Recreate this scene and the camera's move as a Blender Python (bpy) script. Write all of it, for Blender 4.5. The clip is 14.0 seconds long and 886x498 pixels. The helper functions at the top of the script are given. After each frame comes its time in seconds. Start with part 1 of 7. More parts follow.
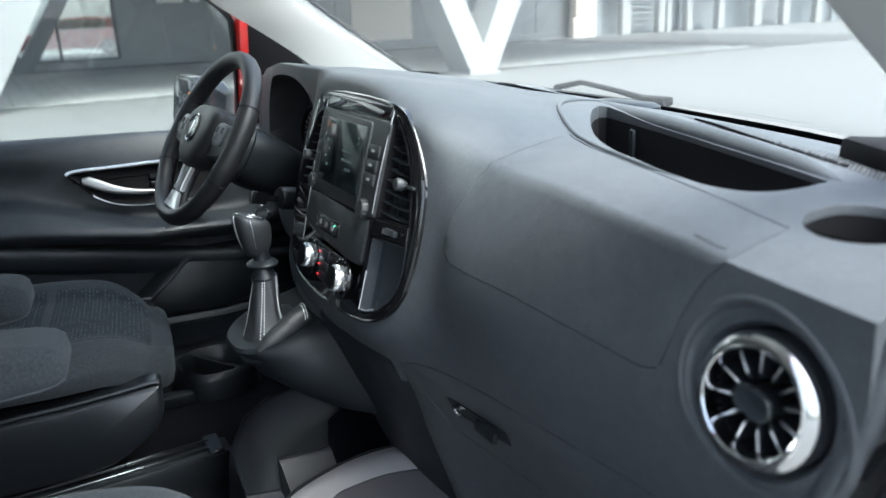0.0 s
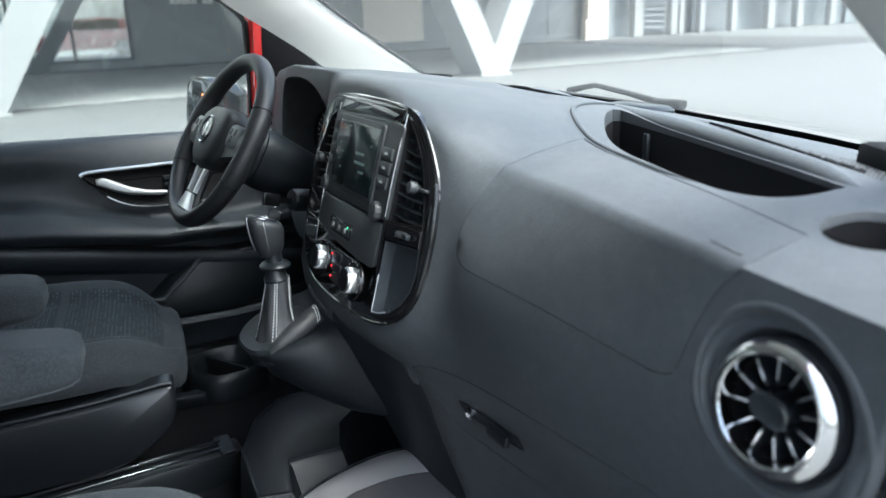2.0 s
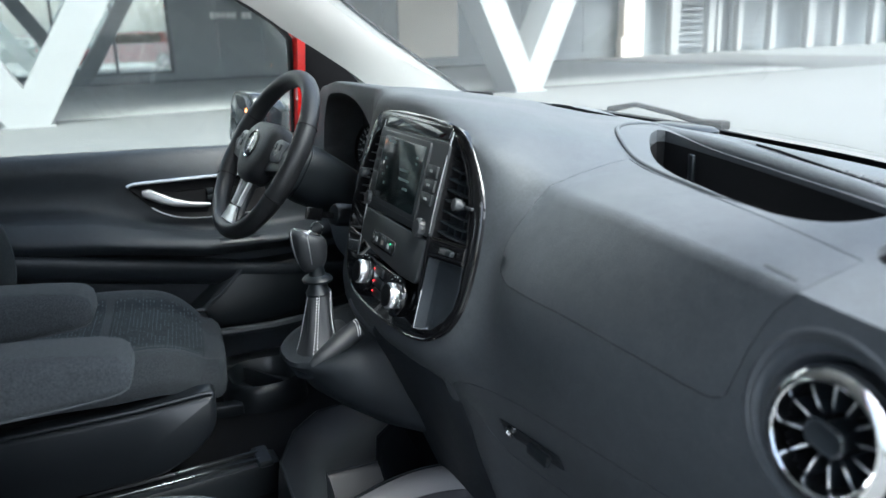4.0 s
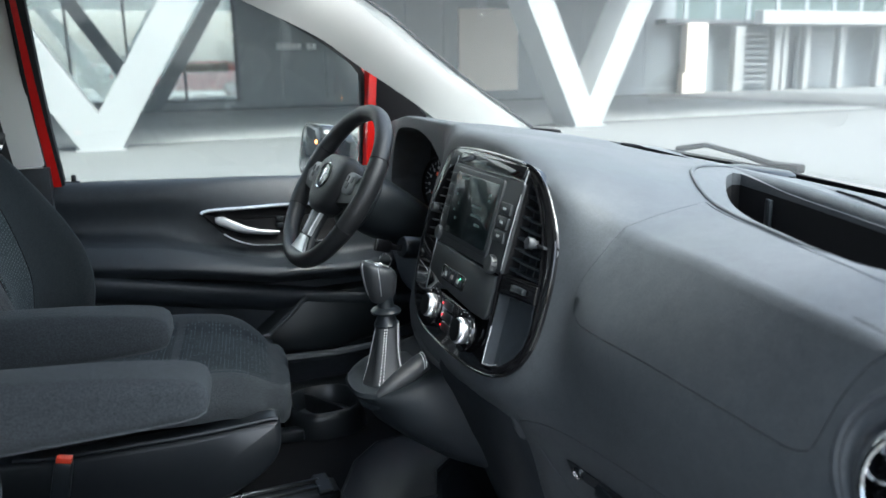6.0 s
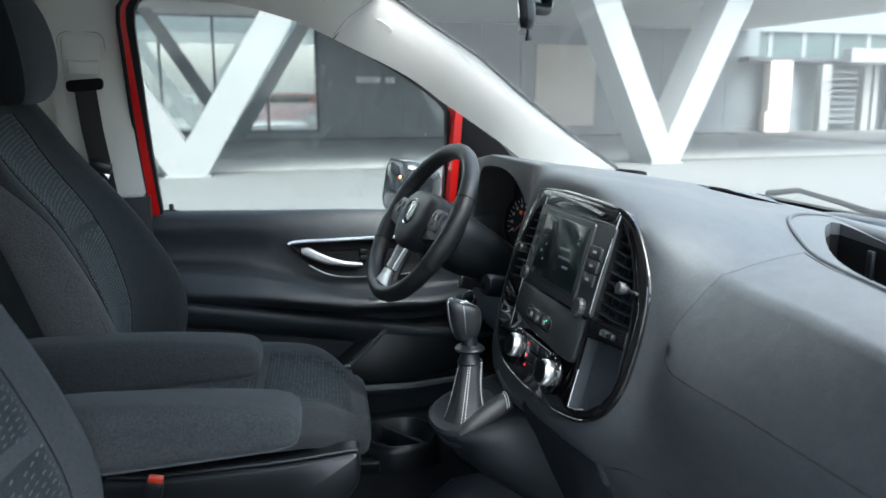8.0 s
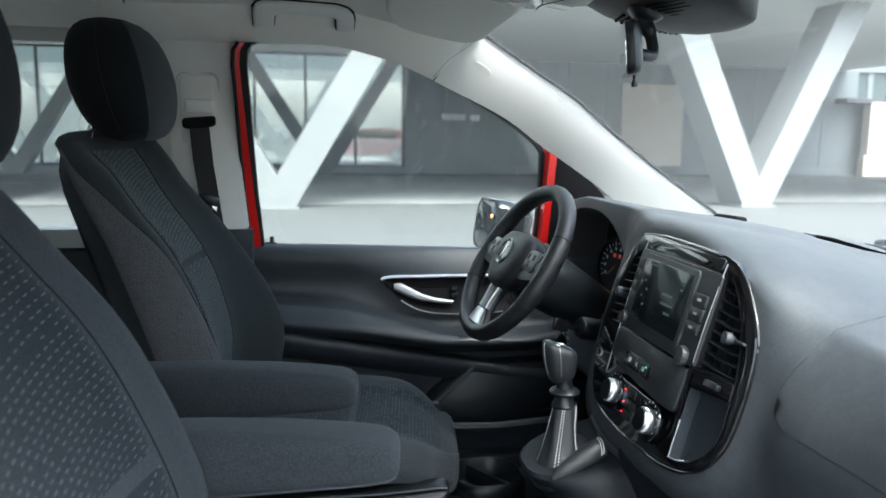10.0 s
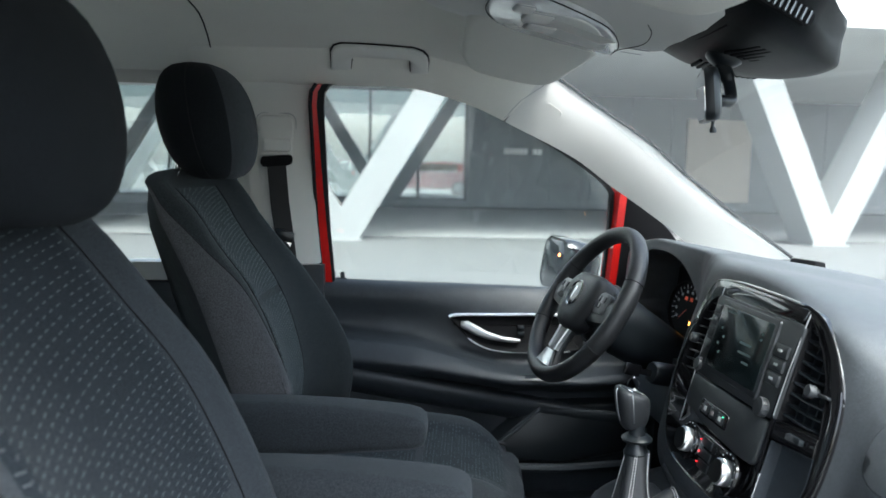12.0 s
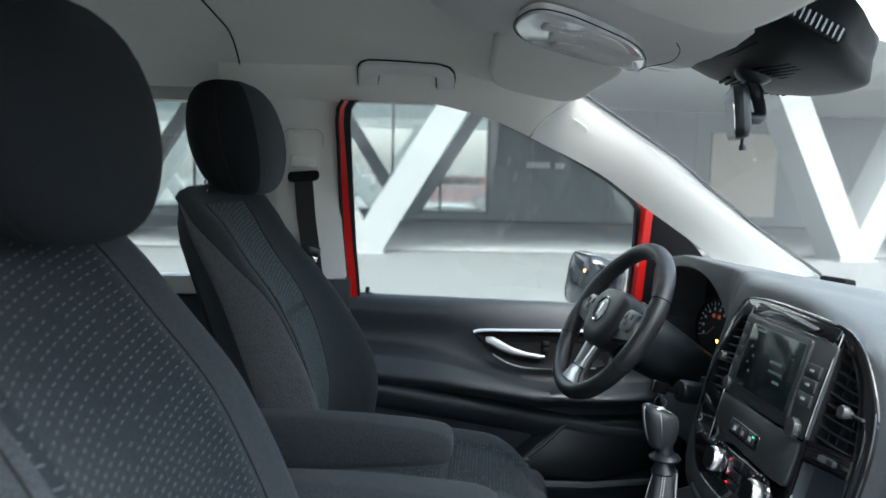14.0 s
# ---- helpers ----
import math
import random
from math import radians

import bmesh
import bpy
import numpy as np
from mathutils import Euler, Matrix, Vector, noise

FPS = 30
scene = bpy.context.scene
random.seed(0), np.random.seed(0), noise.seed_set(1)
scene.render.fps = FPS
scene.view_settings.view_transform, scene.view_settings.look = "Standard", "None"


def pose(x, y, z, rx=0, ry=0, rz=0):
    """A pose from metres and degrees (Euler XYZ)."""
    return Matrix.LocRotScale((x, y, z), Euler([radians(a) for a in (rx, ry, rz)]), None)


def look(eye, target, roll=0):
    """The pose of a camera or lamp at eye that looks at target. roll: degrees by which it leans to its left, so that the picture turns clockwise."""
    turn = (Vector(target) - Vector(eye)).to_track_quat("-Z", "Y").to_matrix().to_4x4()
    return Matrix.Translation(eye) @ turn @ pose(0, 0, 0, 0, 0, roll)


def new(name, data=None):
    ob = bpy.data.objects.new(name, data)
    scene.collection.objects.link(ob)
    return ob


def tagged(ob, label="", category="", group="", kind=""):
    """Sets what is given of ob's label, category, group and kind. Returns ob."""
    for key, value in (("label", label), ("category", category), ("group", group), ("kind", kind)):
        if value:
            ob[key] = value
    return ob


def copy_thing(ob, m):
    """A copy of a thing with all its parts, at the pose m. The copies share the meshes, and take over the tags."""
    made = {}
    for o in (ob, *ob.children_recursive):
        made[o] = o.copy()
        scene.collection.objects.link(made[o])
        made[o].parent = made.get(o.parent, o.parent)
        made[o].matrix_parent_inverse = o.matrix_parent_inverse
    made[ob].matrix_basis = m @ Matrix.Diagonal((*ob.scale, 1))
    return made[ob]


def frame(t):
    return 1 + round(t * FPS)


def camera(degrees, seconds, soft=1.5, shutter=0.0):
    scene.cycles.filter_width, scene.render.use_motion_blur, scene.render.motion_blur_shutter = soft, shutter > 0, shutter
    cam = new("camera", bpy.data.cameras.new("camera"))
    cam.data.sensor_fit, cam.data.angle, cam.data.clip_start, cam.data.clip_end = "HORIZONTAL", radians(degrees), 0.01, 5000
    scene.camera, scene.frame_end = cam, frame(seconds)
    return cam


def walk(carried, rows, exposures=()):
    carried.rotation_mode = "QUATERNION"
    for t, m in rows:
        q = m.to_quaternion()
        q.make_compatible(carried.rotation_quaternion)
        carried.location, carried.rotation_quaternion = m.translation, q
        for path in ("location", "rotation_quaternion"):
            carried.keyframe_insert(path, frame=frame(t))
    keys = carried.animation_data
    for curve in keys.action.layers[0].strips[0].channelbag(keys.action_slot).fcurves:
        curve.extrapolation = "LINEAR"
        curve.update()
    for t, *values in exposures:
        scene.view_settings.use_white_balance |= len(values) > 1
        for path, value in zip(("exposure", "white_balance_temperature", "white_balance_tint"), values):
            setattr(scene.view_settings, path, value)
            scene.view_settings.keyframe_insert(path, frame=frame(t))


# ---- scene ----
cam = camera(59.3, 14.0)
cam.data.dof.use_dof, cam.data.dof.focus_distance, cam.data.dof.aperture_fstop = True, 1.35, 5.0
PATH = [
    (0, (-0.328, -1.192, 1.412), (0.608, 0.477, 0.828), -2.3),
    (0.5, (-0.328, -1.191, 1.414), (0.603, 0.479, 0.829), -2.3),
    (1, (-0.329, -1.191, 1.414), (0.598, 0.483, 0.831), -2.3),
    (1.5, (-0.329, -1.19, 1.413), (0.592, 0.488, 0.833), -2.3),
    (2, (-0.33, -1.189, 1.414), (0.583, 0.493, 0.835), -2.2),
    (2.5, (-0.332, -1.188, 1.414), (0.572, 0.5, 0.837), -2.2),
    (5, (-0.36, -1.184, 1.424), (0.437, 0.58, 0.921), -1.3),
    (5.5, (-0.366, -1.183, 1.426), (0.402, 0.599, 0.942), -1.1),
    (6, (-0.375, -1.183, 1.43), (0.361, 0.618, 0.97), -0.9),
    (6.5, (-0.38, -1.182, 1.433), (0.317, 0.64, 0.991), -0.7),
    (7, (-0.389, -1.182, 1.436), (0.269, 0.658, 1.013), -0.5),
    (7.5, (-0.396, -1.183, 1.44), (0.224, 0.676, 1.037), -0.3),
    (8, (-0.404, -1.183, 1.443), (0.17, 0.696, 1.066), -0.1),
    (10.5, (-0.446, -1.189, 1.458), (-0.11, 0.764, 1.19), 0.9),
    (11, (-0.453, -1.191, 1.464), (-0.157, 0.771, 1.216), 1.0),
    (11.5, (-0.458, -1.193, 1.463), (-0.197, 0.777, 1.24), 1.2),
    (12, (-0.462, -1.194, 1.467), (-0.233, 0.782, 1.261), 1.3),
    (12.5, (-0.466, -1.195, 1.468), (-0.26, 0.785, 1.276), 1.3),
    (13, (-0.47, -1.197, 1.47), (-0.283, 0.786, 1.286), 1.4),
    (13.5, (-0.471, -1.198, 1.469), (-0.295, 0.787, 1.294), 1.4),
    (14, (-0.471, -1.196, 1.472), (-0.298, 0.789, 1.299), 1.4),
]
EXPOSURE = [(0, 2.25, 5900, 3), (14, 2.25, 5900, 3)]
walk(cam, [(t, look(eye, target, roll)) for t, eye, target, roll in PATH], EXPOSURE)

# ---- light ----
SUN_UP, SUN_ROUND = radians(60), radians(160)
world = bpy.data.worlds.new("overcast_day")
scene.world = world
world.use_nodes = True
wn = world.node_tree
sky = wn.nodes.new("ShaderNodeTexSky")
sky.sky_type, sky.sun_disc, sky.sun_elevation, sky.sun_rotation = "NISHITA", False, SUN_UP, SUN_ROUND
sky.air_density, sky.dust_density, sky.ozone_density = 1.0, 6.0, 1.0
grey = wn.nodes.new("ShaderNodeHueSaturation")
grey.inputs["Saturation"].default_value = 0.75
wn.links.new(sky.outputs["Color"], grey.inputs["Color"])
wn.links.new(grey.outputs["Color"], wn.nodes["Background"].inputs["Color"])
wn.nodes["Background"].inputs["Strength"].default_value = 0.15
sun_data = bpy.data.lights.new("sun", "SUN")
sun_data.energy, sun_data.angle, sun_data.color = 1.45, radians(45), (1.0, 0.98, 0.95)
sun = new("sun", sun_data)
sun_way = Vector((math.sin(SUN_ROUND) * math.cos(SUN_UP), math.cos(SUN_ROUND) * math.cos(SUN_UP), math.sin(SUN_UP)))
sun.matrix_world = look(sun_way * 30, (0, 0, 0))

# ---- materials ----


def mat(name, base, rough=0.5, metal=0.0, vary=0.12, scale=6.0, grain=0.0, grain_scale=600.0, rough_vary=0.08, coat=0.0, spec=0.5):
    """A surface with broad tone variation, uneven gloss and a fine relief."""
    m = bpy.data.materials.new(name)
    m.use_nodes = True
    t = m.node_tree
    b = t.nodes["Principled BSDF"]
    co = t.nodes.new("ShaderNodeTexCoord")
    n = t.nodes.new("ShaderNodeTexNoise")
    n.inputs["Scale"].default_value, n.inputs["Detail"].default_value = scale, 5
    t.links.new(co.outputs["Object"], n.inputs["Vector"])
    mix = t.nodes.new("ShaderNodeMix")
    mix.data_type = "RGBA"
    mix.inputs["A"].default_value = (*[c * (1 - vary) for c in base], 1)
    mix.inputs["B"].default_value = (*[min(1, c * (1 + vary)) for c in base], 1)
    t.links.new(n.outputs["Fac"], mix.inputs["Factor"])
    t.links.new(mix.outputs["Result"], b.inputs["Base Color"])
    r = t.nodes.new("ShaderNodeMapRange")
    r.inputs["To Min"].default_value, r.inputs["To Max"].default_value = max(0.02, rough - rough_vary), min(1, rough + rough_vary)
    t.links.new(n.outputs["Fac"], r.inputs["Value"])
    t.links.new(r.outputs["Result"], b.inputs["Roughness"])
    b.inputs["Metallic"].default_value = metal
    b.inputs["Coat Weight"].default_value = coat
    b.inputs["Specular IOR Level"].default_value = spec
    if grain:
        g = t.nodes.new("ShaderNodeTexNoise")
        g.inputs["Scale"].default_value, g.inputs["Detail"].default_value = grain_scale, 3
        t.links.new(co.outputs["Object"], g.inputs["Vector"])
        bump = t.nodes.new("ShaderNodeBump")
        bump.inputs["Strength"].default_value, bump.inputs["Distance"].default_value = grain, 0.001
        t.links.new(g.outputs["Fac"], bump.inputs["Height"])
        t.links.new(bump.outputs["Normal"], b.inputs["Normal"])
    return m


def speckle(m, scale, depth):
    """Fine uneven tone laid over a material's colour."""
    t = m.node_tree
    b = t.nodes["Principled BSDF"]
    co, n, r, mul = (t.nodes.new("ShaderNode" + k) for k in ("TexCoord", "TexNoise", "MapRange", "Mix"))
    n.inputs["Scale"].default_value, n.inputs["Detail"].default_value = scale, 4
    t.links.new(co.outputs["Object"], n.inputs["Vector"])
    r.inputs["From Min"].default_value, r.inputs["From Max"].default_value = 0.3, 0.7
    r.inputs["To Min"].default_value, r.inputs["To Max"].default_value = 1 - depth, 1 + depth
    t.links.new(n.outputs["Fac"], r.inputs["Value"])
    mul.data_type, mul.blend_type = "RGBA", "MULTIPLY"
    mul.inputs["Factor"].default_value = 1.0
    t.links.new(b.inputs["Base Color"].links[0].from_socket, mul.inputs["A"])
    t.links.new(r.outputs["Result"], mul.inputs["B"])
    t.links.new(mul.outputs["Result"], b.inputs["Base Color"])


def leather_grain(name, base, rough, cell=800.0, depth=0.45):
    """Moulded plastic with a pebbled grain."""
    m = mat(name, base, rough, vary=0.22, scale=9.0, rough_vary=0.12)
    t = m.node_tree
    b = t.nodes["Principled BSDF"]
    co = t.nodes.new("ShaderNodeTexCoord")
    v = t.nodes.new("ShaderNodeTexVoronoi")
    v.feature = "SMOOTH_F1"
    v.inputs["Scale"].default_value = cell
    t.links.new(co.outputs["Object"], v.inputs["Vector"])
    bump = t.nodes.new("ShaderNodeBump")
    bump.inputs["Strength"].default_value, bump.inputs["Distance"].default_value = depth, 0.0008
    speckle(m, 55.0, 0.10)
    speckle(m, 330.0, 0.14)
    t.links.new(v.outputs["Distance"], bump.inputs["Height"])
    t.links.new(bump.outputs["Normal"], b.inputs["Normal"])
    return m


def glass(name, tint=(1, 1, 1), shine_least=0.05, rough=0.0, dust=0.0):
    """A thin pane: clear from the front, mirroring at a flat angle, with a thin film of dust."""
    m = bpy.data.materials.new(name)
    m.use_nodes = True
    t = m.node_tree
    t.nodes.remove(t.nodes["Principled BSDF"])
    out = t.nodes["Material Output"]
    clear, shine, mix, f, p, r = (t.nodes.new("ShaderNode" + k) for k in ("BsdfTransparent", "BsdfGlossy", "MixShader", "LayerWeight", "Math", "MapRange"))
    clear.inputs["Color"].default_value = (*tint, 1)
    shine.inputs["Roughness"].default_value = rough
    f.inputs["Blend"].default_value = 0.5
    p.operation, p.inputs[1].default_value = "POWER", 4.0
    t.links.new(f.outputs["Facing"], p.inputs[0])
    t.links.new(p.outputs["Value"], r.inputs["Value"])
    r.inputs["To Min"].default_value, r.inputs["To Max"].default_value = shine_least, 0.8
    t.links.new(r.outputs["Result"], mix.inputs["Fac"])
    film, veil = t.nodes.new("ShaderNodeBsdfTranslucent"), t.nodes.new("ShaderNodeMixShader")
    film.inputs["Color"].default_value = (0.8, 0.84, 0.84, 1)
    veil.inputs["Fac"].default_value = dust
    t.links.new(clear.outputs["BSDF"], veil.inputs[1])
    t.links.new(film.outputs["BSDF"], veil.inputs[2])
    t.links.new(veil.outputs["Shader"], mix.inputs[1])
    t.links.new(shine.outputs["BSDF"], mix.inputs[2])
    t.links.new(mix.outputs["Shader"], out.inputs["Surface"])
    return m


def glow(name, colour, strength):
    m = bpy.data.materials.new(name)
    m.use_nodes = True
    b = m.node_tree.nodes["Principled BSDF"]
    b.inputs["Base Color"].default_value = (*colour, 1)
    b.inputs["Emission Color"].default_value, b.inputs["Emission Strength"].default_value = (*colour, 1), strength
    return m


def fabric(name, base, dash=None, axes=("Y", "Z"), row=0.0085, pitch=0.02, length=0.5, thick=0.16, share=0.62, tilt=0.0):
    """Woven cloth; with dash, rows of short light stitches laid along the first axis."""
    m = mat(name, base, 0.92, vary=0.14, scale=30, grain=0.5, grain_scale=1500, spec=0.25)
    t = m.node_tree
    b = t.nodes["Principled BSDF"]
    speckle(m, 420.0, 0.35)
    b.inputs["Sheen Weight"].default_value = 0.08
    b.inputs["Sheen Roughness"].default_value = 0.5
    b.inputs["Sheen Tint"].default_value = (0.75, 0.85, 0.9, 1)
    if not dash:
        return m
    co, sep = t.nodes.new("ShaderNodeTexCoord"), t.nodes.new("ShaderNodeSeparateXYZ")
    t.links.new(co.outputs["Object"], sep.inputs["Vector"])

    def op(kind, a, c=None):
        n = t.nodes.new("ShaderNodeMath")
        n.operation = kind
        for k, v in enumerate((a, c)):
            if v is None:
                continue
            if isinstance(v, (int, float)):
                n.inputs[k].default_value = v
            else:
                t.links.new(v, n.inputs[k])
        return n.outputs["Value"]

    u, v = op("DIVIDE", sep.outputs[axes[0]], pitch), op("DIVIDE", op("ADD", sep.outputs[axes[1]], op("MULTIPLY", sep.outputs[axes[0]], tilt)), row)
    line = op("FLOOR", v)
    shift = t.nodes.new("ShaderNodeTexWhiteNoise")
    shift.noise_dimensions = "1D"
    t.links.new(line, shift.inputs["W"])
    u2 = op("ADD", u, op("MULTIPLY", shift.outputs["Value"], 3.0))
    place = t.nodes.new("ShaderNodeCombineXYZ")
    t.links.new(op("FLOOR", u2), place.inputs["X"])
    t.links.new(line, place.inputs["Y"])
    pick = t.nodes.new("ShaderNodeTexWhiteNoise")
    pick.noise_dimensions = "2D"
    t.links.new(place.outputs["Vector"], pick.inputs["Vector"])
    on = op("MULTIPLY", op("LESS_THAN", op("FRACT", u2), length), op("LESS_THAN", op("FRACT", v), thick))
    on = op("MULTIPLY", on, op("LESS_THAN", pick.outputs["Value"], share))
    mix = t.nodes.new("ShaderNodeMix")
    mix.data_type = "RGBA"
    old = b.inputs["Base Color"].links[0].from_socket
    t.links.new(old, mix.inputs["A"])
    mix.inputs["B"].default_value = (*dash, 1)
    t.links.new(on, mix.inputs["Factor"])
    t.links.new(mix.outputs["Result"], b.inputs["Base Color"])
    return m


DASH = leather_grain("dash_plastic", (0.056, 0.062, 0.069), 0.5)
DASH.node_tree.nodes["Principled BSDF"].inputs["Specular IOR Level"].default_value = 0.5
DASH_LOW = leather_grain("dark_plastic", (0.025, 0.0305, 0.037), 0.5)
SMOOTH = mat("satin_plastic", (0.0105, 0.0135, 0.0165), 0.36, grain=0.1)
RUBBER = mat("black_rubber", (0.011, 0.0115, 0.013), 0.75, grain=0.2, spec=0.22)
# Near-black, barely specular: paints the shade inside recesses; plain black parts share it.
PIT = mat("black_part_recess_shade", (0.008, 0.008, 0.009), 0.7, spec=0.1)
PIANO = mat("piano_black", (0.006, 0.006, 0.007), 0.06, rough_vary=0.02, coat=0.5)
CHROME = mat("chrome", (0.72, 0.73, 0.75), 0.12, 1.0, vary=0.03, rough_vary=0.04)
SATIN = mat("satin_silver", (0.62, 0.63, 0.64), 0.3, 1.0, vary=0.05)
DASH_LOW.node_tree.nodes["Principled BSDF"].inputs["Specular IOR Level"].default_value = 0.45
LEATHER = leather_grain("black_leather", (0.02, 0.021, 0.023), 0.42, 700, 0.5)
STITCH = mat("grey_thread", (0.6, 0.6, 0.6), 0.8)
CLOTH = fabric("seat_cloth", (0.0068, 0.0086, 0.0108))
CLOTH.node_tree.nodes["Principled BSDF"].inputs["Sheen Weight"].default_value = 0.02
CLOTH_SIDE = fabric("seat_side_cloth", (0.033, 0.038, 0.0435))
CLOTH_MID = fabric("seat_bolster_cloth", (0.021, 0.0255, 0.0275))
CLOTH_PANEL = fabric("seat_panel_cloth", (0.062, 0.063, 0.067))
CLOTH_WEAVE = fabric("seat_weave_cloth", (0.024, 0.031, 0.0335), (0.105, 0.125, 0.13), ("Y", "Z"), row=0.0068, pitch=0.0125, length=0.5, thick=0.3, share=0.9, tilt=-0.18)
CLOTH_BACK = fabric("seat_insert_cloth", (0.0125, 0.0165, 0.0215), (0.11, 0.122, 0.13), ("Y", "Z"), row=0.0082, pitch=0.0165, length=0.5, thick=0.13, share=0.9, tilt=-0.18)
CLOTH_SEAT = fabric("seat_cushion_cloth", (0.0145, 0.020, 0.0245), (0.085, 0.105, 0.12), ("Y", "X"), row=0.0075, pitch=0.014, thick=0.22)
LINING = mat("roof_cloth", (0.74, 0.735, 0.685), 0.9, vary=0.06, scale=5, grain=0.35, grain_scale=900, spec=0.2)
speckle(LINING, 700.0, 0.05)
TRIM = mat("light_grey_trim", (0.66, 0.66, 0.635), 0.78, vary=0.05, grain=0.25, grain_scale=900)
RED = mat("red_paint", (0.55, 0.012, 0.01), 0.22, vary=0.05, coat=0.6)
SCREEN = mat("dark_display", (0.012, 0.02, 0.02), 0.12, rough_vary=0.03)
PANE = glass("window_glass", (0.93, 0.96, 0.95), 0.07, dust=0.03)
SHIELD = glass("windscreen_glass", (0.94, 0.97, 0.96), 0.05, dust=0.04)
# Tint sets how much light the unseen rear windows let in.
DIMMING = glass("light_dimming_glass", (0.45, 0.47, 0.47), 0.07)
MIRROR = mat("mirror", (0.85, 0.86, 0.87), 0.02, 1.0, vary=0.01, rough_vary=0.01)
CARPET = mat("carpet", (0.010, 0.011, 0.013), 0.95, spec=0.1, vary=0.3, scale=60, grain=0.8, grain_scale=900)
WEB = mat("belt_webbing", (0.018, 0.018, 0.019), 0.8, grain=0.5, grain_scale=900)
CLEAR = mat("clear_lens", (0.62, 0.64, 0.65), 0.1, vary=0.25, scale=40, coat=0.5)
CONSOLE = leather_grain("console_plastic", (0.0125, 0.0155, 0.019), 0.5)
CONSOLE.node_tree.nodes["Principled BSDF"].inputs["Specular IOR Level"].default_value = 0.28
HOUSE = mat("matt_black_plastic", (0.008, 0.009, 0.010), 0.42, grain=0.15, spec=0.1)
GREY_SLAT = mat("grey_slats", (0.32, 0.33, 0.35), 0.45)
SEAT_PLASTIC = mat("seat_plastic", (0.012, 0.0145, 0.018), 0.32, grain=0.2)
BUCKLE = mat("red_button", (0.6, 0.05, 0.02), 0.4)

# ---- mesh helpers ----


def part(name, bm, material, parent=None, label="", smooth=40):
    """One mesh object, under a thing or a part."""
    bmesh.ops.recalc_face_normals(bm, faces=bm.faces[:])
    me = bpy.data.meshes.new(name)
    bm.to_mesh(me)
    bm.free()
    me.polygons.foreach_set("use_smooth", [True] * len(me.polygons))
    me.set_sharp_from_angle(angle=radians(smooth))
    me.materials.append(material)
    ob = new(name, me)
    if parent:
        ob.parent = parent
        top = parent
        while top.parent:
            top = top.parent
        ob.matrix_parent_inverse = Matrix.Translation(-Vector(top.location)) if parent is top else Matrix()
    if label:
        ob["label"] = label
    return ob


def thing(name, at, label, category, group="", kind=""):
    ob = new(name)
    ob.location = at
    ob.empty_display_size = 0.05
    return tagged(ob, label, category, group, kind)


def single(name, bm, material, label, category, kind="", smooth=40, group=""):
    return tagged(part(name, bm, material, None, "", smooth), label, category, group, kind)


def curve(points, per=6, closed=False):
    """A smooth line through points."""
    p = [Vector(q) for q in points]
    n, out = len(p), []
    for k in range(n if closed else n - 1):
        a, b = p[k], p[(k + 1) % n]
        before = p[(k - 1) % n] if closed or k else a * 2 - b
        after = p[(k + 2) % n] if closed or k + 2 < n else b * 2 - a
        for s in range(per):
            t = s / per
            out.append(0.5 * (2 * a + (b - before) * t + (2 * before - 5 * a + 4 * b - after) * t * t + (3 * a - before - 3 * b + after) * t ** 3))
    if not closed:
        out.append(p[-1])
    return out


def loft(rings, closed=True, caps=True, round_way=False):
    """A skin over rings of equal length."""
    bm = bmesh.new()
    vs = [[bm.verts.new(v) for v in r] for r in rings]
    n = len(rings[0])
    m = len(rings)
    for i in range(m if round_way else m - 1):
        a, b = vs[i], vs[(i + 1) % m]
        for k in range(n if closed else n - 1):
            q = (a[k], a[(k + 1) % n], b[(k + 1) % n], b[k])
            if len({tuple(v.co) for v in q}) > 2:
                bm.faces.new(q)
    if caps and closed and not round_way:
        if caps != "last":
            bm.faces.new(vs[0])
        bm.faces.new(vs[-1][::-1])
    return bm


def tube(points, radius, n=10, closed=False, flat=1.0):
    """A round bar along points; radius: one number or one for each point."""
    p = [Vector(q) for q in points]
    m = len(p)
    rad = radius if isinstance(radius, (list, tuple)) else [radius] * m
    rings, up = [], None
    for k in range(m):
        ahead = (p[(k + 1) % m] - p[k - 1]) if closed or 0 < k < m - 1 else (p[1] - p[0] if k == 0 else p[-1] - p[-2])
        ahead.normalize()
        if up is None:
            up = ahead.orthogonal().normalized()
        up = (up - ahead * up.dot(ahead)).normalized()
        side = ahead.cross(up)
        rings.append([p[k] + rad[k] * (math.cos(a) * up + flat * math.sin(a) * side) for a in (2 * math.pi * j / n for j in range(n))])
    return loft(rings, True, not closed, closed)


def lathe(profile, m, n=32, caps=None):
    """Turned about the local z of m; profile of (radius, height)."""
    rings = [[m @ Vector((max(r, 1e-5) * math.cos(a), max(r, 1e-5) * math.sin(a), h)) for a in (2 * math.pi * j / n for j in range(n))] for r, h in profile]
    return loft(rings, True, (profile[-1][0] < 1e-3 or len(profile) == 2) if caps is None else caps)


def box(size, m=None, r=0.004, seg=2):
    bm = bmesh.new()
    bmesh.ops.create_cube(bm, size=1.0)
    bmesh.ops.scale(bm, vec=size, verts=bm.verts[:])
    if r:
        bmesh.ops.bevel(bm, geom=bm.edges[:], offset=min(r, 0.45 * min(size)), segments=seg, profile=0.5, affect="EDGES")
    if m is not None:
        bmesh.ops.transform(bm, matrix=m, verts=bm.verts[:])
    return bm


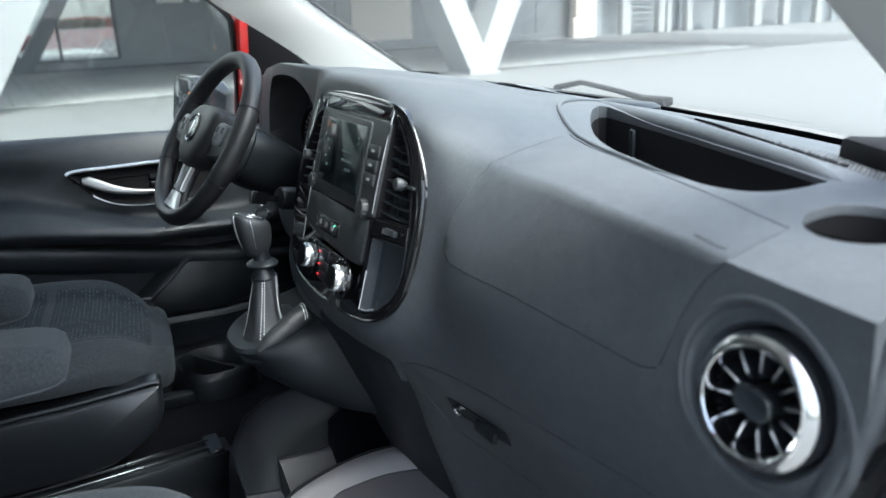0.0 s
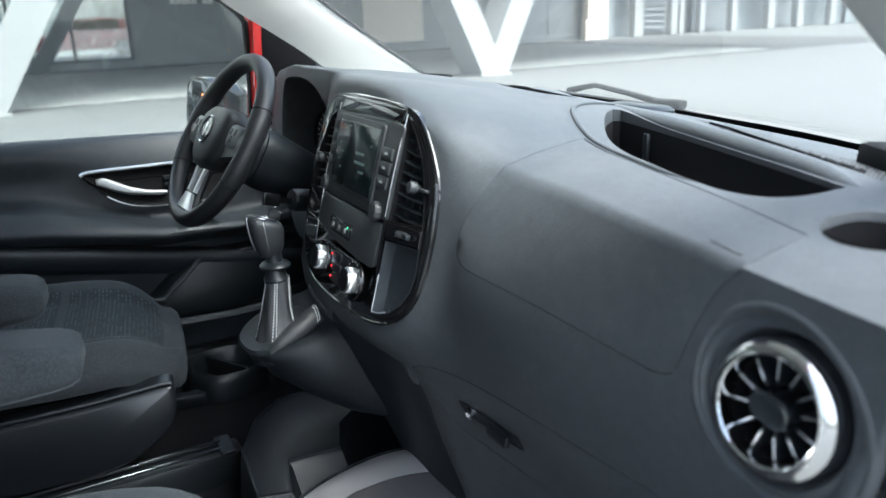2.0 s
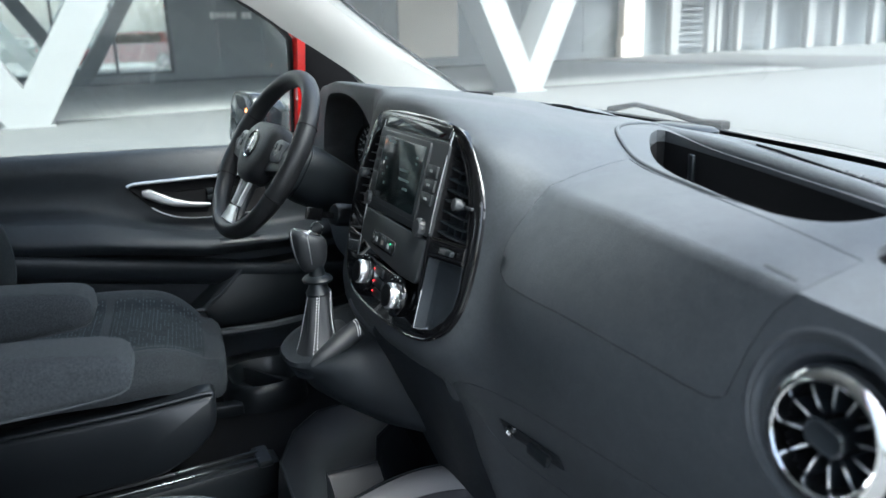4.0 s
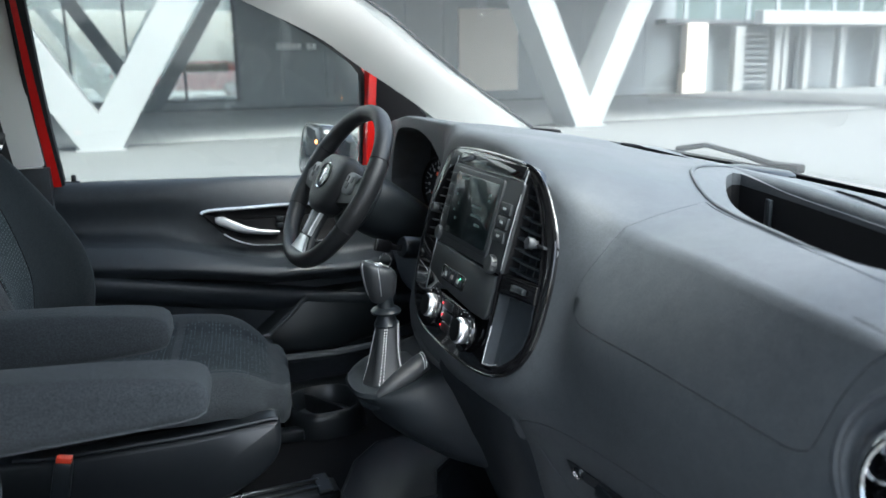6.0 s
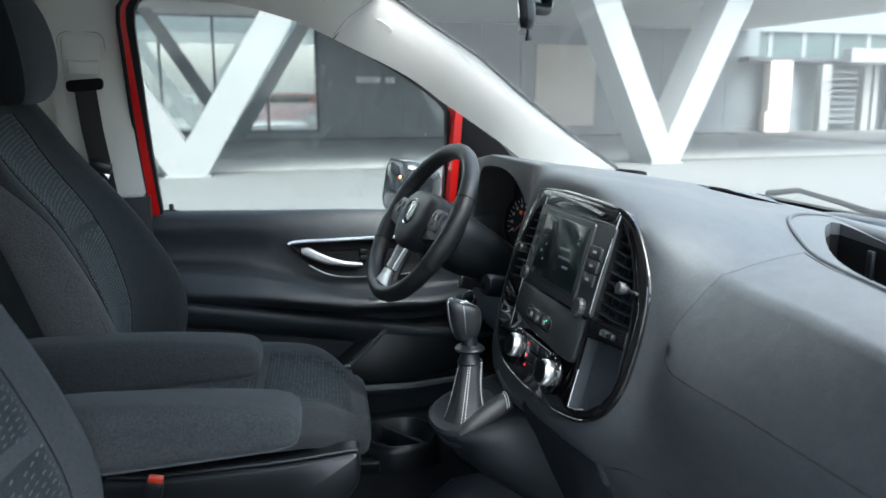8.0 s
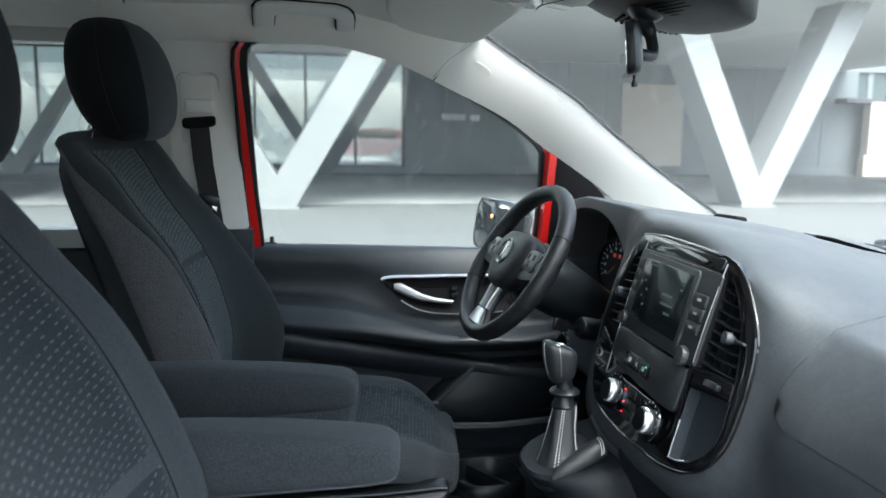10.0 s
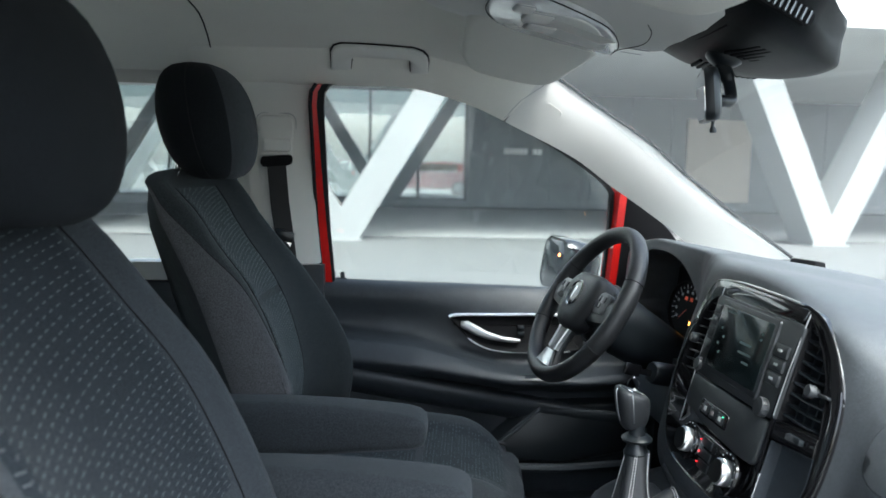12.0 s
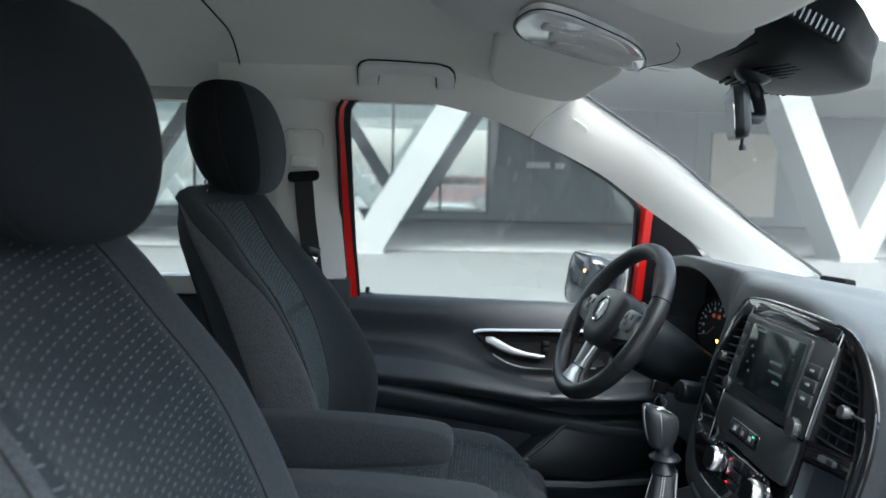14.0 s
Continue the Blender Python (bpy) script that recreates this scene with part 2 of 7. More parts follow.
def join(*bms):
    out = bms[0]
    for b in bms[1:]:
        me = bpy.data.meshes.new("tmp")
        b.to_mesh(me)
        b.free()
        out.from_mesh(me)
        bpy.data.meshes.remove(me)
    return out


def inset(outline, d):
    """A flat outline of (a, b) moved inwards by d."""
    n = len(outline)
    area = sum(outline[k][0] * outline[(k + 1) % n][1] - outline[(k + 1) % n][0] * outline[k][1] for k in range(n))
    turn = 1 if area > 0 else -1
    out = []
    for k in range(n):
        a, b = Vector(outline[k - 1][:2]), Vector(outline[(k + 1) % n][:2])
        w = (b - a).normalized()
        out.append((outline[k][0] - turn * w.y * d, outline[k][1] + turn * w.x * d))
    return out


def slab(outline, place, low, high, edge=0.002):
    """A plate with rounded rim: outline of (a, b), place(a, b, h) gives the point at height h."""
    rows = [(0, low), (0, high - edge), (edge * 0.3, high - edge * 0.3), (edge, high)]
    return loft([[place(a, b, h) for a, b in inset(outline, d)] for d, h in rows])


def oblong(w, h, r, n=5):
    """A rounded rectangle outline round 0, 0."""
    out = []
    for cx, cy, start in ((w / 2 - r, h / 2 - r, 0), (-w / 2 + r, h / 2 - r, 90), (-w / 2 + r, -h / 2 + r, 180), (w / 2 - r, -h / 2 + r, 270)):
        for k in range(n + 1):
            a = radians(start + 90 * k / n)
            out.append((cx + r * math.cos(a), cy + r * math.sin(a)))
    return out


def cut(ob, *cutters):
    """Takes the cutters' shapes out of a mesh object."""
    temps = []
    for bm in cutters:
        bmesh.ops.recalc_face_normals(bm, faces=bm.faces[:])
        me = bpy.data.meshes.new("cutter")
        bm.to_mesh(me)
        bm.free()
        t = new("cutter", me)
        temps.append(t)
        b = ob.modifiers.new("cut", "BOOLEAN")
        b.operation, b.object, b.solver = "DIFFERENCE", t, "EXACT"
    bpy.context.view_layer.update()
    done = bpy.data.meshes.new_from_object(ob.evaluated_get(bpy.context.evaluated_depsgraph_get()))
    ob.modifiers.clear()
    old = ob.data
    ob.data = done
    done.name = old.name
    done.polygons.foreach_set("use_smooth", [True] * len(done.polygons))
    done.set_sharp_from_angle(angle=radians(40))
    for t in temps:
        bpy.data.objects.remove(t)
    return ob


def ease(t):
    t = min(1, max(0, t))
    return t * t * (3 - 2 * t)


def frame_of(origin, ahead, side):
    """A pose whose x is side, z is ahead."""
    z = Vector(ahead).normalized()
    x = (Vector(side) - z * Vector(side).dot(z)).normalized()
    y = z.cross(x)
    m = Matrix((x, y, z)).transposed().to_4x4()
    m.translation = Vector(origin)
    return m

# ---- cabin shell ----
MID = -0.05  # the van's middle line

# Dashboard section from the windscreen down to the footwell, station by station across the cabin.
DASH_AT = {
    0.80: [(0.62, 1.19), (0.52, 1.235), (0.44, 1.25), (0.37, 1.265), (0.29, 1.275), (0.27, 1.26), (0.265, 1.22), (0.26, 1.15), (0.26, 1.08), (0.27, 0.98), (0.29, 0.9), (0.4, 0.8), (0.55, 0.7)],
    0.66: [(0.70, 1.19), (0.57, 1.25), (0.48, 1.266), (0.38, 1.286), (0.275, 1.301), (0.255, 1.29), (0.25, 1.24), (0.245, 1.15), (0.245, 1.06), (0.25, 0.97), (0.28, 0.9), (0.4, 0.8), (0.55, 0.7)],
    0.61: [(0.73, 1.19), (0.6, 1.25), (0.5, 1.269), (0.39, 1.29), (0.27, 1.308), (0.25, 1.298), (0.248, 1.25), (0.243, 1.16), (0.235, 1.08), (0.228, 1.), (0.25, 0.9), (0.38, 0.8), (0.55, 0.7)],
    0.56: [(0.75, 1.19), (0.62, 1.25), (0.51, 1.272), (0.39, 1.294), (0.265, 1.314), (0.248, 1.303), (0.245, 1.25), (0.24, 1.16), (0.23, 1.07), (0.222, 0.98), (0.24, 0.9), (0.38, 0.8), (0.55, 0.7)],
    0.28: [(0.82, 1.19), (0.66, 1.25), (0.53, 1.274), (0.39, 1.296), (0.255, 1.316), (0.232, 1.303), (0.228, 1.25), (0.222, 1.16), (0.212, 1.06), (0.21, 0.98), (0.23, 0.9), (0.36, 0.8), (0.55, 0.7)],
    0.22: [(0.83, 1.19), (0.668, 1.25), (0.533, 1.2744), (0.39, 1.2988), (0.244, 1.3176), (0.216, 1.3036), (0.208, 1.25), (0.203, 1.15), (0.185, 1.055), (0.18, 0.98), (0.195, 0.91), (0.33, 0.81), (0.52, 0.71)],
    0.175: [(0.84, 1.19), (0.675, 1.25), (0.535, 1.276), (0.39, 1.302), (0.236, 1.322), (0.198, 1.311), (0.183, 1.25), (0.172, 1.15), (0.148, 1.05), (0.14, 0.98), (0.15, 0.92), (0.3, 0.82), (0.5, 0.72)],
    0.14: [(0.845, 1.19), (0.68, 1.25), (0.538, 1.274), (0.39, 1.300), (0.236, 1.319), (0.187, 1.311), (0.166, 1.25), (0.148, 1.15), (0.115, 1.055), (0.10, 0.985), (0.125, 0.92), (0.28, 0.82), (0.475, 0.73)],
    0.10: [(0.85, 1.17), (0.685, 1.238), (0.54, 1.272), (0.39, 1.298), (0.24, 1.316), (0.180, 1.313), (0.152, 1.25), (0.126, 1.16), (0.098, 1.06), (0.082, 0.99), (0.11, 0.92), (0.26, 0.82), (0.45, 0.74)],
    -0.12: [(0.86, 1.16), (0.70, 1.229), (0.545, 1.262), (0.40, 1.283), (0.265, 1.306), (0.182, 1.315), (0.148, 1.25), (0.116, 1.16), (0.088, 1.06), (0.072, 0.99), (0.10, 0.93), (0.24, 0.82), (0.42, 0.74)],
    -0.28: [(0.85, 1.16), (0.69, 1.225), (0.54, 1.256), (0.39, 1.270), (0.27, 1.284), (0.190, 1.282), (0.154, 1.232), (0.124, 1.15), (0.095, 1.06), (0.085, 0.97), (0.12, 0.90), (0.155, 0.79), (0.20, 0.66)],
    -0.40: [(0.83, 1.16), (0.67, 1.223), (0.52, 1.252), (0.36, 1.252), (0.258, 1.2425), (0.192, 1.230), (0.148, 1.182), (0.115, 1.122), (0.108, 1.05), (0.12, 0.96), (0.148, 0.885), (0.185, 0.78), (0.23, 0.66)],
    -0.55: [(0.79, 1.16), (0.64, 1.221), (0.48, 1.250), (0.32, 1.250), (0.225, 1.2405), (0.170, 1.229), (0.138, 1.180), (0.114, 1.118), (0.110, 1.05), (0.13, 0.96), (0.160, 0.885), (0.20, 0.78), (0.25, 0.66)],
    -0.82: [(0.68, 1.165), (0.54, 1.222), (0.42, 1.248), (0.25, 1.250), (0.165, 1.2405), (0.117, 1.229), (0.110, 1.175), (0.106, 1.114), (0.112, 1.05), (0.14, 0.96), (0.172, 0.885), (0.212, 0.78), (0.26, 0.66)],
    -0.95: [(0.60, 1.165), (0.48, 1.212), (0.38, 1.235), (0.23, 1.242), (0.140, 1.2365), (0.096, 1.228), (0.099, 1.172), (0.103, 1.113), (0.112, 1.05), (0.14, 0.96), (0.172, 0.885), (0.212, 0.78), (0.26, 0.66)],
}
STATIONS = sorted(DASH_AT, reverse=True)


def dash_knots(y):
    y = min(STATIONS[0], max(STATIONS[-1], y))
    for a, b in zip(STATIONS, STATIONS[1:]):
        if a >= y >= b:
            t = (a - y) / (a - b)
            if y > 0.1:
                return [Vector(p).lerp(Vector(q), ease(t) if a - b < 0.2 else t) for p, q in zip(DASH_AT[a], DASH_AT[b])]
            n = STATIONS.index(a)
            z, c = STATIONS[max(0, n - 1)], STATIONS[min(len(STATIONS) - 1, n + 2)]
            out = []
            for o, p, q, r in zip(DASH_AT[z], DASH_AT[a], DASH_AT[b], DASH_AT[c]):
                o, p, q, r = Vector(o), Vector(p), Vector(q), Vector(r)
                start = (q - o) / (b - z) * (b - a) if a < 0.1 else q - p
                stop = (r - p) / (c - a) * (b - a) if c != b else q - p
                out.append(p * (2 * t ** 3 - 3 * t * t + 1) + start * (t ** 3 - 2 * t * t + t) + q * (3 * t * t - 2 * t ** 3) + stop * (t ** 3 - t * t))
            return out


# The black centre stack: a face leaning back, bent away at its passenger side.
STK = -0.122
OUTW = Vector((-1, 0.045, 0.29)).normalized()
STACK_LINE = [(-0.122, 1.2985), (-0.19, 1.2975), (-0.240, 1.294), (-0.276, 1.281), (-0.303, 1.254), (-0.327, 1.217), (-0.338, 1.185), (-0.343, 1.137), (-0.342, 1.088), (-0.335, 1.058), (-0.318, 1.031), (-0.286, 1.013), (-0.229, 1.005), (-0.14, 1.000),
              (-0.04, 1.001), (0.02, 1.012), (0.055, 1.04), (0.075, 1.08), (0.086, 1.132), (0.087, 1.18), (0.078, 1.222), (0.062, 1.264), (0.038, 1.291), (-0.03, 1.298)]
STACK_OUT = [(p[0], p[1]) for p in curve([(a, b, 0) for a, b in STACK_LINE], 4, True)]


def stack_x(y, z):
    bend = max(0.0, STK - y - 0.08)
    return 0.062 + 0.29 * (z - 1.01) + 0.045 * (y + 0.12) + 1.3 * bend * bend


def on_stack(y, z, h):
    return Vector((stack_x(y, z), y, z)) + OUTW * h


def off_stack(y, z):
    """Distance outside the stack's outline."""
    if y < -0.44 or y > 0.17 or z < 0.9 or z > 1.37:
        return 1.0
    inside, n = False, len(STACK_LINE)
    for k in range(n):
        (a, b), (c, d) = STACK_LINE[k - 1], STACK_LINE[k]
        if (b > z) != (d > z) and y < (c - a) * (z - b) / (d - b) + a:
            inside = not inside
    return -1.0 if inside else min(math.hypot(y - a, z - b) for a, b in STACK_OUT)


def dash_point(y, s, lift=0.0):
    """The dashboard's skin: across at y, at knot s of its section, raised by lift."""
    k = dash_knots(y)
    n = min(len(k) - 2, max(0, int(s)))
    t = s - n
    a, b = k[n], k[n + 1]
    before, after = (k[n - 1] if n else a * 2 - b), (k[n + 2] if n + 2 < len(k) else b * 2 - a)
    crease = 0.9 * ease((-0.27 - y) / 0.11)
    if n == 4:
        after = after.lerp(b * 2 - a, crease)
    elif n == 5:
        before = before.lerp(a * 2 - b, crease)
    p = 0.5 * (2 * a + (b - before) * t + (2 * before - 5 * a + 4 * b - after) * t * t + (3 * a - before - 3 * b + after) * t ** 3)
    d = 0.5 * ((b - before) + 2 * (2 * before - 5 * a + 4 * b - after) * t + 3 * (3 * a - before - 3 * b + after) * t * t)
    nrm = Vector((d.y, -d.x)).normalized()
    if lift:
        p = p + nrm * lift
    if s > 4.3:
        near = 1 - ease((off_stack(y, p.y) - 0.008) / 0.062)
        if near > 0:
            p = Vector((p.x + (stack_x(y, p.y) + 0.004 - lift * 0.95 - p.x) * near * min(1.0, (s - 4.3) / 0.9), p.y))
    return Vector((p.x, y, p.y))


def dash_body():
    ys = []
    for a, b in zip(STATIONS, STATIONS[1:]):
        m = max(3, int((a - b) / 0.02))
        ys += [a + (b - a) * k / m for k in range(m)]
    ys.append(STATIONS[-1])
    steps = [k / 5 for k in range(5 * 12 + 1)]
    rings = []
    for y in ys:
        ring = [dash_point(y, s) for s in steps]
        ring += [Vector((0.75, y, 0.66)), Vector((0.95, y, 0.9)), Vector((0.95, y, 1.15))]
        rings.append(ring)
    return loft(rings)


dash = thing("dashboard", (0.3, MID, 0.75), "dark grey grained plastic van dashboard with black centre stack", "dashboard")
body = part("body", dash_body(), DASH, dash, "dark grey grained plastic moulding", 89)


def prism(outline, z0, z1):
    return loft([[Vector((x, y, z)) for x, y in outline] for z in (z0, z1)])


TRAY_NEAR = [(0.478, -0.262, 0), (0.432, -0.300, 0), (0.375, -0.365, 0), (0.331, -0.432, 0), (0.290, -0.52, 0), (0.265, -0.59, 0), (0.248, -0.648, 0), (0.236, -0.70, 0), (0.240, -0.742, 0), (0.266, -0.762, 0), (0.312, -0.766, 0)]
TRAY_FAR = [(0.330, -0.722, 0), (0.362, -0.640, 0), (0.420, -0.480, 0), (0.465, -0.345, 0), (0.488, -0.270, 0)]
TRAY = [(p[0], p[1]) for p in curve(TRAY_NEAR, 4) + curve(TRAY_FAR, 4)]
CUP = (0.225, -0.858)
SLOT = [(0.49, 0.05), (0.50, -0.06), (0.56, -0.07), (0.60, 0.10), (0.60, 0.20), (0.555, 0.19)]
VENT = frame_of((0.108, -0.8665, 1.137), (-0.985, -0.02, 0.17), (0, -1, 0)) @ Matrix.Scale(0.91, 4)
cut(body, prism(TRAY, 1.17, 1.4), lathe([(0.044, 1.15), (0.044, 1.4)], Matrix.Translation((*CUP, 0)), 40),
    prism(SLOT, 1.215, 1.4), lathe([(0.078, -0.07), (0.078, 0.1)], VENT, 48))


cut(body, loft([[Vector((x, y, z)) for y, z in ((-0.957, 1.32), (-0.957, 1.2), (-0.948, 1.164), (-0.937, 1.127), (-0.924, 1.093), (-0.90, 1.03), (-0.87, 0.95), (-0.85, 0.85), (-0.85, 0.6), (-1.1, 0.6), (-1.1, 1.32))] for x in (-0.2, 1.1)]))
part("end_bead", tube(curve([(0.44, -0.945, 1.225), (0.30, -0.953, 1.236), (0.16, -0.955, 1.236), (0.122, -0.955, 1.222), (0.112, -0.952, 1.19), (0.110, -0.943, 1.15), (0.111, -0.930, 1.11), (0.115, -0.912, 1.06), (0.13, -0.885, 0.98), (0.16, -0.862, 0.9)], 6), 0.010, 10), DASH, dash, "rounded end of the dashboard", 60)


def ring_on_top(outline, width, height, z_of):
    """A rounded lip round an opening in the dashboard's top."""
    inner = inset(outline, width)
    rows = [(0.0, 0.0005), (0.25, height), (0.7, height), (1.0, -0.002), (1.01, -0.007)]
    return loft([[Vector((x + (u - x) * k, y + (v - y) * k, z_of(x, y) + h)) for (x, y), (u, v) in zip(outline, inner)] for k, h in rows], True, False)


def top_z(x, y):
    k = dash_knots(y)
    for a, b in zip(k[:5], k[1:6]):
        if a.x >= x >= b.x:
            return a.y + (b.y - a.y) * (a.x - x) / (a.x - b.x)
    return k[4].y


part("tray_lip", tube(curve([(x, y, top_z(x, y) + 0.0015) for x, y in ((0.245, -0.655), (0.258, -0.60), (0.280, -0.53), (0.306, -0.455), (0.33, -0.385), (0.36, -0.32), (0.402, -0.262), (0.455, -0.218), (0.52, -0.195), (0.56, -0.20))], 6), [0.0034 * min(1.0, 0.05 + k / 9, 0.05 + (54 - k) / 9) for k in range(55)], 8), DASH, dash, "low rounded lip of the open storage tray", 60)
part("tray_bar", loft([[Vector(q) + Vector((0.93 * a, 0.35 * a, h)) for a, h in ((-0.016, -0.012), (-0.017, 0.000), (-0.013, 0.007), (-0.004, 0.011), (0.006, 0.010), (0.015, 0.003), (0.018, -0.008))] for q in curve([(0.535, -0.205, top_z(0.535, -0.205) - 0.008), (0.503, -0.285, 1.254), (0.482, -0.345, 1.256), (0.437, -0.48, 1.256), (0.379, -0.64, 1.254), (0.346, -0.725, 1.251), (0.322, -0.778, 1.240)], 5)]), DASH, dash, "smooth rounded bar behind the tray", 70)
# Well lined near-black: the shade in the tray is put into the colour.
part("tray_well", loft([[Vector((x, y, z)) for x, y in inset(TRAY, d)] for d, z in ((0.0006, 1.246), (0.002, 1.2), (0.008, 1.178), (0.02, 1.176))], True, "last"), PIT, dash, "deep storage tray, near-black for its shade")
part("tray_divider", box((0.006, 0.016, 0.062), pose(0.452, -0.365, 1.21, 0, 0, -20), 0.002), SMOOTH, dash)
RIM = [(CUP[0] + 0.0465 * math.cos(a), CUP[1] + 0.0465 * math.sin(a)) for a in (2 * math.pi * k / 48 for k in range(48))]
part("cup_rim", ring_on_top(RIM, 0.0035, 0.0012, top_z), DASH, dash, "", 60)
# Cup holder and slot linings carry painted shade as well.
part("cup_holder", lathe([(0.0437, top_z(*CUP) - 0.0015), (0.0425, top_z(*CUP) - 0.01), (0.0415, 1.165), (0.03, 1.162), (0, 1.162)], Matrix.Translation((*CUP, 0)), 40, False), PIT, dash, "round cup holder, near-black for its shade")
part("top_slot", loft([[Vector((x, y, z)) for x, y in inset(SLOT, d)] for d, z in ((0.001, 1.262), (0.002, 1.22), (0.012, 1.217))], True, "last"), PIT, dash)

# Glovebox lid with its shut line.
LID = [(-0.387, 3.355), (-0.393, 4.3), (-0.395, 4.93), (-0.3935, 5.4), (-0.392, 5.785), (-0.384, 6.3), (-0.382, 6.6), (-0.387, 6.87), (-0.405, 6.97), (-0.431, 7.0), (-0.609, 6.985), (-0.72, 6.975), (-0.749, 6.96), (-0.766, 6.85), (-0.773, 6.67), (-0.788, 5.945), (-0.805, 5.37), (-0.821, 5.015), (-0.824, 4.4), (-0.825, 3.73)]
LID_TOP = [(-0.75, 3.62), (-0.67, 3.545), (-0.55, 3.47), (-0.45, 3.40)]
lid_line = [(p[0], p[1]) for p in curve([(a, b, 0) for a, b in LID], 6)][:-1] + [(p[0], p[1]) for p in curve([(a, b, 0) for a, b in [LID[-1], *LID_TOP, LID[0]]], 6)][:-1]


def panel_block(outline, centre, gap, low, high):
    """A block that follows the dashboard's skin inside an outline."""
    line = inset([(a, b / 18) for a, b in outline], gap)
    ca, cb = centre[0], centre[1] / 18
    def ring(k, h):
        return [dash_point(ca + (a - ca) * k, (cb + (b - cb) * k) * 18, h) for a, b in line]
    ks = [0.03] + [0.08 + 0.04 * n for n in range(24)]
    return loft([ring(k, low) for k in ks] + [ring(k, high) for k in ks[::-1]])


def panel(name, outline, centre, material, label=""):
    """Cuts a flush panel out of the dashboard's skin, with a shut line round it."""
    ob = part(name, dash_body(), material, dash, label)
    b = panel_block(outline, centre, 0.0010, -0.006, 0.02)
    me = bpy.data.meshes.new("cutter")
    bmesh.ops.recalc_face_normals(b, faces=b.faces[:])
    b.to_mesh(me)
    b.free()
    t = new("cutter", me)
    mod = ob.modifiers.new("keep", "BOOLEAN")
    mod.operation, mod.object, mod.solver = "INTERSECT", t, "EXACT"
    bpy.context.view_layer.update()
    done = bpy.data.meshes.new_from_object(ob.evaluated_get(bpy.context.evaluated_depsgraph_get()))
    ob.modifiers.clear()
    ob.data = done
    done.polygons.foreach_set("use_smooth", [True] * len(done.polygons))
    done.set_sharp_from_angle(angle=radians(80))
    bpy.data.objects.remove(t)
    cut(body, panel_block(outline, centre, 0.0, -0.008, 0.02))
    return ob


panel("glovebox_lid", lid_line, (-0.6, 5.3), DASH)

MARK = mat("embossed_mark", (0.05, 0.054, 0.058), 0.5)
for k in range(6):
    y = -0.772 - 0.0068 * k
    part("emboss_mark", box((0.0042, 0.0045, 0.0008), frame_of(dash_point(y, 4.66 + 0.012 * k, 0.0004), (-0.16, 0.0, 0.99), (0, -1, 0)), 0.0002, 1), MARK, dash)

# Lower storage flap with lock.
FLAP = [(p[0], p[1]) for p in curve([(-0.30, 9.35, 0), (-0.318, 9.12, 0), (-0.35, 9.0, 0), (-0.42, 8.93, 0), (-0.52, 8.86, 0), (-0.64, 8.8, 0), (-0.75, 8.75, 0), (-0.8, 9.0, 0), (-0.8, 10.2, 0), (-0.7, 10.4, 0), (-0.4, 10.4, 0), (-0.34, 10.2, 0), (-0.312, 9.8, 0)], 4, True)]
panel("lower_flap", FLAP, (-0.55, 9.6), DASH, "dark lower storage flap")
grip = part("flap_grip", loft([[dash_point(-0.432 + a, 9.72 + b, h) for a, b in inset([(x, z) for x, z in oblong(0.118, 0.30, 0.02)], d)] for d, h in ((0, 0.001), (0.0, 0.0018), (0.002, 0.002), (0.008, 0.0005))]), CONSOLE, dash, "black recessed grip")
lock_at = dash_point(-0.392, 9.72, 0.004)
part("lock", lathe([(0.0085, -0.004), (0.0085, 0.003), (0.007, 0.004), (0.003, 0.004), (0.0025, 0.002), (0, 0.002)], frame_of(lock_at, (-1, -0.1, -0.2), (0, 1, 0)), 20), CHROME, grip)
part("latch", box((0.008, 0.045, 0.016), pose(lock_at.x - 0.002, -0.462, lock_at.z + 0.002, 0, 10, 0), 0.003), SMOOTH, grip)

# Round side vent.


def dash_x(y, z):
    """The dashboard face's x at a height."""
    lo, hi = 5.0, 9.2
    for _ in range(26):
        m = (lo + hi) / 2
        lo, hi = (m, hi) if dash_point(y, m).z > z else (lo, m)
    return dash_point(y, lo).x


def vent_ring(r, on_dash, h, n=64):
    """A ring round the vent, laid between the vent's own plane and the dashboard's skin."""
    out = []
    for k in range(n):
        a = 2 * math.pi * k / n
        p = VENT @ Vector((r * math.cos(a), r * math.sin(a), h if not on_dash else 0))
        if on_dash:
            q = Vector((dash_x(p.y, p.z) - h, p.y, p.z))
            p = p.lerp(q, on_dash)
        out.append(p)
    return out


vent = part("side_vent", loft([vent_ring(0.090, 1, -0.004), vent_ring(0.0865, 1, 0.0), vent_ring(0.0835, 1, 0.0016), vent_ring(0.0805, 1, 0.0006), vent_ring(0.078, 0.92, -0.003), vent_ring(0.075, 0.7, -0.008), vent_ring(0.070, 0.4, -0.014), vent_ring(0.064, 0.1, -0.018), vent_ring(0.0575, 0, -0.020)], True, False), DASH, dash, "grey round vent surround", 60)
part("ring", lathe([(0.0562, -0.022), (0.0568, -0.010), (0.0568, 0.001), (0.0562, 0.0045), (0.0545, 0.0075), (0.0515, 0.0105), (0.048, 0.0125), (0.0450, 0.0132), (0.0436, 0.0122), (0.043, 0.009), (0.0428, -0.02)], VENT, 72), CHROME, vent, "polished chrome ring")
part("well", lathe([(0.0432, 0.006), (0.042, -0.05), (0.0, -0.052)], VENT, 40, False), PIT, vent)
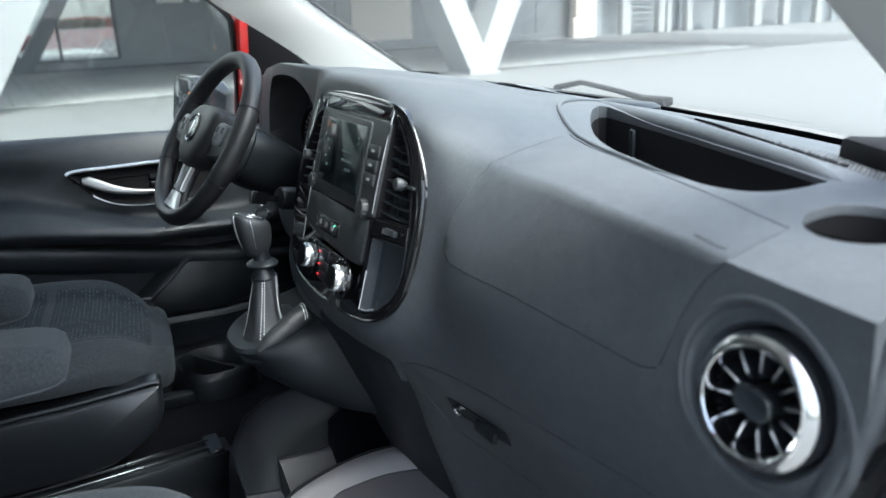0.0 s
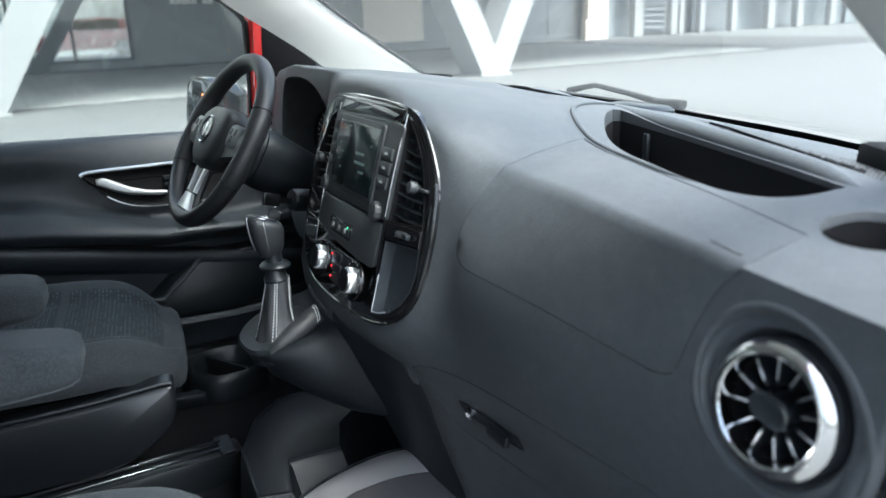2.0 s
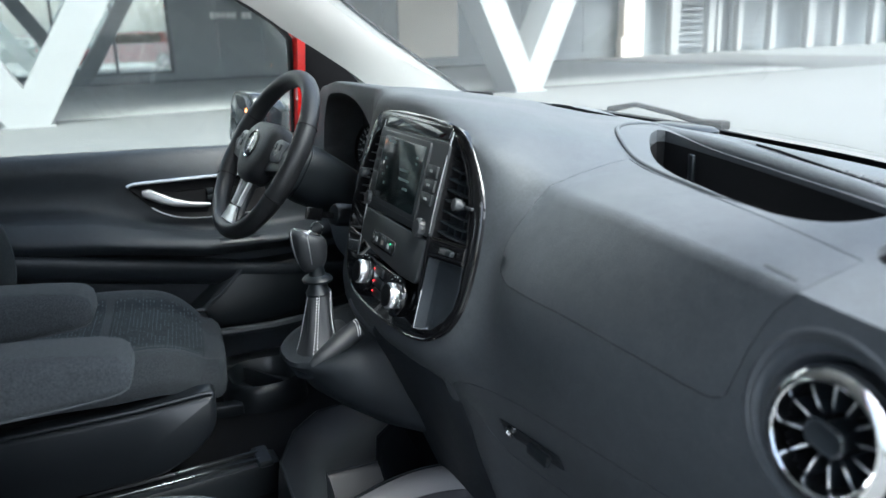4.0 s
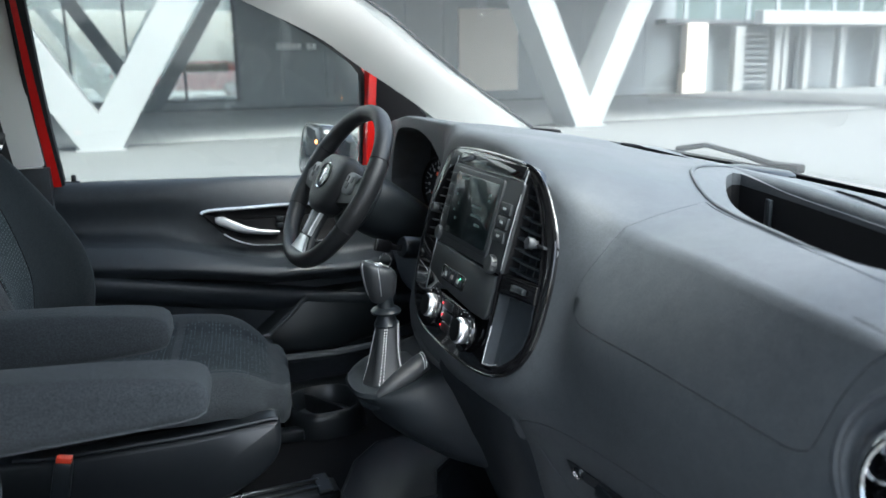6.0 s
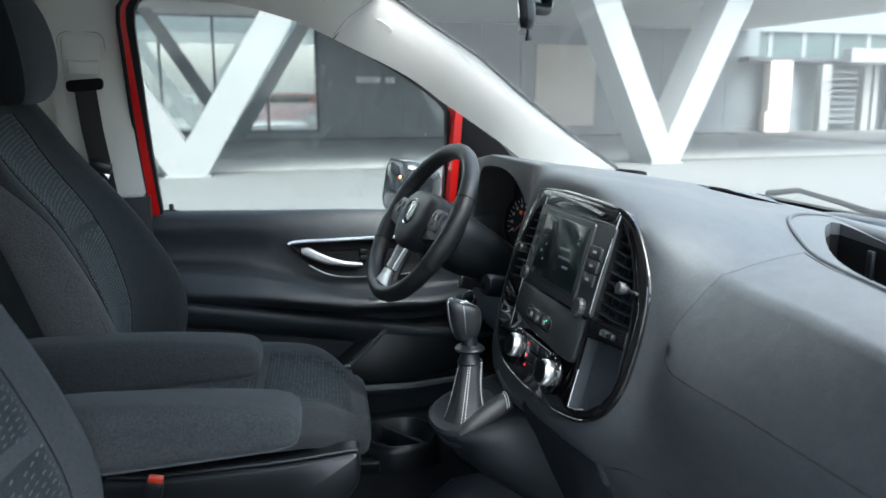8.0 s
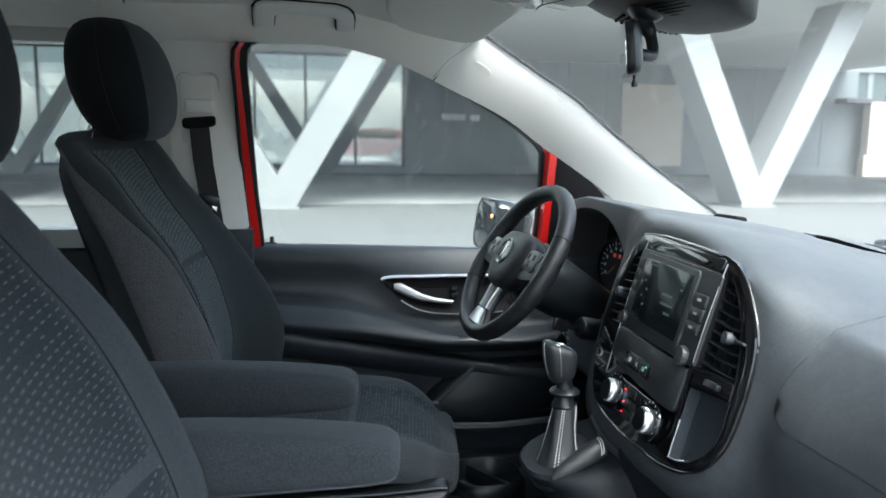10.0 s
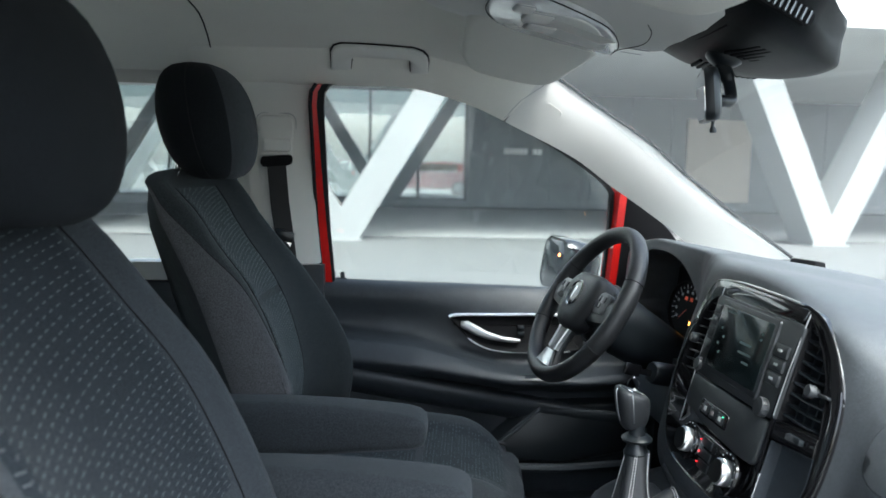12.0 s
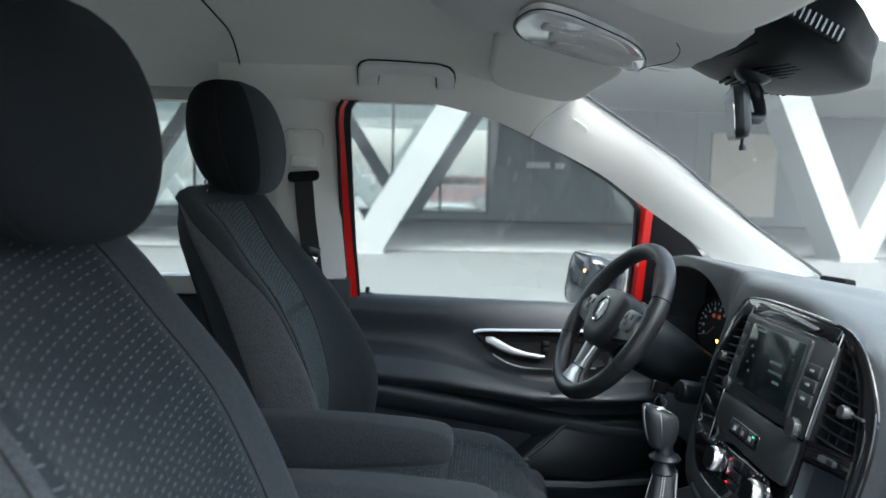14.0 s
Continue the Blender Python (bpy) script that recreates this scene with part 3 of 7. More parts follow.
for k in range(12):
    a = 2 * math.pi * k / 12 + 0.16
    part("vane", box((0.024, 0.0014, 0.026), VENT @ pose(0.0305 * math.cos(a), 0.0305 * math.sin(a), -0.014, 0, 0, math.degrees(a)), 0.0004, 1), SMOOTH, vent, "")
    part("vane_edge", box((0.019, 0.0016, 0.0012), VENT @ pose(0.0325 * math.cos(a), 0.0325 * math.sin(a), -0.0008, 0, 6, math.degrees(a)), 0.0004, 1), SATIN, vent)
HUBM = VENT @ Matrix.Rotation(radians(-14), 4, "Z")
part("hub", loft([[HUBM @ Vector((a * s, b * s, h)) for a, b in oblong(0.035, 0.021, 0.0104, 7)] for s, h in ((0.8, -0.03), (0.85, -0.002), (1.0, 0.003), (1.0, 0.008), (0.9, 0.0105), (0.6, 0.0095), (0.1, 0.009))]), SMOOTH, vent, "black oval vent dial")
part("hub_edge", tube([HUBM @ Vector((a * 0.97, b * 0.97, 0.0088)) for a, b in oblong(0.035, 0.021, 0.0104, 7)], 0.0014, 6, True), CHROME, vent)

# Demister grille along the glass.
GRILLE = [(0.600, -0.255), (0.535, -0.40), (0.455, -0.565), (0.372, -0.735), (0.345, -0.80), (0.40, -0.80), (0.47, -0.70), (0.545, -0.56), (0.60, -0.40)]


def grille_mat():
    m = mat("mesh_weave", (0.075, 0.08, 0.085), 0.5)
    t = m.node_tree
    b = t.nodes["Principled BSDF"]
    wv, co, bu, mp, mx = (t.nodes.new("ShaderNode" + k) for k in ("TexWave", "TexCoord", "Bump", "Mapping", "Mix"))
    wv.inputs["Scale"].default_value = 70
    mp.inputs["Rotation"].default_value = (0, 0, radians(64))
    t.links.new(co.outputs["Object"], mp.inputs["Vector"])
    t.links.new(mp.outputs["Vector"], wv.inputs["Vector"])
    bu.inputs["Strength"].default_value, bu.inputs["Distance"].default_value = 0.8, 0.002
    t.links.new(wv.outputs["Fac"], bu.inputs["Height"])
    t.links.new(bu.outputs["Normal"], b.inputs["Normal"])
    mx.data_type, mx.blend_type = "RGBA", "MULTIPLY"
    mx.inputs["Factor"].default_value = 0.75
    t.links.new(b.inputs["Base Color"].links[0].from_socket, mx.inputs["A"])
    t.links.new(wv.outputs["Color"], mx.inputs["B"])
    t.links.new(mx.outputs["Result"], b.inputs["Base Color"])
    return m


part("demister_panel", loft([[Vector((x, y, top_z(x, y) + h)) for x, y in inset(GRILLE, d)] for d, h in ((0, -0.001), (0.001, 0.002), (0.004, 0.003))]), grille_mat(), dash, "finely ribbed grey panel below the windscreen")
slot_line = [Vector((0.598, -0.262)).lerp(Vector((0.374, -0.742)), t) for t in (0.30 + 0.70 * k / 24 for k in range(25))]
part("demister_slot", loft([[Vector((p.x + d, p.y + 0.45 * d, top_z(p.x, p.y) + h)) for d, h in ((0.0, 0.0015), (0.0, 0.0042), (0.0012 + 0.0085 * (k / 24), 0.0042), (0.0012 + 0.0085 * (k / 24), 0.0015))] for k, p in enumerate(slot_line)]), PIT, dash, "long black demister slot")
for k in range(15, 25, 2):
    p = slot_line[k]
    part("slot_bridge", box((0.013, 0.0016, 0.002), pose(p.x + 0.004, p.y, top_z(p.x, p.y) + 0.0046, 0, 0, 10), 0.0004, 1), DASH, dash)
part("sensor_cover", loft([[Vector((0.61 + a * s, -0.175 + b * s, 1.244 + h)) for a, b in oblong(0.05, 0.15, 0.024)] for s, h in ((1, -0.004), (1, 0.004), (0.85, 0.009), (0.3, 0.011))]), SMOOTH, dash, "low glossy sensor cover")
part("corner_cap", box((0.11, 0.10, 0.03), pose(0.45, -0.765, 1.255, 0, 4, -30), 0.008), PIT, dash, "black corner cap")
part("pillar_clip", box((0.035, 0.075, 0.018), pose(0.575, 0.475, 1.268, 0, 8, 15), 0.006), PIT, dash, "small black pillar cap")

part("knee_edge", tube(curve([(0.086, 0.059, 0.961), (0.080, -0.009, 0.949), (0.080, -0.093, 0.946), (0.084, -0.181, 0.954), (0.090, -0.255, 0.966), (0.097, -0.287, 0.958), (0.119, -0.272, 0.910), (0.149, -0.256, 0.84), (0.18, -0.25, 0.76)], 6), 0.011, 10), DASH, dash, "rounded edge above the gear console", 60)

# ---- centre stack ----


def stack_box(y, z, w, tall, deep, lift=0.0, r=0.002, tilt=0.0):
    m = frame_of(on_stack(y, z, lift), OUTW, (0, -1, 0)) @ pose(0, 0, 0, 0, 0, tilt)
    return box((w, tall, deep), m, r)


VENT_R = [(-0.2535, 1.281), (-0.272, 1.268), (-0.292, 1.245), (-0.308, 1.219), (-0.319, 1.19), (-0.325, 1.162), (-0.327, 1.146), (-0.2535, 1.146)]
CUBBY = [(-0.256, 1.120), (-0.328, 1.120), (-0.331, 1.09), (-0.328, 1.066), (-0.316, 1.047), (-0.296, 1.031), (-0.275, 1.023), (-0.2575, 1.021)]
VENT_L = [(0.012, 1.268), (0.036, 1.258), (0.054, 1.23), (0.066, 1.195), (0.072, 1.16), (0.072, 1.14), (0.012, 1.135)]
cut(body, loft([[on_stack(a, b, h) for a, b in inset(STACK_OUT, 0.005)] for h in (-0.06, 0.05)]))
stack = part("stack_panel", slab(STACK_OUT, on_stack, -0.02, 0.0035, 0.005), PIANO, dash, "gloss black centre stack")
cut(stack, *[loft([[on_stack(a, b, h) for a, b in line] for h in (-0.05, 0.03)]) for line in (VENT_R, CUBBY, VENT_L)])
part("stack_edge", tube([on_stack(a, b, 0.0008) for a, b in inset(STACK_OUT, 0.001)], 0.0026, 8, True), PIANO, dash)

# Radio unit with display.
BEZEL = mat("dark_bezel", (0.035, 0.038, 0.041), 0.42)
unit = part("radio_unit", slab([(STK + a, 1.207 + b) for a, b in oblong(0.262, 0.128, 0.008)], on_stack, 0.0, 0.0075, 0.003), BEZEL, dash, "dark grey radio unit")
part("bezel", slab([(-0.108 + a, 1.211 + b) for a, b in oblong(0.184, 0.112, 0.006)], on_stack, 0.002, 0.0095, 0.0025), BEZEL, unit, "dark grey display bezel")
part("display", slab([(-0.108 + a, 1.211 + b) for a, b in oblong(0.166, 0.096, 0.003)], on_stack, 0.002, 0.0102, 0.001), SCREEN, unit, "dark glossy display")
DIM = mat("dim_print", (0.12, 0.17, 0.16), 0.3)
for k, (y, z, w) in enumerate(((-0.13, 1.217, 0.035), (-0.135, 1.204, 0.04), (-0.145, 1.192, 0.02), (-0.06, 1.252, 0.03), (-0.168, 1.24, 0.006), (-0.168, 1.232, 0.006))):
    part("display_mark", stack_box(y, z, w, 0.0035, 0.0006, 0.0105, 0), DIM, unit)
for k in range(4):
    part("display_mark", stack_box(-0.045 - 0.012 * (k % 2), 1.225 - 0.012 * k, 0.004, 0.004, 0.0006, 0.0105, 0), DIM, unit)
WHITE = mat("white_print", (0.55, 0.56, 0.56), 0.5)
for z in (1.222, 1.203, 1.184):
    b = part("button", stack_box(-0.221, z + 0.008, 0.036, 0.0165, 0.005, 0.0068, 0.0015), BEZEL, unit)
    part("print", stack_box(-0.221, z + 0.008, 0.010, 0.0035, 0.0008, 0.0095, 0), WHITE, b)
for k in range(4):
    b = part("button", stack_box(-0.006, 1.248 - 0.0185 * k, 0.02, 0.0150, 0.005, 0.0068, 0.0015), BEZEL, unit)


def knob(name, y, z, r, deep, material, parent, label="", ribs=0):
    m = frame_of(on_stack(y, z, 0.005), OUTW, (0, -1, 0))
    ob = part(name, lathe([(r * 1.02, 0), (r, 0.003), (r * 0.96, deep * 0.85), (r * 0.88, deep), (r * 0.2, deep + 0.0005), (0, deep + 0.0005)], m, 32), material, parent, label)
    for k in range(ribs):
        a = 2 * math.pi * k / ribs
        part("rib", box((0.0014, 0.0014, deep * 0.75), m @ pose(r * math.cos(a), r * math.sin(a), deep * 0.46, 0, 0, math.degrees(a)), 0.0006, 1), material, ob)
    return ob


knob("radio_knob", -0.222, 1.152, 0.0135, 0.010, BEZEL, unit, "black turning knob", 14)
knob("radio_knob", -0.004, 1.157, 0.0110, 0.009, BEZEL, unit, "black turning knob", 14)

# Gloss strip above the radio.
part("top_strip", slab([(STK - 0.005 + a, 1.2825 + b) for a, b in oblong(0.235, 0.019, 0.005)], lambda a, b, h: on_stack(a, b, h - 0.16 * (b - 1.2825)), 0.0, 0.006, 0.002), PIANO, stack, "gloss black strip")

# Switch panel under the radio.
panel = part("switch_panel", slab([(0.006, 1.1405), (-0.12, 1.1415), (-0.239, 1.1395), (-0.2415, 1.12), (-0.240, 1.085), (-0.236, 1.079), (-0.228, 1.0765), (-0.185, 1.0755), (-0.06, 1.082), (0.002, 1.092), (0.008, 1.10), (0.0075, 1.12)], on_stack, 0.0, 0.006, 0.003), BEZEL, dash, "plain dark switch panel")
part("switch_strip", slab([(-0.098 + a, 1.104 + b) for a, b in oblong(0.098, 0.023, 0.006)], on_stack, 0.004, 0.0068, 0.001), PIANO, panel, "glossy switch strip")
for k in range(3):
    b = part("switch", stack_box(-0.073 - 0.026 * k, 1.104, 0.023, 0.017, 0.004, 0.0062, 0.0015), SMOOTH, panel)
    part("print", stack_box(-0.073 - 0.026 * k, 1.104, 0.008, 0.007, 0.0008, 0.0085, 0), WHITE if k != 1 else mat("grey_print", (0.4, 0.36, 0.34), 0.5), b)
part("pilot_light", stack_box(-0.134, 1.109, 0.0022, 0.0022, 0.001, 0.009, 0), glow("green_pilot", (0.1, 0.8, 0.35), 0.5), panel)

# Climate controls.
clim = part("climate_panel", slab([(-0.115 + a, 1.047 + b) for a, b in oblong(0.20, 0.052, 0.024)], on_stack, 0.0, 0.0055, 0.003), PIANO, dash, "gloss black climate panel")
for y in (-0.049, -0.186):
    k = knob("climate_knob", y, 1.046, 0.0185, 0.016, SATIN, clim, "ribbed silver knob", 40)
    part("cap", lathe([(0.0170, 0.014), (0.0166, 0.0172), (0.005, 0.0176), (0, 0.0176)], frame_of(on_stack(y, 1.046, 0.005), OUTW, (0, -1, 0)), 28), HOUSE, k)
    part("collar", lathe([(0.031, 0.0), (0.030, 0.0025), (0.0215, 0.003), (0.020, 0.001)], frame_of(on_stack(y, 1.046, 0.005), OUTW, (0, -1, 0)), 36), PIANO, k)
    for j in range(11):
        a = radians(-20 + 22 * j)
        part("print", lathe([(0.0012, 0.003), (0.0012, 0.0034), (0, 0.0034)], frame_of(on_stack(y + 0.0268 * math.cos(a), 1.046 + 0.0268 * math.sin(a), 0.0049), OUTW, (0, -1, 0)), 6), WHITE, k)
RED_LED = glow("red_pilot", (0.9, 0.015, 0.02), 0.9)
for y, z in ((-0.092, 1.062), (-0.097, 1.045), (-0.1, 1.03)):
    part("key", stack_box(y - 0.018, z, 0.036, 0.013, 0.004, 0.006, 0.0015), SMOOTH, clim)
    part("pilot_light", stack_box(y, z, 0.002, 0.002, 0.001, 0.0085, 0), RED_LED, clim)

# Side air vents of the stack.


def air_vent(line, side, tab_at):
    def cavity(h):
        return [on_stack(a, b, h) for a, b in line]
    av = part("air_vent", loft([cavity(0.0045), [on_stack(a, b, 0.0045) for a, b in inset(line, 0.0015)], [on_stack(a, b, -0.03) for a, b in inset(line, 0.003)], [on_stack(a, b, -0.031) for a, b in inset(line, 0.02)]], True, "last"), PIT, dash, "black louvred air vent")
    inner = line[0][0]
    for k in range(9):
        z = line[-1][1] + 0.009 + 0.0142 * k
        far = None
        for (a, b), (c, d) in zip(line[:-1], line[1:-1]):
            if (b - z) * (d - z) <= 0 and b != d:
                far = a + (c - a) * (z - b) / (d - b)
        if far is None:
            continue
        n = 7
        ring = []
        for j in range(n + 1):
            y = inner + (far - inner) * j / n
            sag = -0.006 * math.sin(math.pi * 0.5 * j / n)
            ring.append([on_stack(y, z + sag + e, h) for e, h in ((0.0, -0.022), (0.0, -0.001), (0.0007, 0.0), (0.0024, -0.0005), (0.003, -0.022))])
        part("slat", loft(ring), SMOOTH, av)
    for k in range(4):
        y = inner + side * (0.014 + 0.0155 * k)
        top = [b for (a, b) in line if abs(a - inner) >= abs(y - inner) - 1e-6]
        hi = max(top) if top else line[-1][1] + 0.03
        part("fin", loft([[on_stack(y + e, z, h) for e, h in ((-0.0011, -0.028), (-0.0011, -0.008), (0.0011, -0.008), (0.0011, -0.028))] for z in (line[-1][1] + 0.004, hi - 0.006)]), SMOOTH, av)
    m = frame_of(on_stack(*tab_at, -0.002), OUTW, (0, -1, 0))
    part("tab", join(lathe([(0.0055, 0), (0.0055, 0.005), (0.0082, 0.007), (0.0085, 0.014), (0.0072, 0.016), (0, 0.0165)], m, 20), box((0.030, 0.0035, 0.005), m @ pose(0.012, 0, 0.001), 0.001)), GREY_TAB, av, "round grey tab")
    return av


GREY_TAB = mat("grey_tab", (0.04, 0.043, 0.047), 0.5)
air_vent(VENT_R, -1, (-0.298, 1.196))
air_vent(VENT_L, 1, (0.045, 1.19))
plate = part("wheel_plate", slab([(-0.254, 1.1455), (-0.3268, 1.1455), (-0.3285, 1.121), (-0.2548, 1.121)], on_stack, -0.02, 0.0052, 0.002), PIANO, dash, "gloss black plate with thumb wheel")
part("thumb_wheel", stack_box(-0.297, 1.134, 0.03, 0.008, 0.008, 0.006, 0.002), SMOOTH, plate)
for k in range(9):
    part("rib", stack_box(-0.286 - 0.0026 * k, 1.134, 0.0012, 0.008, 0.001, 0.0102, 0), GREY_TAB, plate)
# Polished fins beside the vents.
for line in ([(-0.2475, 1.286, 0.006), (-0.2485, 1.24, 0.009), (-0.2485, 1.2, 0.010), (-0.2475, 1.15, 0.009), (-0.2495, 1.08, 0.006), (-0.2525, 1.02, 0.004)], [(0.007, 1.282, 0.006), (0.008, 1.2, 0.009), (0.008, 1.14, 0.008), (0.012, 1.06, 0.004)]):
    pts = curve([on_stack(a, b, h - 0.003) for a, b, h in line], 5)
    part("blade", loft([[p + Vector((0, e, 0)) + OUTW * h for e, h in ((-0.0035, -0.008), (-0.003, 0.0), (0.0, 0.0022), (0.003, 0.0), (0.0035, -0.008))] for p in pts]), PIANO, stack, "gloss black fin")
    part("blade_edge", tube([p + Vector((0, -0.002, 0)) + OUTW * 0.0012 for p in pts[:16]], 0.0009, 6), SATIN, stack, "thin bright edge")
# Open cubby beside the climate panel.
cubby = part("cubby", loft([[on_stack(a, b, h) for a, b in inset(CUBBY, d)] for d, h in ((0.0, 0.004), (0.0012, 0.004), (0.0025, -0.012), (0.006, -0.0135), (0.016, -0.013))], True, "last"), DASH_LOW, dash, "narrow open cubby")
part("cubby_lip", tube([on_stack(a, b, 0.004) for a, b in ((-0.2565, 1.075), (-0.257, 1.03), (-0.2585, 1.0225), (-0.275, 1.0245), (-0.290, 1.030))], 0.0014, 6), CHROME, cubby)

# Instrument cluster under an arched hood.
ARCH = [(p[0], p[1]) for p in curve([(0.672, 1.15, 0), (0.660, 1.22, 0), (0.640, 1.262, 0), (0.598, 1.285, 0), (0.49, 1.292, 0), (0.395, 1.280, 0), (0.325, 1.250, 0), (0.278, 1.212, 0), (0.245, 1.16, 0), (0.222, 1.11, 0)], 5)] + [(0.23, 1.075), (0.65, 1.075)]
cut(body, loft([[Vector((x, y, z)) for y, z in inset(ARCH, d)] for x, d in ((0.0, -0.004), (0.24, 0.0), (0.345, 0.012))]))
clus = part("instrument_cluster", loft([[Vector((x, y, z)) for y, z in inset(ARCH, d)] for x, d in ((0.252, 0.0006), (0.30, 0.006), (0.344, 0.0115), (0.3442, 0.03))], True, "last"), PIT, dash, "dark instrument cluster under an arched hood")
NUM = mat("dial_print", (0.34, 0.35, 0.35), 0.5)
AMBER = glow("amber_pilot", (1.0, 0.35, 0.05), 2.0)
NEEDLE = mat("needle_red", (0.5, 0.06, 0.03), 0.5)
RED_DIM = glow("red_display", (0.9, 0.12, 0.04), 0.02)
for y in (0.345, 0.535):
    m = frame_of((0.322, y, 1.150), (-1, -0.22, 0.14), (0, -1, 0)) @ Matrix.Scale(1.12, 4)
    d = part("dial", lathe([(0.062, -0.004), (0.062, 0.006), (0.058, 0.008), (0.056, 0.002), (0, 0.002)], m, 40), PIT, clus, "round black dial")
    for k in range(19):
        a = radians(-30 + 240 * k / 18)
        part("print", box((0.010 if k % 2 == 0 else 0.005, 0.0016, 0.0006), m @ pose(0.048 * math.cos(a), 0.048 * math.sin(a), 0.0024, 0, 0, math.degrees(a)), 0), NUM, d)
        if k % 2 == 0:
            part("print", box((0.006, 0.006, 0.0006), m @ pose(0.037 * math.cos(a), 0.037 * math.sin(a), 0.0024), 0), NUM, d)
    part("needle", box((0.03, 0.0014, 0.001), m @ pose(-0.010, -0.011, 0.005, 0, 0, 225), 0), NEEDLE, d)
    for q in (-0.008, 0.008):
        part("pilot_light", box((0.009, 0.008, 0.0008), m @ pose(q * 1.1, 0.022, 0.0026), 0), RED_DIM, d)
for y, z in ((0.475, 1.128),):
    part("pilot_light", box((0.002, 0.008, 0.008), pose(0.3, y, z), 0), AMBER, clus)

# ---- steering ----
WHEEL_UP = Vector((0.5195, 0.04, 0.8536)).normalized()
WHEEL_OUT = Vector((-0.851, -0.065, 0.521)).normalized()
WHEEL_SIDE = WHEEL_UP.cross(WHEEL_OUT)
HUB = Vector((0.032, 0.408, 1.187))


def on_wheel(a, b, h=0.0):
    """a to the driver's right, b up the wheel, h towards the driver."""
    return HUB + WHEEL_SIDE * a + WHEEL_UP * b + WHEEL_OUT * h


wheel = thing("steering_wheel", HUB, "black leather steering wheel with silver lower spokes", "steering wheel")
R = 0.172
part("rim", loft([[on_wheel((R + r * math.cos(c)) * math.cos(a), (R + r * math.cos(c)) * math.sin(a), r * 1.15 * math.sin(c)) for c in (2 * math.pi * j / 14 for j in range(14))] for a, r in ((2 * math.pi * k / 96, 0.0165 + 0.0016 * (math.exp(-((k % 48 - 4) / 3) ** 2) + math.exp(-((k % 48 - 44) / 3) ** 2))) for k in range(96))], True, False, True), LEATHER, wheel, "grained black leather rim")
for a0 in (25, 155, 205, 335):
    a = radians(a0)
    part("rim_seam", tube([on_wheel((R + 0.0178 * math.cos(c)) * math.cos(a), (R + 0.0178 * math.cos(c)) * math.sin(a), 0.0205 * math.sin(c)) for c in (2 * math.pi * j / 16 for j in range(16))], 0.0009, 5, True), RUBBER, wheel)
HUBO = [(p[0], p[1]) for p in curve([(0.0, 0.064, 0), (0.045, 0.062, 0), (0.074, 0.048, 0), (0.082, 0.015, 0), (0.07, -0.025, 0), (0.045, -0.058, 0), (0.0, -0.068, 0), (-0.045, -0.058, 0), (-0.07, -0.025, 0), (-0.082, 0.015, 0), (-0.074, 0.048, 0), (-0.045, 0.062, 0)], 4, True)]
part("airbag_cover", loft([[on_wheel(a * s, b * s, h) for a, b in HUBO] for s, h in ((0.8, -0.03), (1.0, -0.015), (1.02, 0.005), (0.96, 0.019), (0.8, 0.027), (0.5, 0.031), (0.1, 0.032))]), LEATHER, wheel, "padded black hub")
badge = part("badge_ring", lathe([(0.029, 0), (0.0305, 0.003), (0.028, 0.005), (0.0255, 0.003), (0.025, 0)], frame_of(on_wheel(0, 0.008, 0.030), WHEEL_OUT, (0, -1, 0)), 36), CHROME, wheel, "plain round chrome badge")
part("badge_disc", lathe([(0.0245, 0.0), (0.0245, 0.002), (0.018, 0.003), (0, 0.0032)], frame_of(on_wheel(0, 0.008, 0.031), WHEEL_OUT, (0, -1, 0)), 28), PIANO, badge, "plain dark disc")
part("badge_bar", box((0.007, 0.03, 0.002), frame_of(on_wheel(0, 0.008, 0.0345), WHEEL_OUT, (0, -1, 0)), 0.001), CHROME, badge)
for s in (-1, 1):
    sp = part("spoke", loft([[on_wheel(s * x, b, h) for b, h in ((w, -0.006), (w * 0.98 + 0.002, 0.008), (0.01, 0.014), (-w * 0.98 + 0.004, 0.008), (-w, -0.006), (0, -0.014))] for x, w in ((0.06, 0.04), (0.1, 0.034), (0.14, 0.028), (0.168, 0.022))]), SMOOTH, wheel, "black side spoke")
    pad = part("button_pad", loft([[on_wheel(s * (0.108 + a * q), 0.012 + b * q, h) for a, b in oblong(0.05, 0.046, 0.014)] for q, h in ((1, 0.004), (1, 0.0155), (0.9, 0.0175), (0.1, 0.018))]), mat("grey_pad", (0.16, 0.165, 0.17), 0.4), wheel, "grey button pad")
    for j in range(3):
        part("button", loft([[on_wheel(s * (0.108 + 0.012 * (j - 1) + a * q), 0.02 - 0.014 * (j % 2) + b * q, h) for a, b in oblong(0.011, 0.014, 0.003)] for q, h in ((1, 0.016), (0.95, 0.0195), (0.2, 0.02))]), SMOOTH, pad)
part("lower_spoke", loft([[on_wheel(a, b, h) for a, h in ((-w, -0.008), (-w, 0.004), (-w * 0.8, 0.009), (w * 0.8, 0.009), (w, 0.004), (w, -0.008))] for b, w in ((-0.045, 0.036), (-0.075, 0.026), (-0.10, 0.023), (-0.125, 0.026), (-0.148, 0.036), (-0.165, 0.050))]), SMOOTH, wheel, "black lower spoke", 50)
part("spoke_trim", loft([[on_wheel(a, b, h) for a, h in ((-w, 0.006), (-w, 0.0115), (-w * 0.9, 0.013), (w * 0.9, 0.013), (w, 0.0115), (w, 0.006))] for b, w in ((-0.122, 0.022), (-0.135, 0.028), (-0.150, 0.037), (-0.155, 0.040))]), SATIN, wheel, "brushed silver spoke trim")
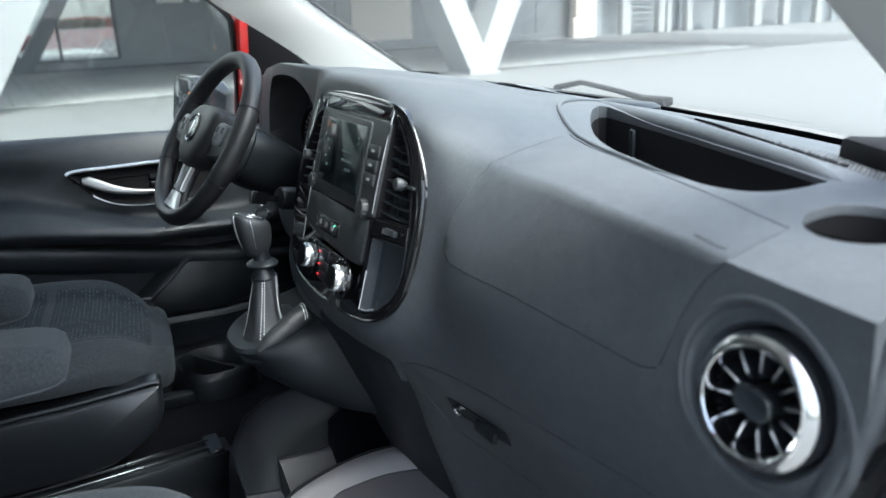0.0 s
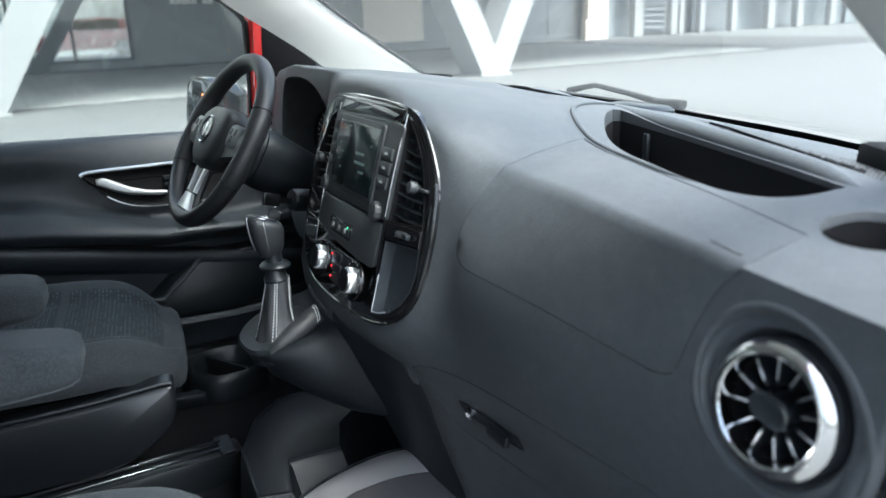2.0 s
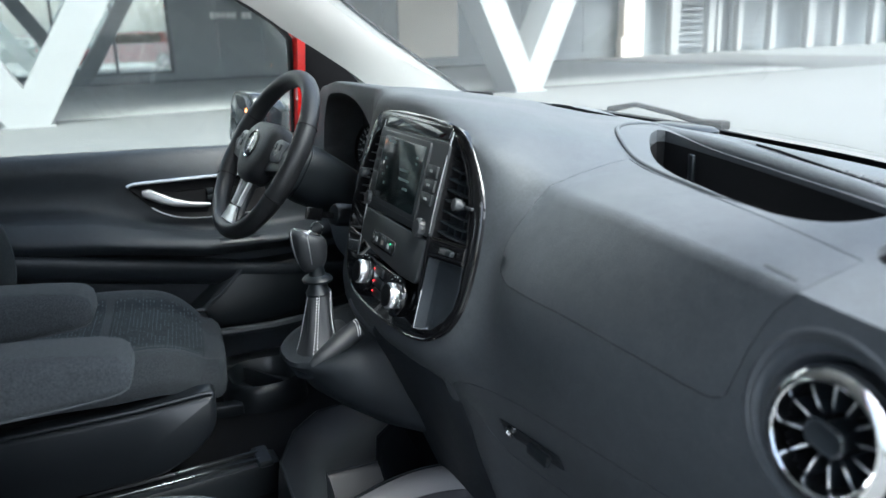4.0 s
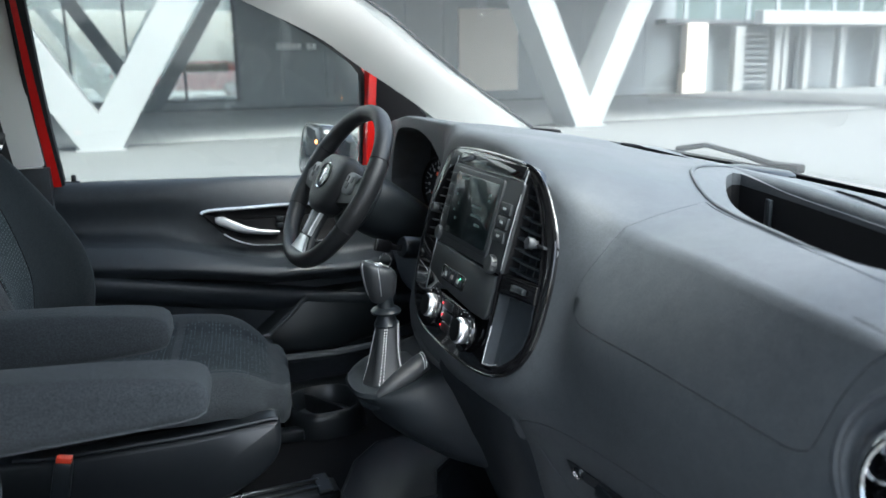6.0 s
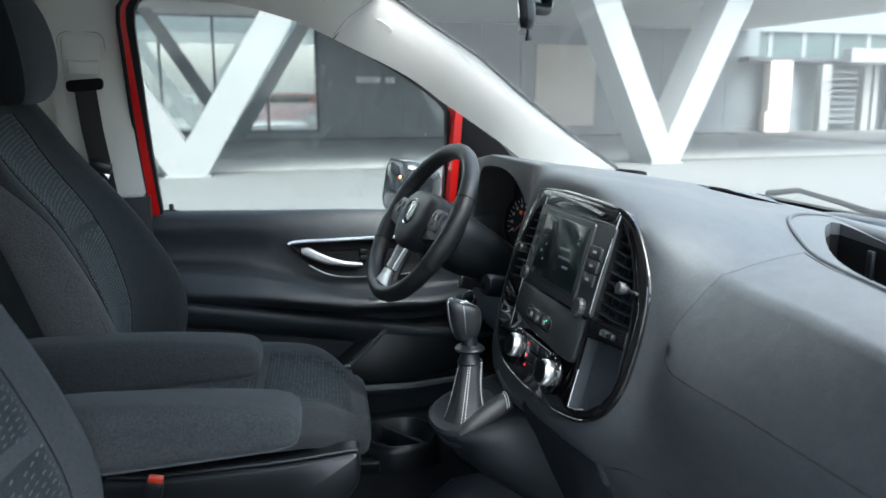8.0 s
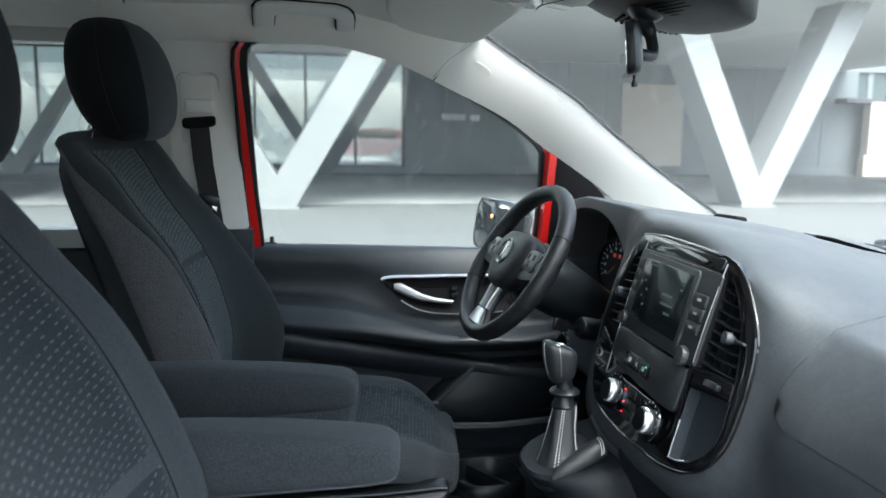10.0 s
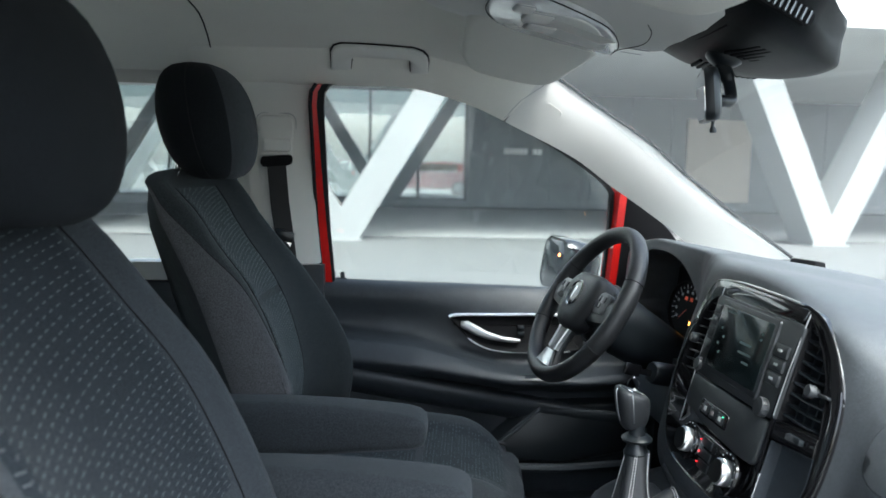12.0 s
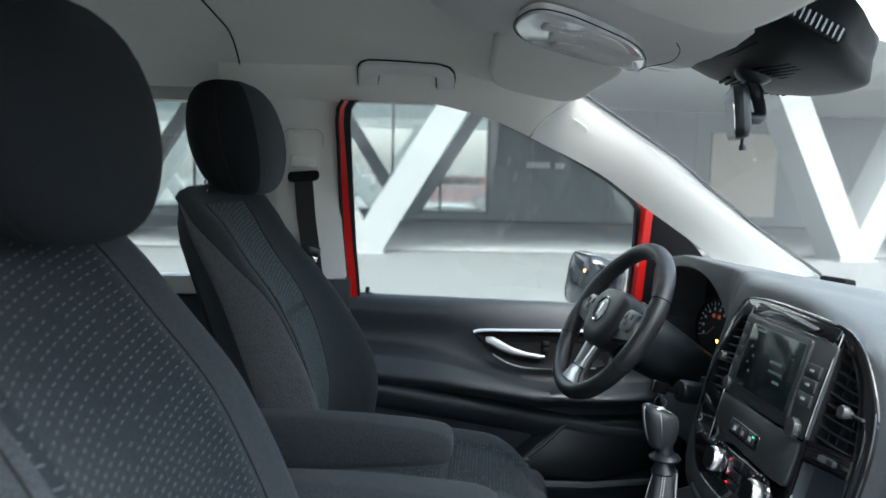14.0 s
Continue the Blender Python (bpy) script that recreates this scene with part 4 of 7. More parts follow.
for s in (-1, 1):
    part("spoke_trim", loft([[on_wheel(s * (x + a), b, h) for a, h in ((-0.0045, 0.006), (-0.004, 0.0112), (0.004, 0.0108), (0.005, 0.004))] for b, x in ((-0.066, 0.0245), (-0.085, 0.0215), (-0.102, 0.0195), (-0.118, 0.0205))]), SATIN, wheel, "brushed silver spoke trim")

column = thing("steering_column", (0.2, 0.42, 0.95), "black plastic steering column with stalks and key", "steering column")


def shroud(d):
    c = HUB - WHEEL_OUT * d
    return c


part("shroud", loft([[shroud(d) + Vector((0, -1, 0)) * a + WHEEL_UP * b for a, b in oblong(w, hgt, r)] for d, w, hgt, r in ((0.02, 0.10, 0.10, 0.045), (0.04, 0.128, 0.13, 0.055), (0.075, 0.132, 0.134, 0.055), (0.08, 0.122, 0.124, 0.05), (0.10, 0.125, 0.128, 0.05), (0.16, 0.122, 0.12, 0.045), (0.22, 0.11, 0.11, 0.04), (0.34, 0.10, 0.10, 0.03))]), SMOOTH, column)
part("shroud_ring", tube([shroud(0.045) + Vector((0, -1, 0)) * 0.064 * math.cos(a) + WHEEL_UP * 0.065 * math.sin(a) for a in (2 * math.pi * k / 32 for k in range(32))], 0.0055, 8, True), SEAT_PLASTIC, column)
part("stalk", tube([shroud(0.11) + Vector((0, 0.05, 0)), shroud(0.10) + Vector((0, 0.12, 0.005)), shroud(0.09) + Vector((0, 0.17, 0.01))], [0.009, 0.008, 0.010], 10), SMOOTH, column)
ign = part("ignition_lock", lathe([(0.022, -0.06), (0.022, 0.0), (0.019, 0.006), (0.012, 0.007), (0, 0.007)], frame_of((0.115, 0.215, 1.085), (-0.95, -0.2, 0.2), (0, -1, 0)), 24), SMOOTH, column, "black ignition lock")
part("key", join(box((0.028, 0.006, 0.012), pose(0.095, 0.21, 1.088, 0, 15, 10), 0.002), box((0.035, 0.008, 0.024), pose(0.068, 0.205, 1.095, 0, 15, 10), 0.006)), PIANO, ign, "black key in the lock")
part("key_ring", tube([Vector((0.07 + 0.012 * math.cos(a), 0.2, 1.066 + 0.014 * math.sin(a))) for a in (2 * math.pi * k / 24 for k in range(24))], 0.0012, 6, True), CHROME, ign)
part("key_tag", box((0.004, 0.012, 0.03), pose(0.066, 0.2, 1.035), 0.002), SATIN, ign)

# ---- gear lever and its console ----
cons = thing("gear_console", (0.05, 0.0, 0.8), "dark plastic gear console below the dashboard", "console")


def cons_ring(z, x0, x1, y0, y1, dz):
    cx, cy = (x0 + x1) / 2, (y0 + y1) / 2
    out = []
    for a, b in oblong(abs(x1 - x0), abs(y1 - y0), 0.44 * min(abs(x1 - x0), abs(y1 - y0)), 8):
        out.append(Vector((cx + a, cy + b, z + dz * (cx + a - x0) / (x1 - x0))))
    return out


part("body", loft([cons_ring(0.745, 0.17, 0.40, -0.14, 0.13, 0.0), cons_ring(0.76, 0.12, 0.40, -0.145, 0.13, 0.0), cons_ring(0.785, 0.07, 0.40, -0.145, 0.13, 0.0), cons_ring(0.82, 0.02, 0.40, -0.14, 0.125, 0.02), cons_ring(0.86, -0.028, 0.40, -0.13, 0.12, 0.05), cons_ring(0.894, -0.05, 0.40, -0.115, 0.112, 0.10), cons_ring(0.905, -0.064, 0.40, -0.10, 0.10, 0.12), cons_ring(0.911, -0.062, 0.39, -0.088, 0.088, 0.12), cons_ring(0.911, -0.054, 0.38, -0.08, 0.08, 0.12)]), CONSOLE, cons, "", 60)
part("knee_panel", loft([[Vector((x, y, z)) for x, z in ((0.10 + o, 1.0), (0.088 + o, 0.965), (0.10 + o, 0.93), (0.125 + o, 0.86), (0.165 + o, 0.77), (0.21 + o, 0.66), (0.4, 0.66), (0.4, 1.0))] for y, o in ((-0.10, -0.03), (-0.2, -0.022), (-0.262, -0.012), (-0.278, 0.0), (-0.285, 0.012))]), CONSOLE, cons, "", 60)

lever = thing("gear_lever", (0.0, 0.01, 0.93), "black and silver gear lever in stitched leather boot", "gear lever")


def lever_ring(z, rx, ry, x=0.0, y=0.012, n=24, pleat=0.0, ph=0.0, pw=4):
    return [Vector((x + rx * math.cos(a) * (1 + pleat * math.sin(pw * a + ph)), y + ry * math.sin(a) * (1 + pleat * math.sin(pw * a + ph)), z)) for a in (2 * math.pi * k / n for k in range(n))]


boot_rows = []
for k in range(23):
    t = k / 22
    w = 0.0185 + 0.009 * (1 - t) + 0.013 * (1 - t) ** 5
    zz = 0.915 + 0.096 * t
    boot_rows.append([p + Vector((0, 0, 0.3 * (1 - t) ** 2 * (p.x + 0.006))) for p in lever_ring(zz, w * 1.02, w * 0.92, -0.008 + 0.016 * t, -0.014 + 0.018 * t, 64, 0.10 * math.sin(math.pi * min(1, t * 1.05)), 1.9 * t, 5)])
SOFT = mat("soft_black_leather", (0.022, 0.024, 0.027), 0.45, grain=0.3, grain_scale=900)
boot = part("boot", loft(boot_rows), SOFT, lever, "pleated black leather boot")
for side in (0, 1, 2):
    for off in (-0.085, 0.085):
        a0 = (-2.0, -0.75, 2.6)[side] + off
        pts = []
        for r in boot_rows:
            f = (a0 % (2 * math.pi)) / (2 * math.pi) * 64
            k0, fr = int(f) % 64, f - int(f)
            p = r[k0].lerp(r[(k0 + 1) % 64], fr)
            c = sum(r, Vector()) / 64
            pts.append(p + (p - c).normalized() * 0.0007)
        for q in range(len(pts) - 1):
            part("stitch", tube([pts[q].lerp(pts[q + 1], 0.15), pts[q].lerp(pts[q + 1], 0.75)], 0.0008, 5), STITCH, boot)
def skirt_ring(z, rx, ry, sink=0.4):
    return [Vector((0.010 + a, 0.004 + b, z + sink * a)) for a, b in oblong(2 * rx, 2 * ry, 0.8 * min(rx, ry), 10)]


skirt = part("boot_skirt", loft([skirt_ring(0.905, 0.054, 0.074), skirt_ring(0.915, 0.052, 0.072), skirt_ring(0.921, 0.047, 0.066), skirt_ring(0.926, 0.038, 0.054), skirt_ring(0.931, 0.026, 0.034)]), SOFT, lever, "black leather base of the boot", 60)
for a0 in (-2.9, 1.2, 2.6):
    for off in (-0.045, 0.045):
        for q in range(6):
            e2 = [Vector((0.004 + 0.056 * r * math.cos(a0 + off / r), -0.002 + 0.076 * r * math.sin(a0 + off / r), 0.9335 - 0.0150 * (r - 0.45) / 0.5 + 0.4 * 0.056 * r * math.cos(a0 + off / r))) for r in (0.52 + 0.075 * q, 0.565 + 0.075 * q)]
            part("stitch", tube(e2, 0.0008, 5), STITCH, skirt)
part("boot_frame", tube(skirt_ring(0.911, 0.057, 0.077), 0.006, 8, True), CONSOLE, lever)
roll = curve([(-0.036, -0.068, 0.914), (-0.020, -0.069, 0.925), (0.004, -0.066, 0.937), (0.028, -0.062, 0.948), (0.048, -0.057, 0.957)], 5)
flank = part("boot_flank", tube(roll, [0.007 + 0.010 * math.sin(math.pi * min(0.62, k / (len(roll) - 1) * 0.62)) for k in range(len(roll))], 14, False, 0.8), SOFT, lever, "rolled leather edge of the boot", 60)
for q in (-3, -2):
    c = roll[q]
    part("stitch", tube([c + Vector((0.002, 0.0172 * math.sin(a), 0.0172 * math.cos(a))) for a in (radians(-100 + 20 * k) for k in range(8))], 0.0008, 5), STITCH, flank)
part("collar", lathe([(0.0195, 0.984), (0.021, 0.991), (0.017, 0.998), (0.0145, 1.007), (0.024, 1.010), (0.0255, 1.014), (0.022, 1.018), (0.014, 1.021), (0.0115, 1.034), (0.013, 1.038)], Matrix.Translation((0.006, 0.006, 0.018)), 28), SMOOTH, lever, "glossy black collar")
KNOB = [(1.058, 0.032, 0.030, 0.0, 0.0), (1.064, 0.040, 0.036, 0.0, 0.0), (1.076, 0.049, 0.043, 0.0, -0.001), (1.092, 0.056, 0.049, -0.001, -0.004), (1.109, 0.060, 0.052, -0.002, -0.007), (1.121, 0.061, 0.053, -0.003, -0.012), (1.130, 0.060, 0.051, -0.004, -0.015), (1.1345, 0.056, 0.046, -0.004, -0.016), (1.137, 0.049, 0.039, -0.004, -0.016), (1.1372, 0.032, 0.026, -0.004, -0.016)]


def knob_ring(z, w, w2, x, tilt, grow=0.0):
    z, w, w2 = 1.047 + (z - 1.058) * 0.80, w * 0.93, w2 * 0.93
    return [Vector((x + a * (w + grow), 0.012 + b * (w2 + grow), z + tilt * a)) for a, b in oblong(1.0, 1.0, 0.38, 6)]


knob_ob = part("knob", loft([knob_ring(*k) for k in KNOB]), SOFT, lever, "black leather knob", 60)
part("knob_plate", loft([knob_ring(1.1363, 0.040, 0.031, -0.004, -0.015), knob_ring(1.1386, 0.040, 0.031, -0.004, -0.015), knob_ring(1.139, 0.037, 0.028, -0.004, -0.015)]), SMOOTH, knob_ob, "dark shift plate")
part("knob_trim", tube(knob_ring(1.138, 0.042, 0.033, -0.004, -0.015), 0.0012, 6, True), CHROME, knob_ob, "thin silver outline")
for a, b, w, d in ((-0.008, 0, 0.0015, 0.016), (0.0, 0, 0.0015, 0.016), (0.008, 0, 0.0015, 0.016), (0.0, 0, 0.016, 0.0015)):
    part("print", box((w, d, 0.0006), pose(-0.004 + a * 0.8, 0.012 + b, 1.1122 - 0.015 * a, 0, 0.8, 0), 0), STITCH, knob_ob)
for n in (1, 6, 14, 20):
    pts = [knob_ring(*k, grow=0.0008)[n] for k in KNOB[2:8]]
    part("knob_trim", tube(curve(pts, 4), 0.0009, 6), SATIN, knob_ob)

# ---- seats ----
SEAM = mat("seat_piping", (0.055, 0.062, 0.07), 0.6)

BOLSTER = [(p[1], p[0]) for p in curve([(-0.515, 0.80, 0), (-0.500, 0.90, 0), (-0.490, 0.98, 0), (-0.505, 1.062, 0), (-0.575, 1.218, 0), (-0.650, 1.316, 0), (-0.740, 1.426, 0), (-0.765, 1.46, 0)], 5)]


def seat(y0, dx, arm_side, group):
    s = thing("front_seat", (-0.4 + dx, y0, 0.64), "dark grey cloth van seat with patterned centre and armrest", "seat", group)

    def back_at(t):
        """Half width, rear x, bolster x, centre x at height t of the backrest."""
        z = 0.84 + (0.61 if arm_side > 0 else 0.59) * t
        half = 0.242 - 0.025 * ease((t - 0.3) / 0.7)
        rear = -0.745 - 0.36 * (z - 1.1)
        bol = BOLSTER[-1][1]
        for (za, xa), (zb, xb) in zip(BOLSTER, BOLSTER[1:]):
            if za <= z < zb:
                bol = xa + (xb - xa) * (z - za) / (zb - za)
        mid = bol - (0.03 if arm_side > 0 else 0.11 - 0.06 * t)
        top = ease((t - 0.88) / 0.12)
        rear, bol, mid = rear + 0.03 * top, bol - 0.02 * top, mid - 0.02 * top
        return z, half, rear + 1.6 * dx, bol + 1.6 * dx, mid + 1.6 * dx

    def front(t, u, lift=0.0):
        z, half, rear, bol, mid = back_at(t)
        e = abs(u)
        if arm_side < 0 and u < 0:
            bol -= 0.052 - 0.02 * ease((t - 0.75) / 0.25)
        elif arm_side < 0:
            bol -= 0.03 * ease((t - 0.35) / 0.4) * (1 - ease((t - 0.86) / 0.14))
        if arm_side < 0:
            mid -= 0.018 * ease((t - 0.5) / 0.3) * (1 - ease((t - 0.86) / 0.14))
        d = mid + (bol - mid) * min(1.0, e / (0.86 if arm_side > 0 else 0.74)) ** (2.2 if arm_side > 0 or u < 0 else 3.4)
        if e > 0.84:
            d -= (bol - rear) * 0.45 * ((e - 0.84) / 0.16) ** 2
        return Vector((d + lift, y0 + half * u, z + 0.25 * lift))

    def back_ring(t):
        z, half, rear, bol, mid = back_at(t)
        us = [-1 + 2 * k / 32 for k in range(33)]
        ring = [front(t, u) for u in us]
        for k in range(11):
            u = 1 - 2 * k / 10
            e = abs(u)
            ring.append(Vector((rear + (bol - rear) * 0.35 * max(0, (e - 0.6) / 0.4) ** 2, y0 + half * u * 0.985, z)))
        return ring

    rows = [back_ring(k / 24) for k in range(25)]
    top = rows[-1]
    c = sum(top, Vector()) / len(top)
    rows += [[c + (p - c) * q + Vector((0, 0, h)) for p in top] for q, h in ((0.93, 0.012), (0.75, 0.02), (0.4, 0.024), (0.05, 0.025))]
    back = part("backrest", loft(rows), CLOTH_SIDE if arm_side > 0 else CLOTH_MID, s, "dark grey cloth backrest", 60)

    def seams(t):
        """Both edges of the patterned centre at height t."""
        return (-0.9, 0.6) if arm_side > 0 else (-0.52 - 0.06 * t, 0.26 + 0.26 * t * t)

    for lo, hi in (((0.12, 0.40), (0.412, 0.985)) if arm_side > 0 else ((0.12, 0.60), (0.605, 0.985))):
        grid = []
        for k in range(17):
            t = lo + (hi - lo) * k / 16
            edge = 0.004 if 0 < k < 16 else -0.002
            side_u, far_u = seams(t)
            grid.append([front(t, u, edge if side_u + 0.04 < u < far_u - 0.04 else -0.002) for u in (side_u + (far_u - side_u) * k2 / 20 for k2 in range(21))])
        part("backrest_insert", loft(grid, False, False), CLOTH_BACK if arm_side > 0 else CLOTH_WEAVE, back, "cloth panel with light dashes", 60)
    for n in (0, 1):
        part("piping", tube([front(0.08 + 0.9 * k / 24, seams(0.08 + 0.9 * k / 24)[n], 0.0005) for k in range(25)], 0.0012, 6), RUBBER, back)
    if arm_side < 0:
        side, edges = [], []
        for k in range(33):
            t = 0.10 + 0.885 * k / 32
            edge_u = max(-0.985, -1 + 0.52 * (0.95 - t))
            z, half, rear, bol = back_at(t)[:4]
            side.append([Vector((rear + 0.35 * (bol - rear), y0 - 0.985 * half - 0.0015, z)), front(t, -1) - Vector((0, 0.0015, 0))] + [front(t, -1 + (edge_u + 1) * j / 6, 0.0012 if j < 6 else 0.0002) for j in range(1, 7)])
            edges.append(front(t, edge_u, 0.0006))
        part("side_panel", loft(side, False, False), CLOTH_PANEL, back, "plain warm grey side panel", 60)
        part("panel_seam", tube(edges, 0.0009, 6), RUBBER, back)
    part("back_shell", loft([[Vector((back_at(t)[2] - o, y0 + back_at(t)[1] * u, back_at(t)[0])) for u, o in ((-0.75, -0.03), (-0.66, 0.002), (0, 0.010), (0.66, 0.002), (0.75, -0.03))] for t in (0.05, 0.3, 0.6, 0.86)]), SMOOTH, s, "black plastic seat back")
    # Headrest.
    hx, hz = -0.755 + 0.6 * dx - (0.012 if arm_side < 0 else 0.0), 1.551 - 0.6 * abs(dx)
    rings = []
    for k in range(17):
        a = math.pi * k / 16
        w, zz = math.sin(a) ** 0.62, -math.cos(a)
        lean = -0.02 * zz
        rings.append([Vector((hx + lean + (0.088 if arm_side < 0 else 0.082) * max(w, 0.02) * math.copysign(abs(math.cos(b)) ** 0.88, math.cos(b)) , y0 + (0.14 + 0.006 * zz) * max(w, 0.02) * math.copysign(abs(math.sin(b)) ** 0.8, math.sin(b)), hz + 0.118 * zz)) for b in (2 * math.pi * j / 36 for j in range(36))])
    head = part("headrest", loft(rings), CLOTH, s, "rounded dark cloth headrest", 60)
    if arm_side < 0:
        part("headrest_front", loft([[p + Vector((0.0012, 0, 0)) for p in r[-4:] + r[:5]] for r in rings[1:-1]], False, False), CLOTH_SIDE, head, "dark grey front panel", 60)
    part("headrest_seam", tube([r[9 - 1].lerp(r[9], 0.5) * 1.0 + Vector((0, 0.0005, 0)) for r in rings[1:-1]], 0.0012, 6), RUBBER, head)
    part("headrest_seam", tube([r[27].lerp(r[28], 0.5) + Vector((0, -0.0005, 0)) for r in rings[1:-1]], 0.0012, 6), RUBBER, head)
    for q in (-0.06, 0.06):
        part("headrest_post", tube([(hx - 0.06, y0 + q, 1.39), (hx - 0.04, y0 + q, 1.48)], 0.006, 10), CHROME, s, "chrome post")
    # Cushion: length along x, with raised sides.

    def cushion(xk, u, lift=0.0):
        half = 0.248 * (1 - 0.62 * max(0.0, (xk - 0.52) / 0.48) ** 2.6) ** 0.5
        e = abs(u)
        z = 0.850 + 0.012 * math.sin(math.pi * xk) + 0.022 * ease((e - 0.45) / 0.35) - 0.035 * max(0, (e - 0.85) / 0.15) ** 2
        z -= 0.05 * max(0, (xk - 0.78) / 0.22) ** 2.2
        x = -0.60 + 0.47 * xk + (0.012 if xk > 0.7 else 0) * (1 - u * u) * ease((xk - 0.7) / 0.3)
        return Vector((x + dx, y0 + half * u, z + lift))

    rings = []
    for k in range(25):
        xk = k / 24
        ring = [cushion(xk, -1 + 2 * j / 24) for j in range(25)]
        a, b = ring[0], ring[-1]
        drop = 0.04
        ring += [b + Vector((0, 0.003, -0.012)), b + Vector((0, -0.012, -drop)), a + Vector((0, 0.012, -drop)), a + Vector((0, -0.003, -0.012))]
        rings.append(ring)
    last = rings[-1]
    c = sum(last, Vector()) / len(last)
    rings += [[c + Vector((0, (p.y - c.y) * q, (p.z - c.z) * q - g)) + Vector((f, 0, 0)) for p in last] for q, f, g in ((0.97, 0.014, 0.002), (0.85, 0.026, 0.006), (0.6, 0.032, 0.01), (0.1, 0.034, 0.012))]
    cush = part("cushion", loft(rings), CLOTH_SIDE, s, "dark grey cloth seat cushion", 60)
    for lo, hi in ((0.22, 0.60), (0.615, 0.985)):
        grid = []
        for k in range(15):
            xk = lo + (hi - lo) * k / 14
            grid.append([cushion(xk, u, 0.004 if 0 < k < 14 and abs(u) < 0.66 else -0.002) for u in (-0.7 + 1.4 * j / 20 for j in range(21))])
        part("cushion_insert", loft(grid, False, False), CLOTH_SEAT, cush, "cloth panel with light dashes", 60)
    # Plastic seat base with moulded side panels.
    part("seat_box", box((0.40, 0.36, 0.2), pose(-0.42 + dx, y0, 0.675), 0.02), RUBBER, s, "black seat box")
    for q in (-1, 1):
        yy = y0 + q * 0.215
        pan = [(p[0], p[1]) for p in curve([(-0.62, 0.768, 0), (-0.5, 0.773, 0), (-0.375, 0.780, 0), (-0.258, 0.787, 0), (-0.172, 0.796, 0), (-0.128, 0.800, 0), (-0.118, 0.785, 0), (-0.124, 0.738, 0), (-0.155, 0.699, 0), (-0.203, 0.666, 0), (-0.245, 0.652, 0), (-0.324, 0.644, 0), (-0.60, 0.636, 0)], 4, True)]
        pan = [(a + dx, b) for a, b in pan]
        sp = part("side_panel", slab(pan, lambda a, b, h, yy=yy, q=q: Vector((a, yy + q * (h + 0.012 * math.sin(min(1.0, max(0.0, (b - 0.64) / 0.16)) * math.pi)), b)), -0.03, 0.02, 0.010), SEAT_PLASTIC, s, "satin black side panel", 60)
        part("panel_bead", tube([Vector((a, yy + q * 0.019, b + 0.003)) for a, b in pan[2:22]], 0.0045, 8), SEAT_PLASTIC, sp)
    # Armrest.
    ya = y0 + arm_side * 0.275
    arm_rows = []
    up, ahead, thin = (-0.010, -0.018, 0.008) if arm_side < 0 else (0.013, -0.074, 0.014)
    for x, zt, zb, w in ((-0.74, 1.056, 0.935, 0.036), (-0.66, 1.062, 0.945, 0.043), (-0.55, 1.064, 0.958, 0.046), (-0.45, 1.061, 0.968, 0.047), (-0.37, 1.055, 0.976, 0.047), (-0.330, 1.050, 0.981, 0.047), (-0.312, 1.045, 0.985, 0.045), (-0.302, 1.038, 0.990, 0.040), (-0.298, 1.027, 0.999, 0.031)):
        zt, zb = zt + up, min(zt - 0.012, zb + thin) + up
        cz, hh = (zt + zb) / 2, zt - zb
        arm_rows.append([Vector((x + 0.03 + ahead, ya + a, cz + b)) for a, b in oblong(2 * w, hh, min(w, hh / 2) * 0.6, 5)])
    arm = part("armrest", loft(arm_rows), CLOTH_SIDE, s, "padded cloth armrest", 60)
    for idx in (2, 21, 15):
        part("piping", tube([r[idx] + (r[idx] - sum(r, Vector()) / len(r)).normalized() * 0.0004 for r in arm_rows[:-1]], 0.0014, 6), SEAM, arm)
    part("recliner_cover", lathe([(0.05, -0.02), (0.05, 0.012), (0.04, 0.02), (0, 0.022)], frame_of((-0.60 + dx, y0 - 0.245, 0.86), (0, -1, 0), (1, 0, 0)), 28), SMOOTH, s)
    # Belt buckle on the inner side.
    bk = part("belt_buckle", box((0.028, 0.022, 0.07), pose(-0.47 + dx, y0 + arm_side * 0.335, 0.785, 0, 12, 0), 0.005), SMOOTH, s)
    part("release_button", box((0.024, 0.016, 0.01), pose(-0.462 + dx, y0 + arm_side * 0.335, 0.822, 0, 12, 0), 0.002), BUCKLE, bk, "red release button")
    # Slide rails.
    for q in (-0.16, 0.16):
        part("slide_rail", box((0.56, 0.035, 0.03), pose(-0.34 + dx, y0 + q, 0.575), 0.006), SMOOTH, s, "black metal slide rail")
    s.rotation_euler = (0, 0, radians(-8.6))
    return s


seat(0.43, 0.0, -1, "front seats")
seat(-0.47, -0.05, 1, "front seats")

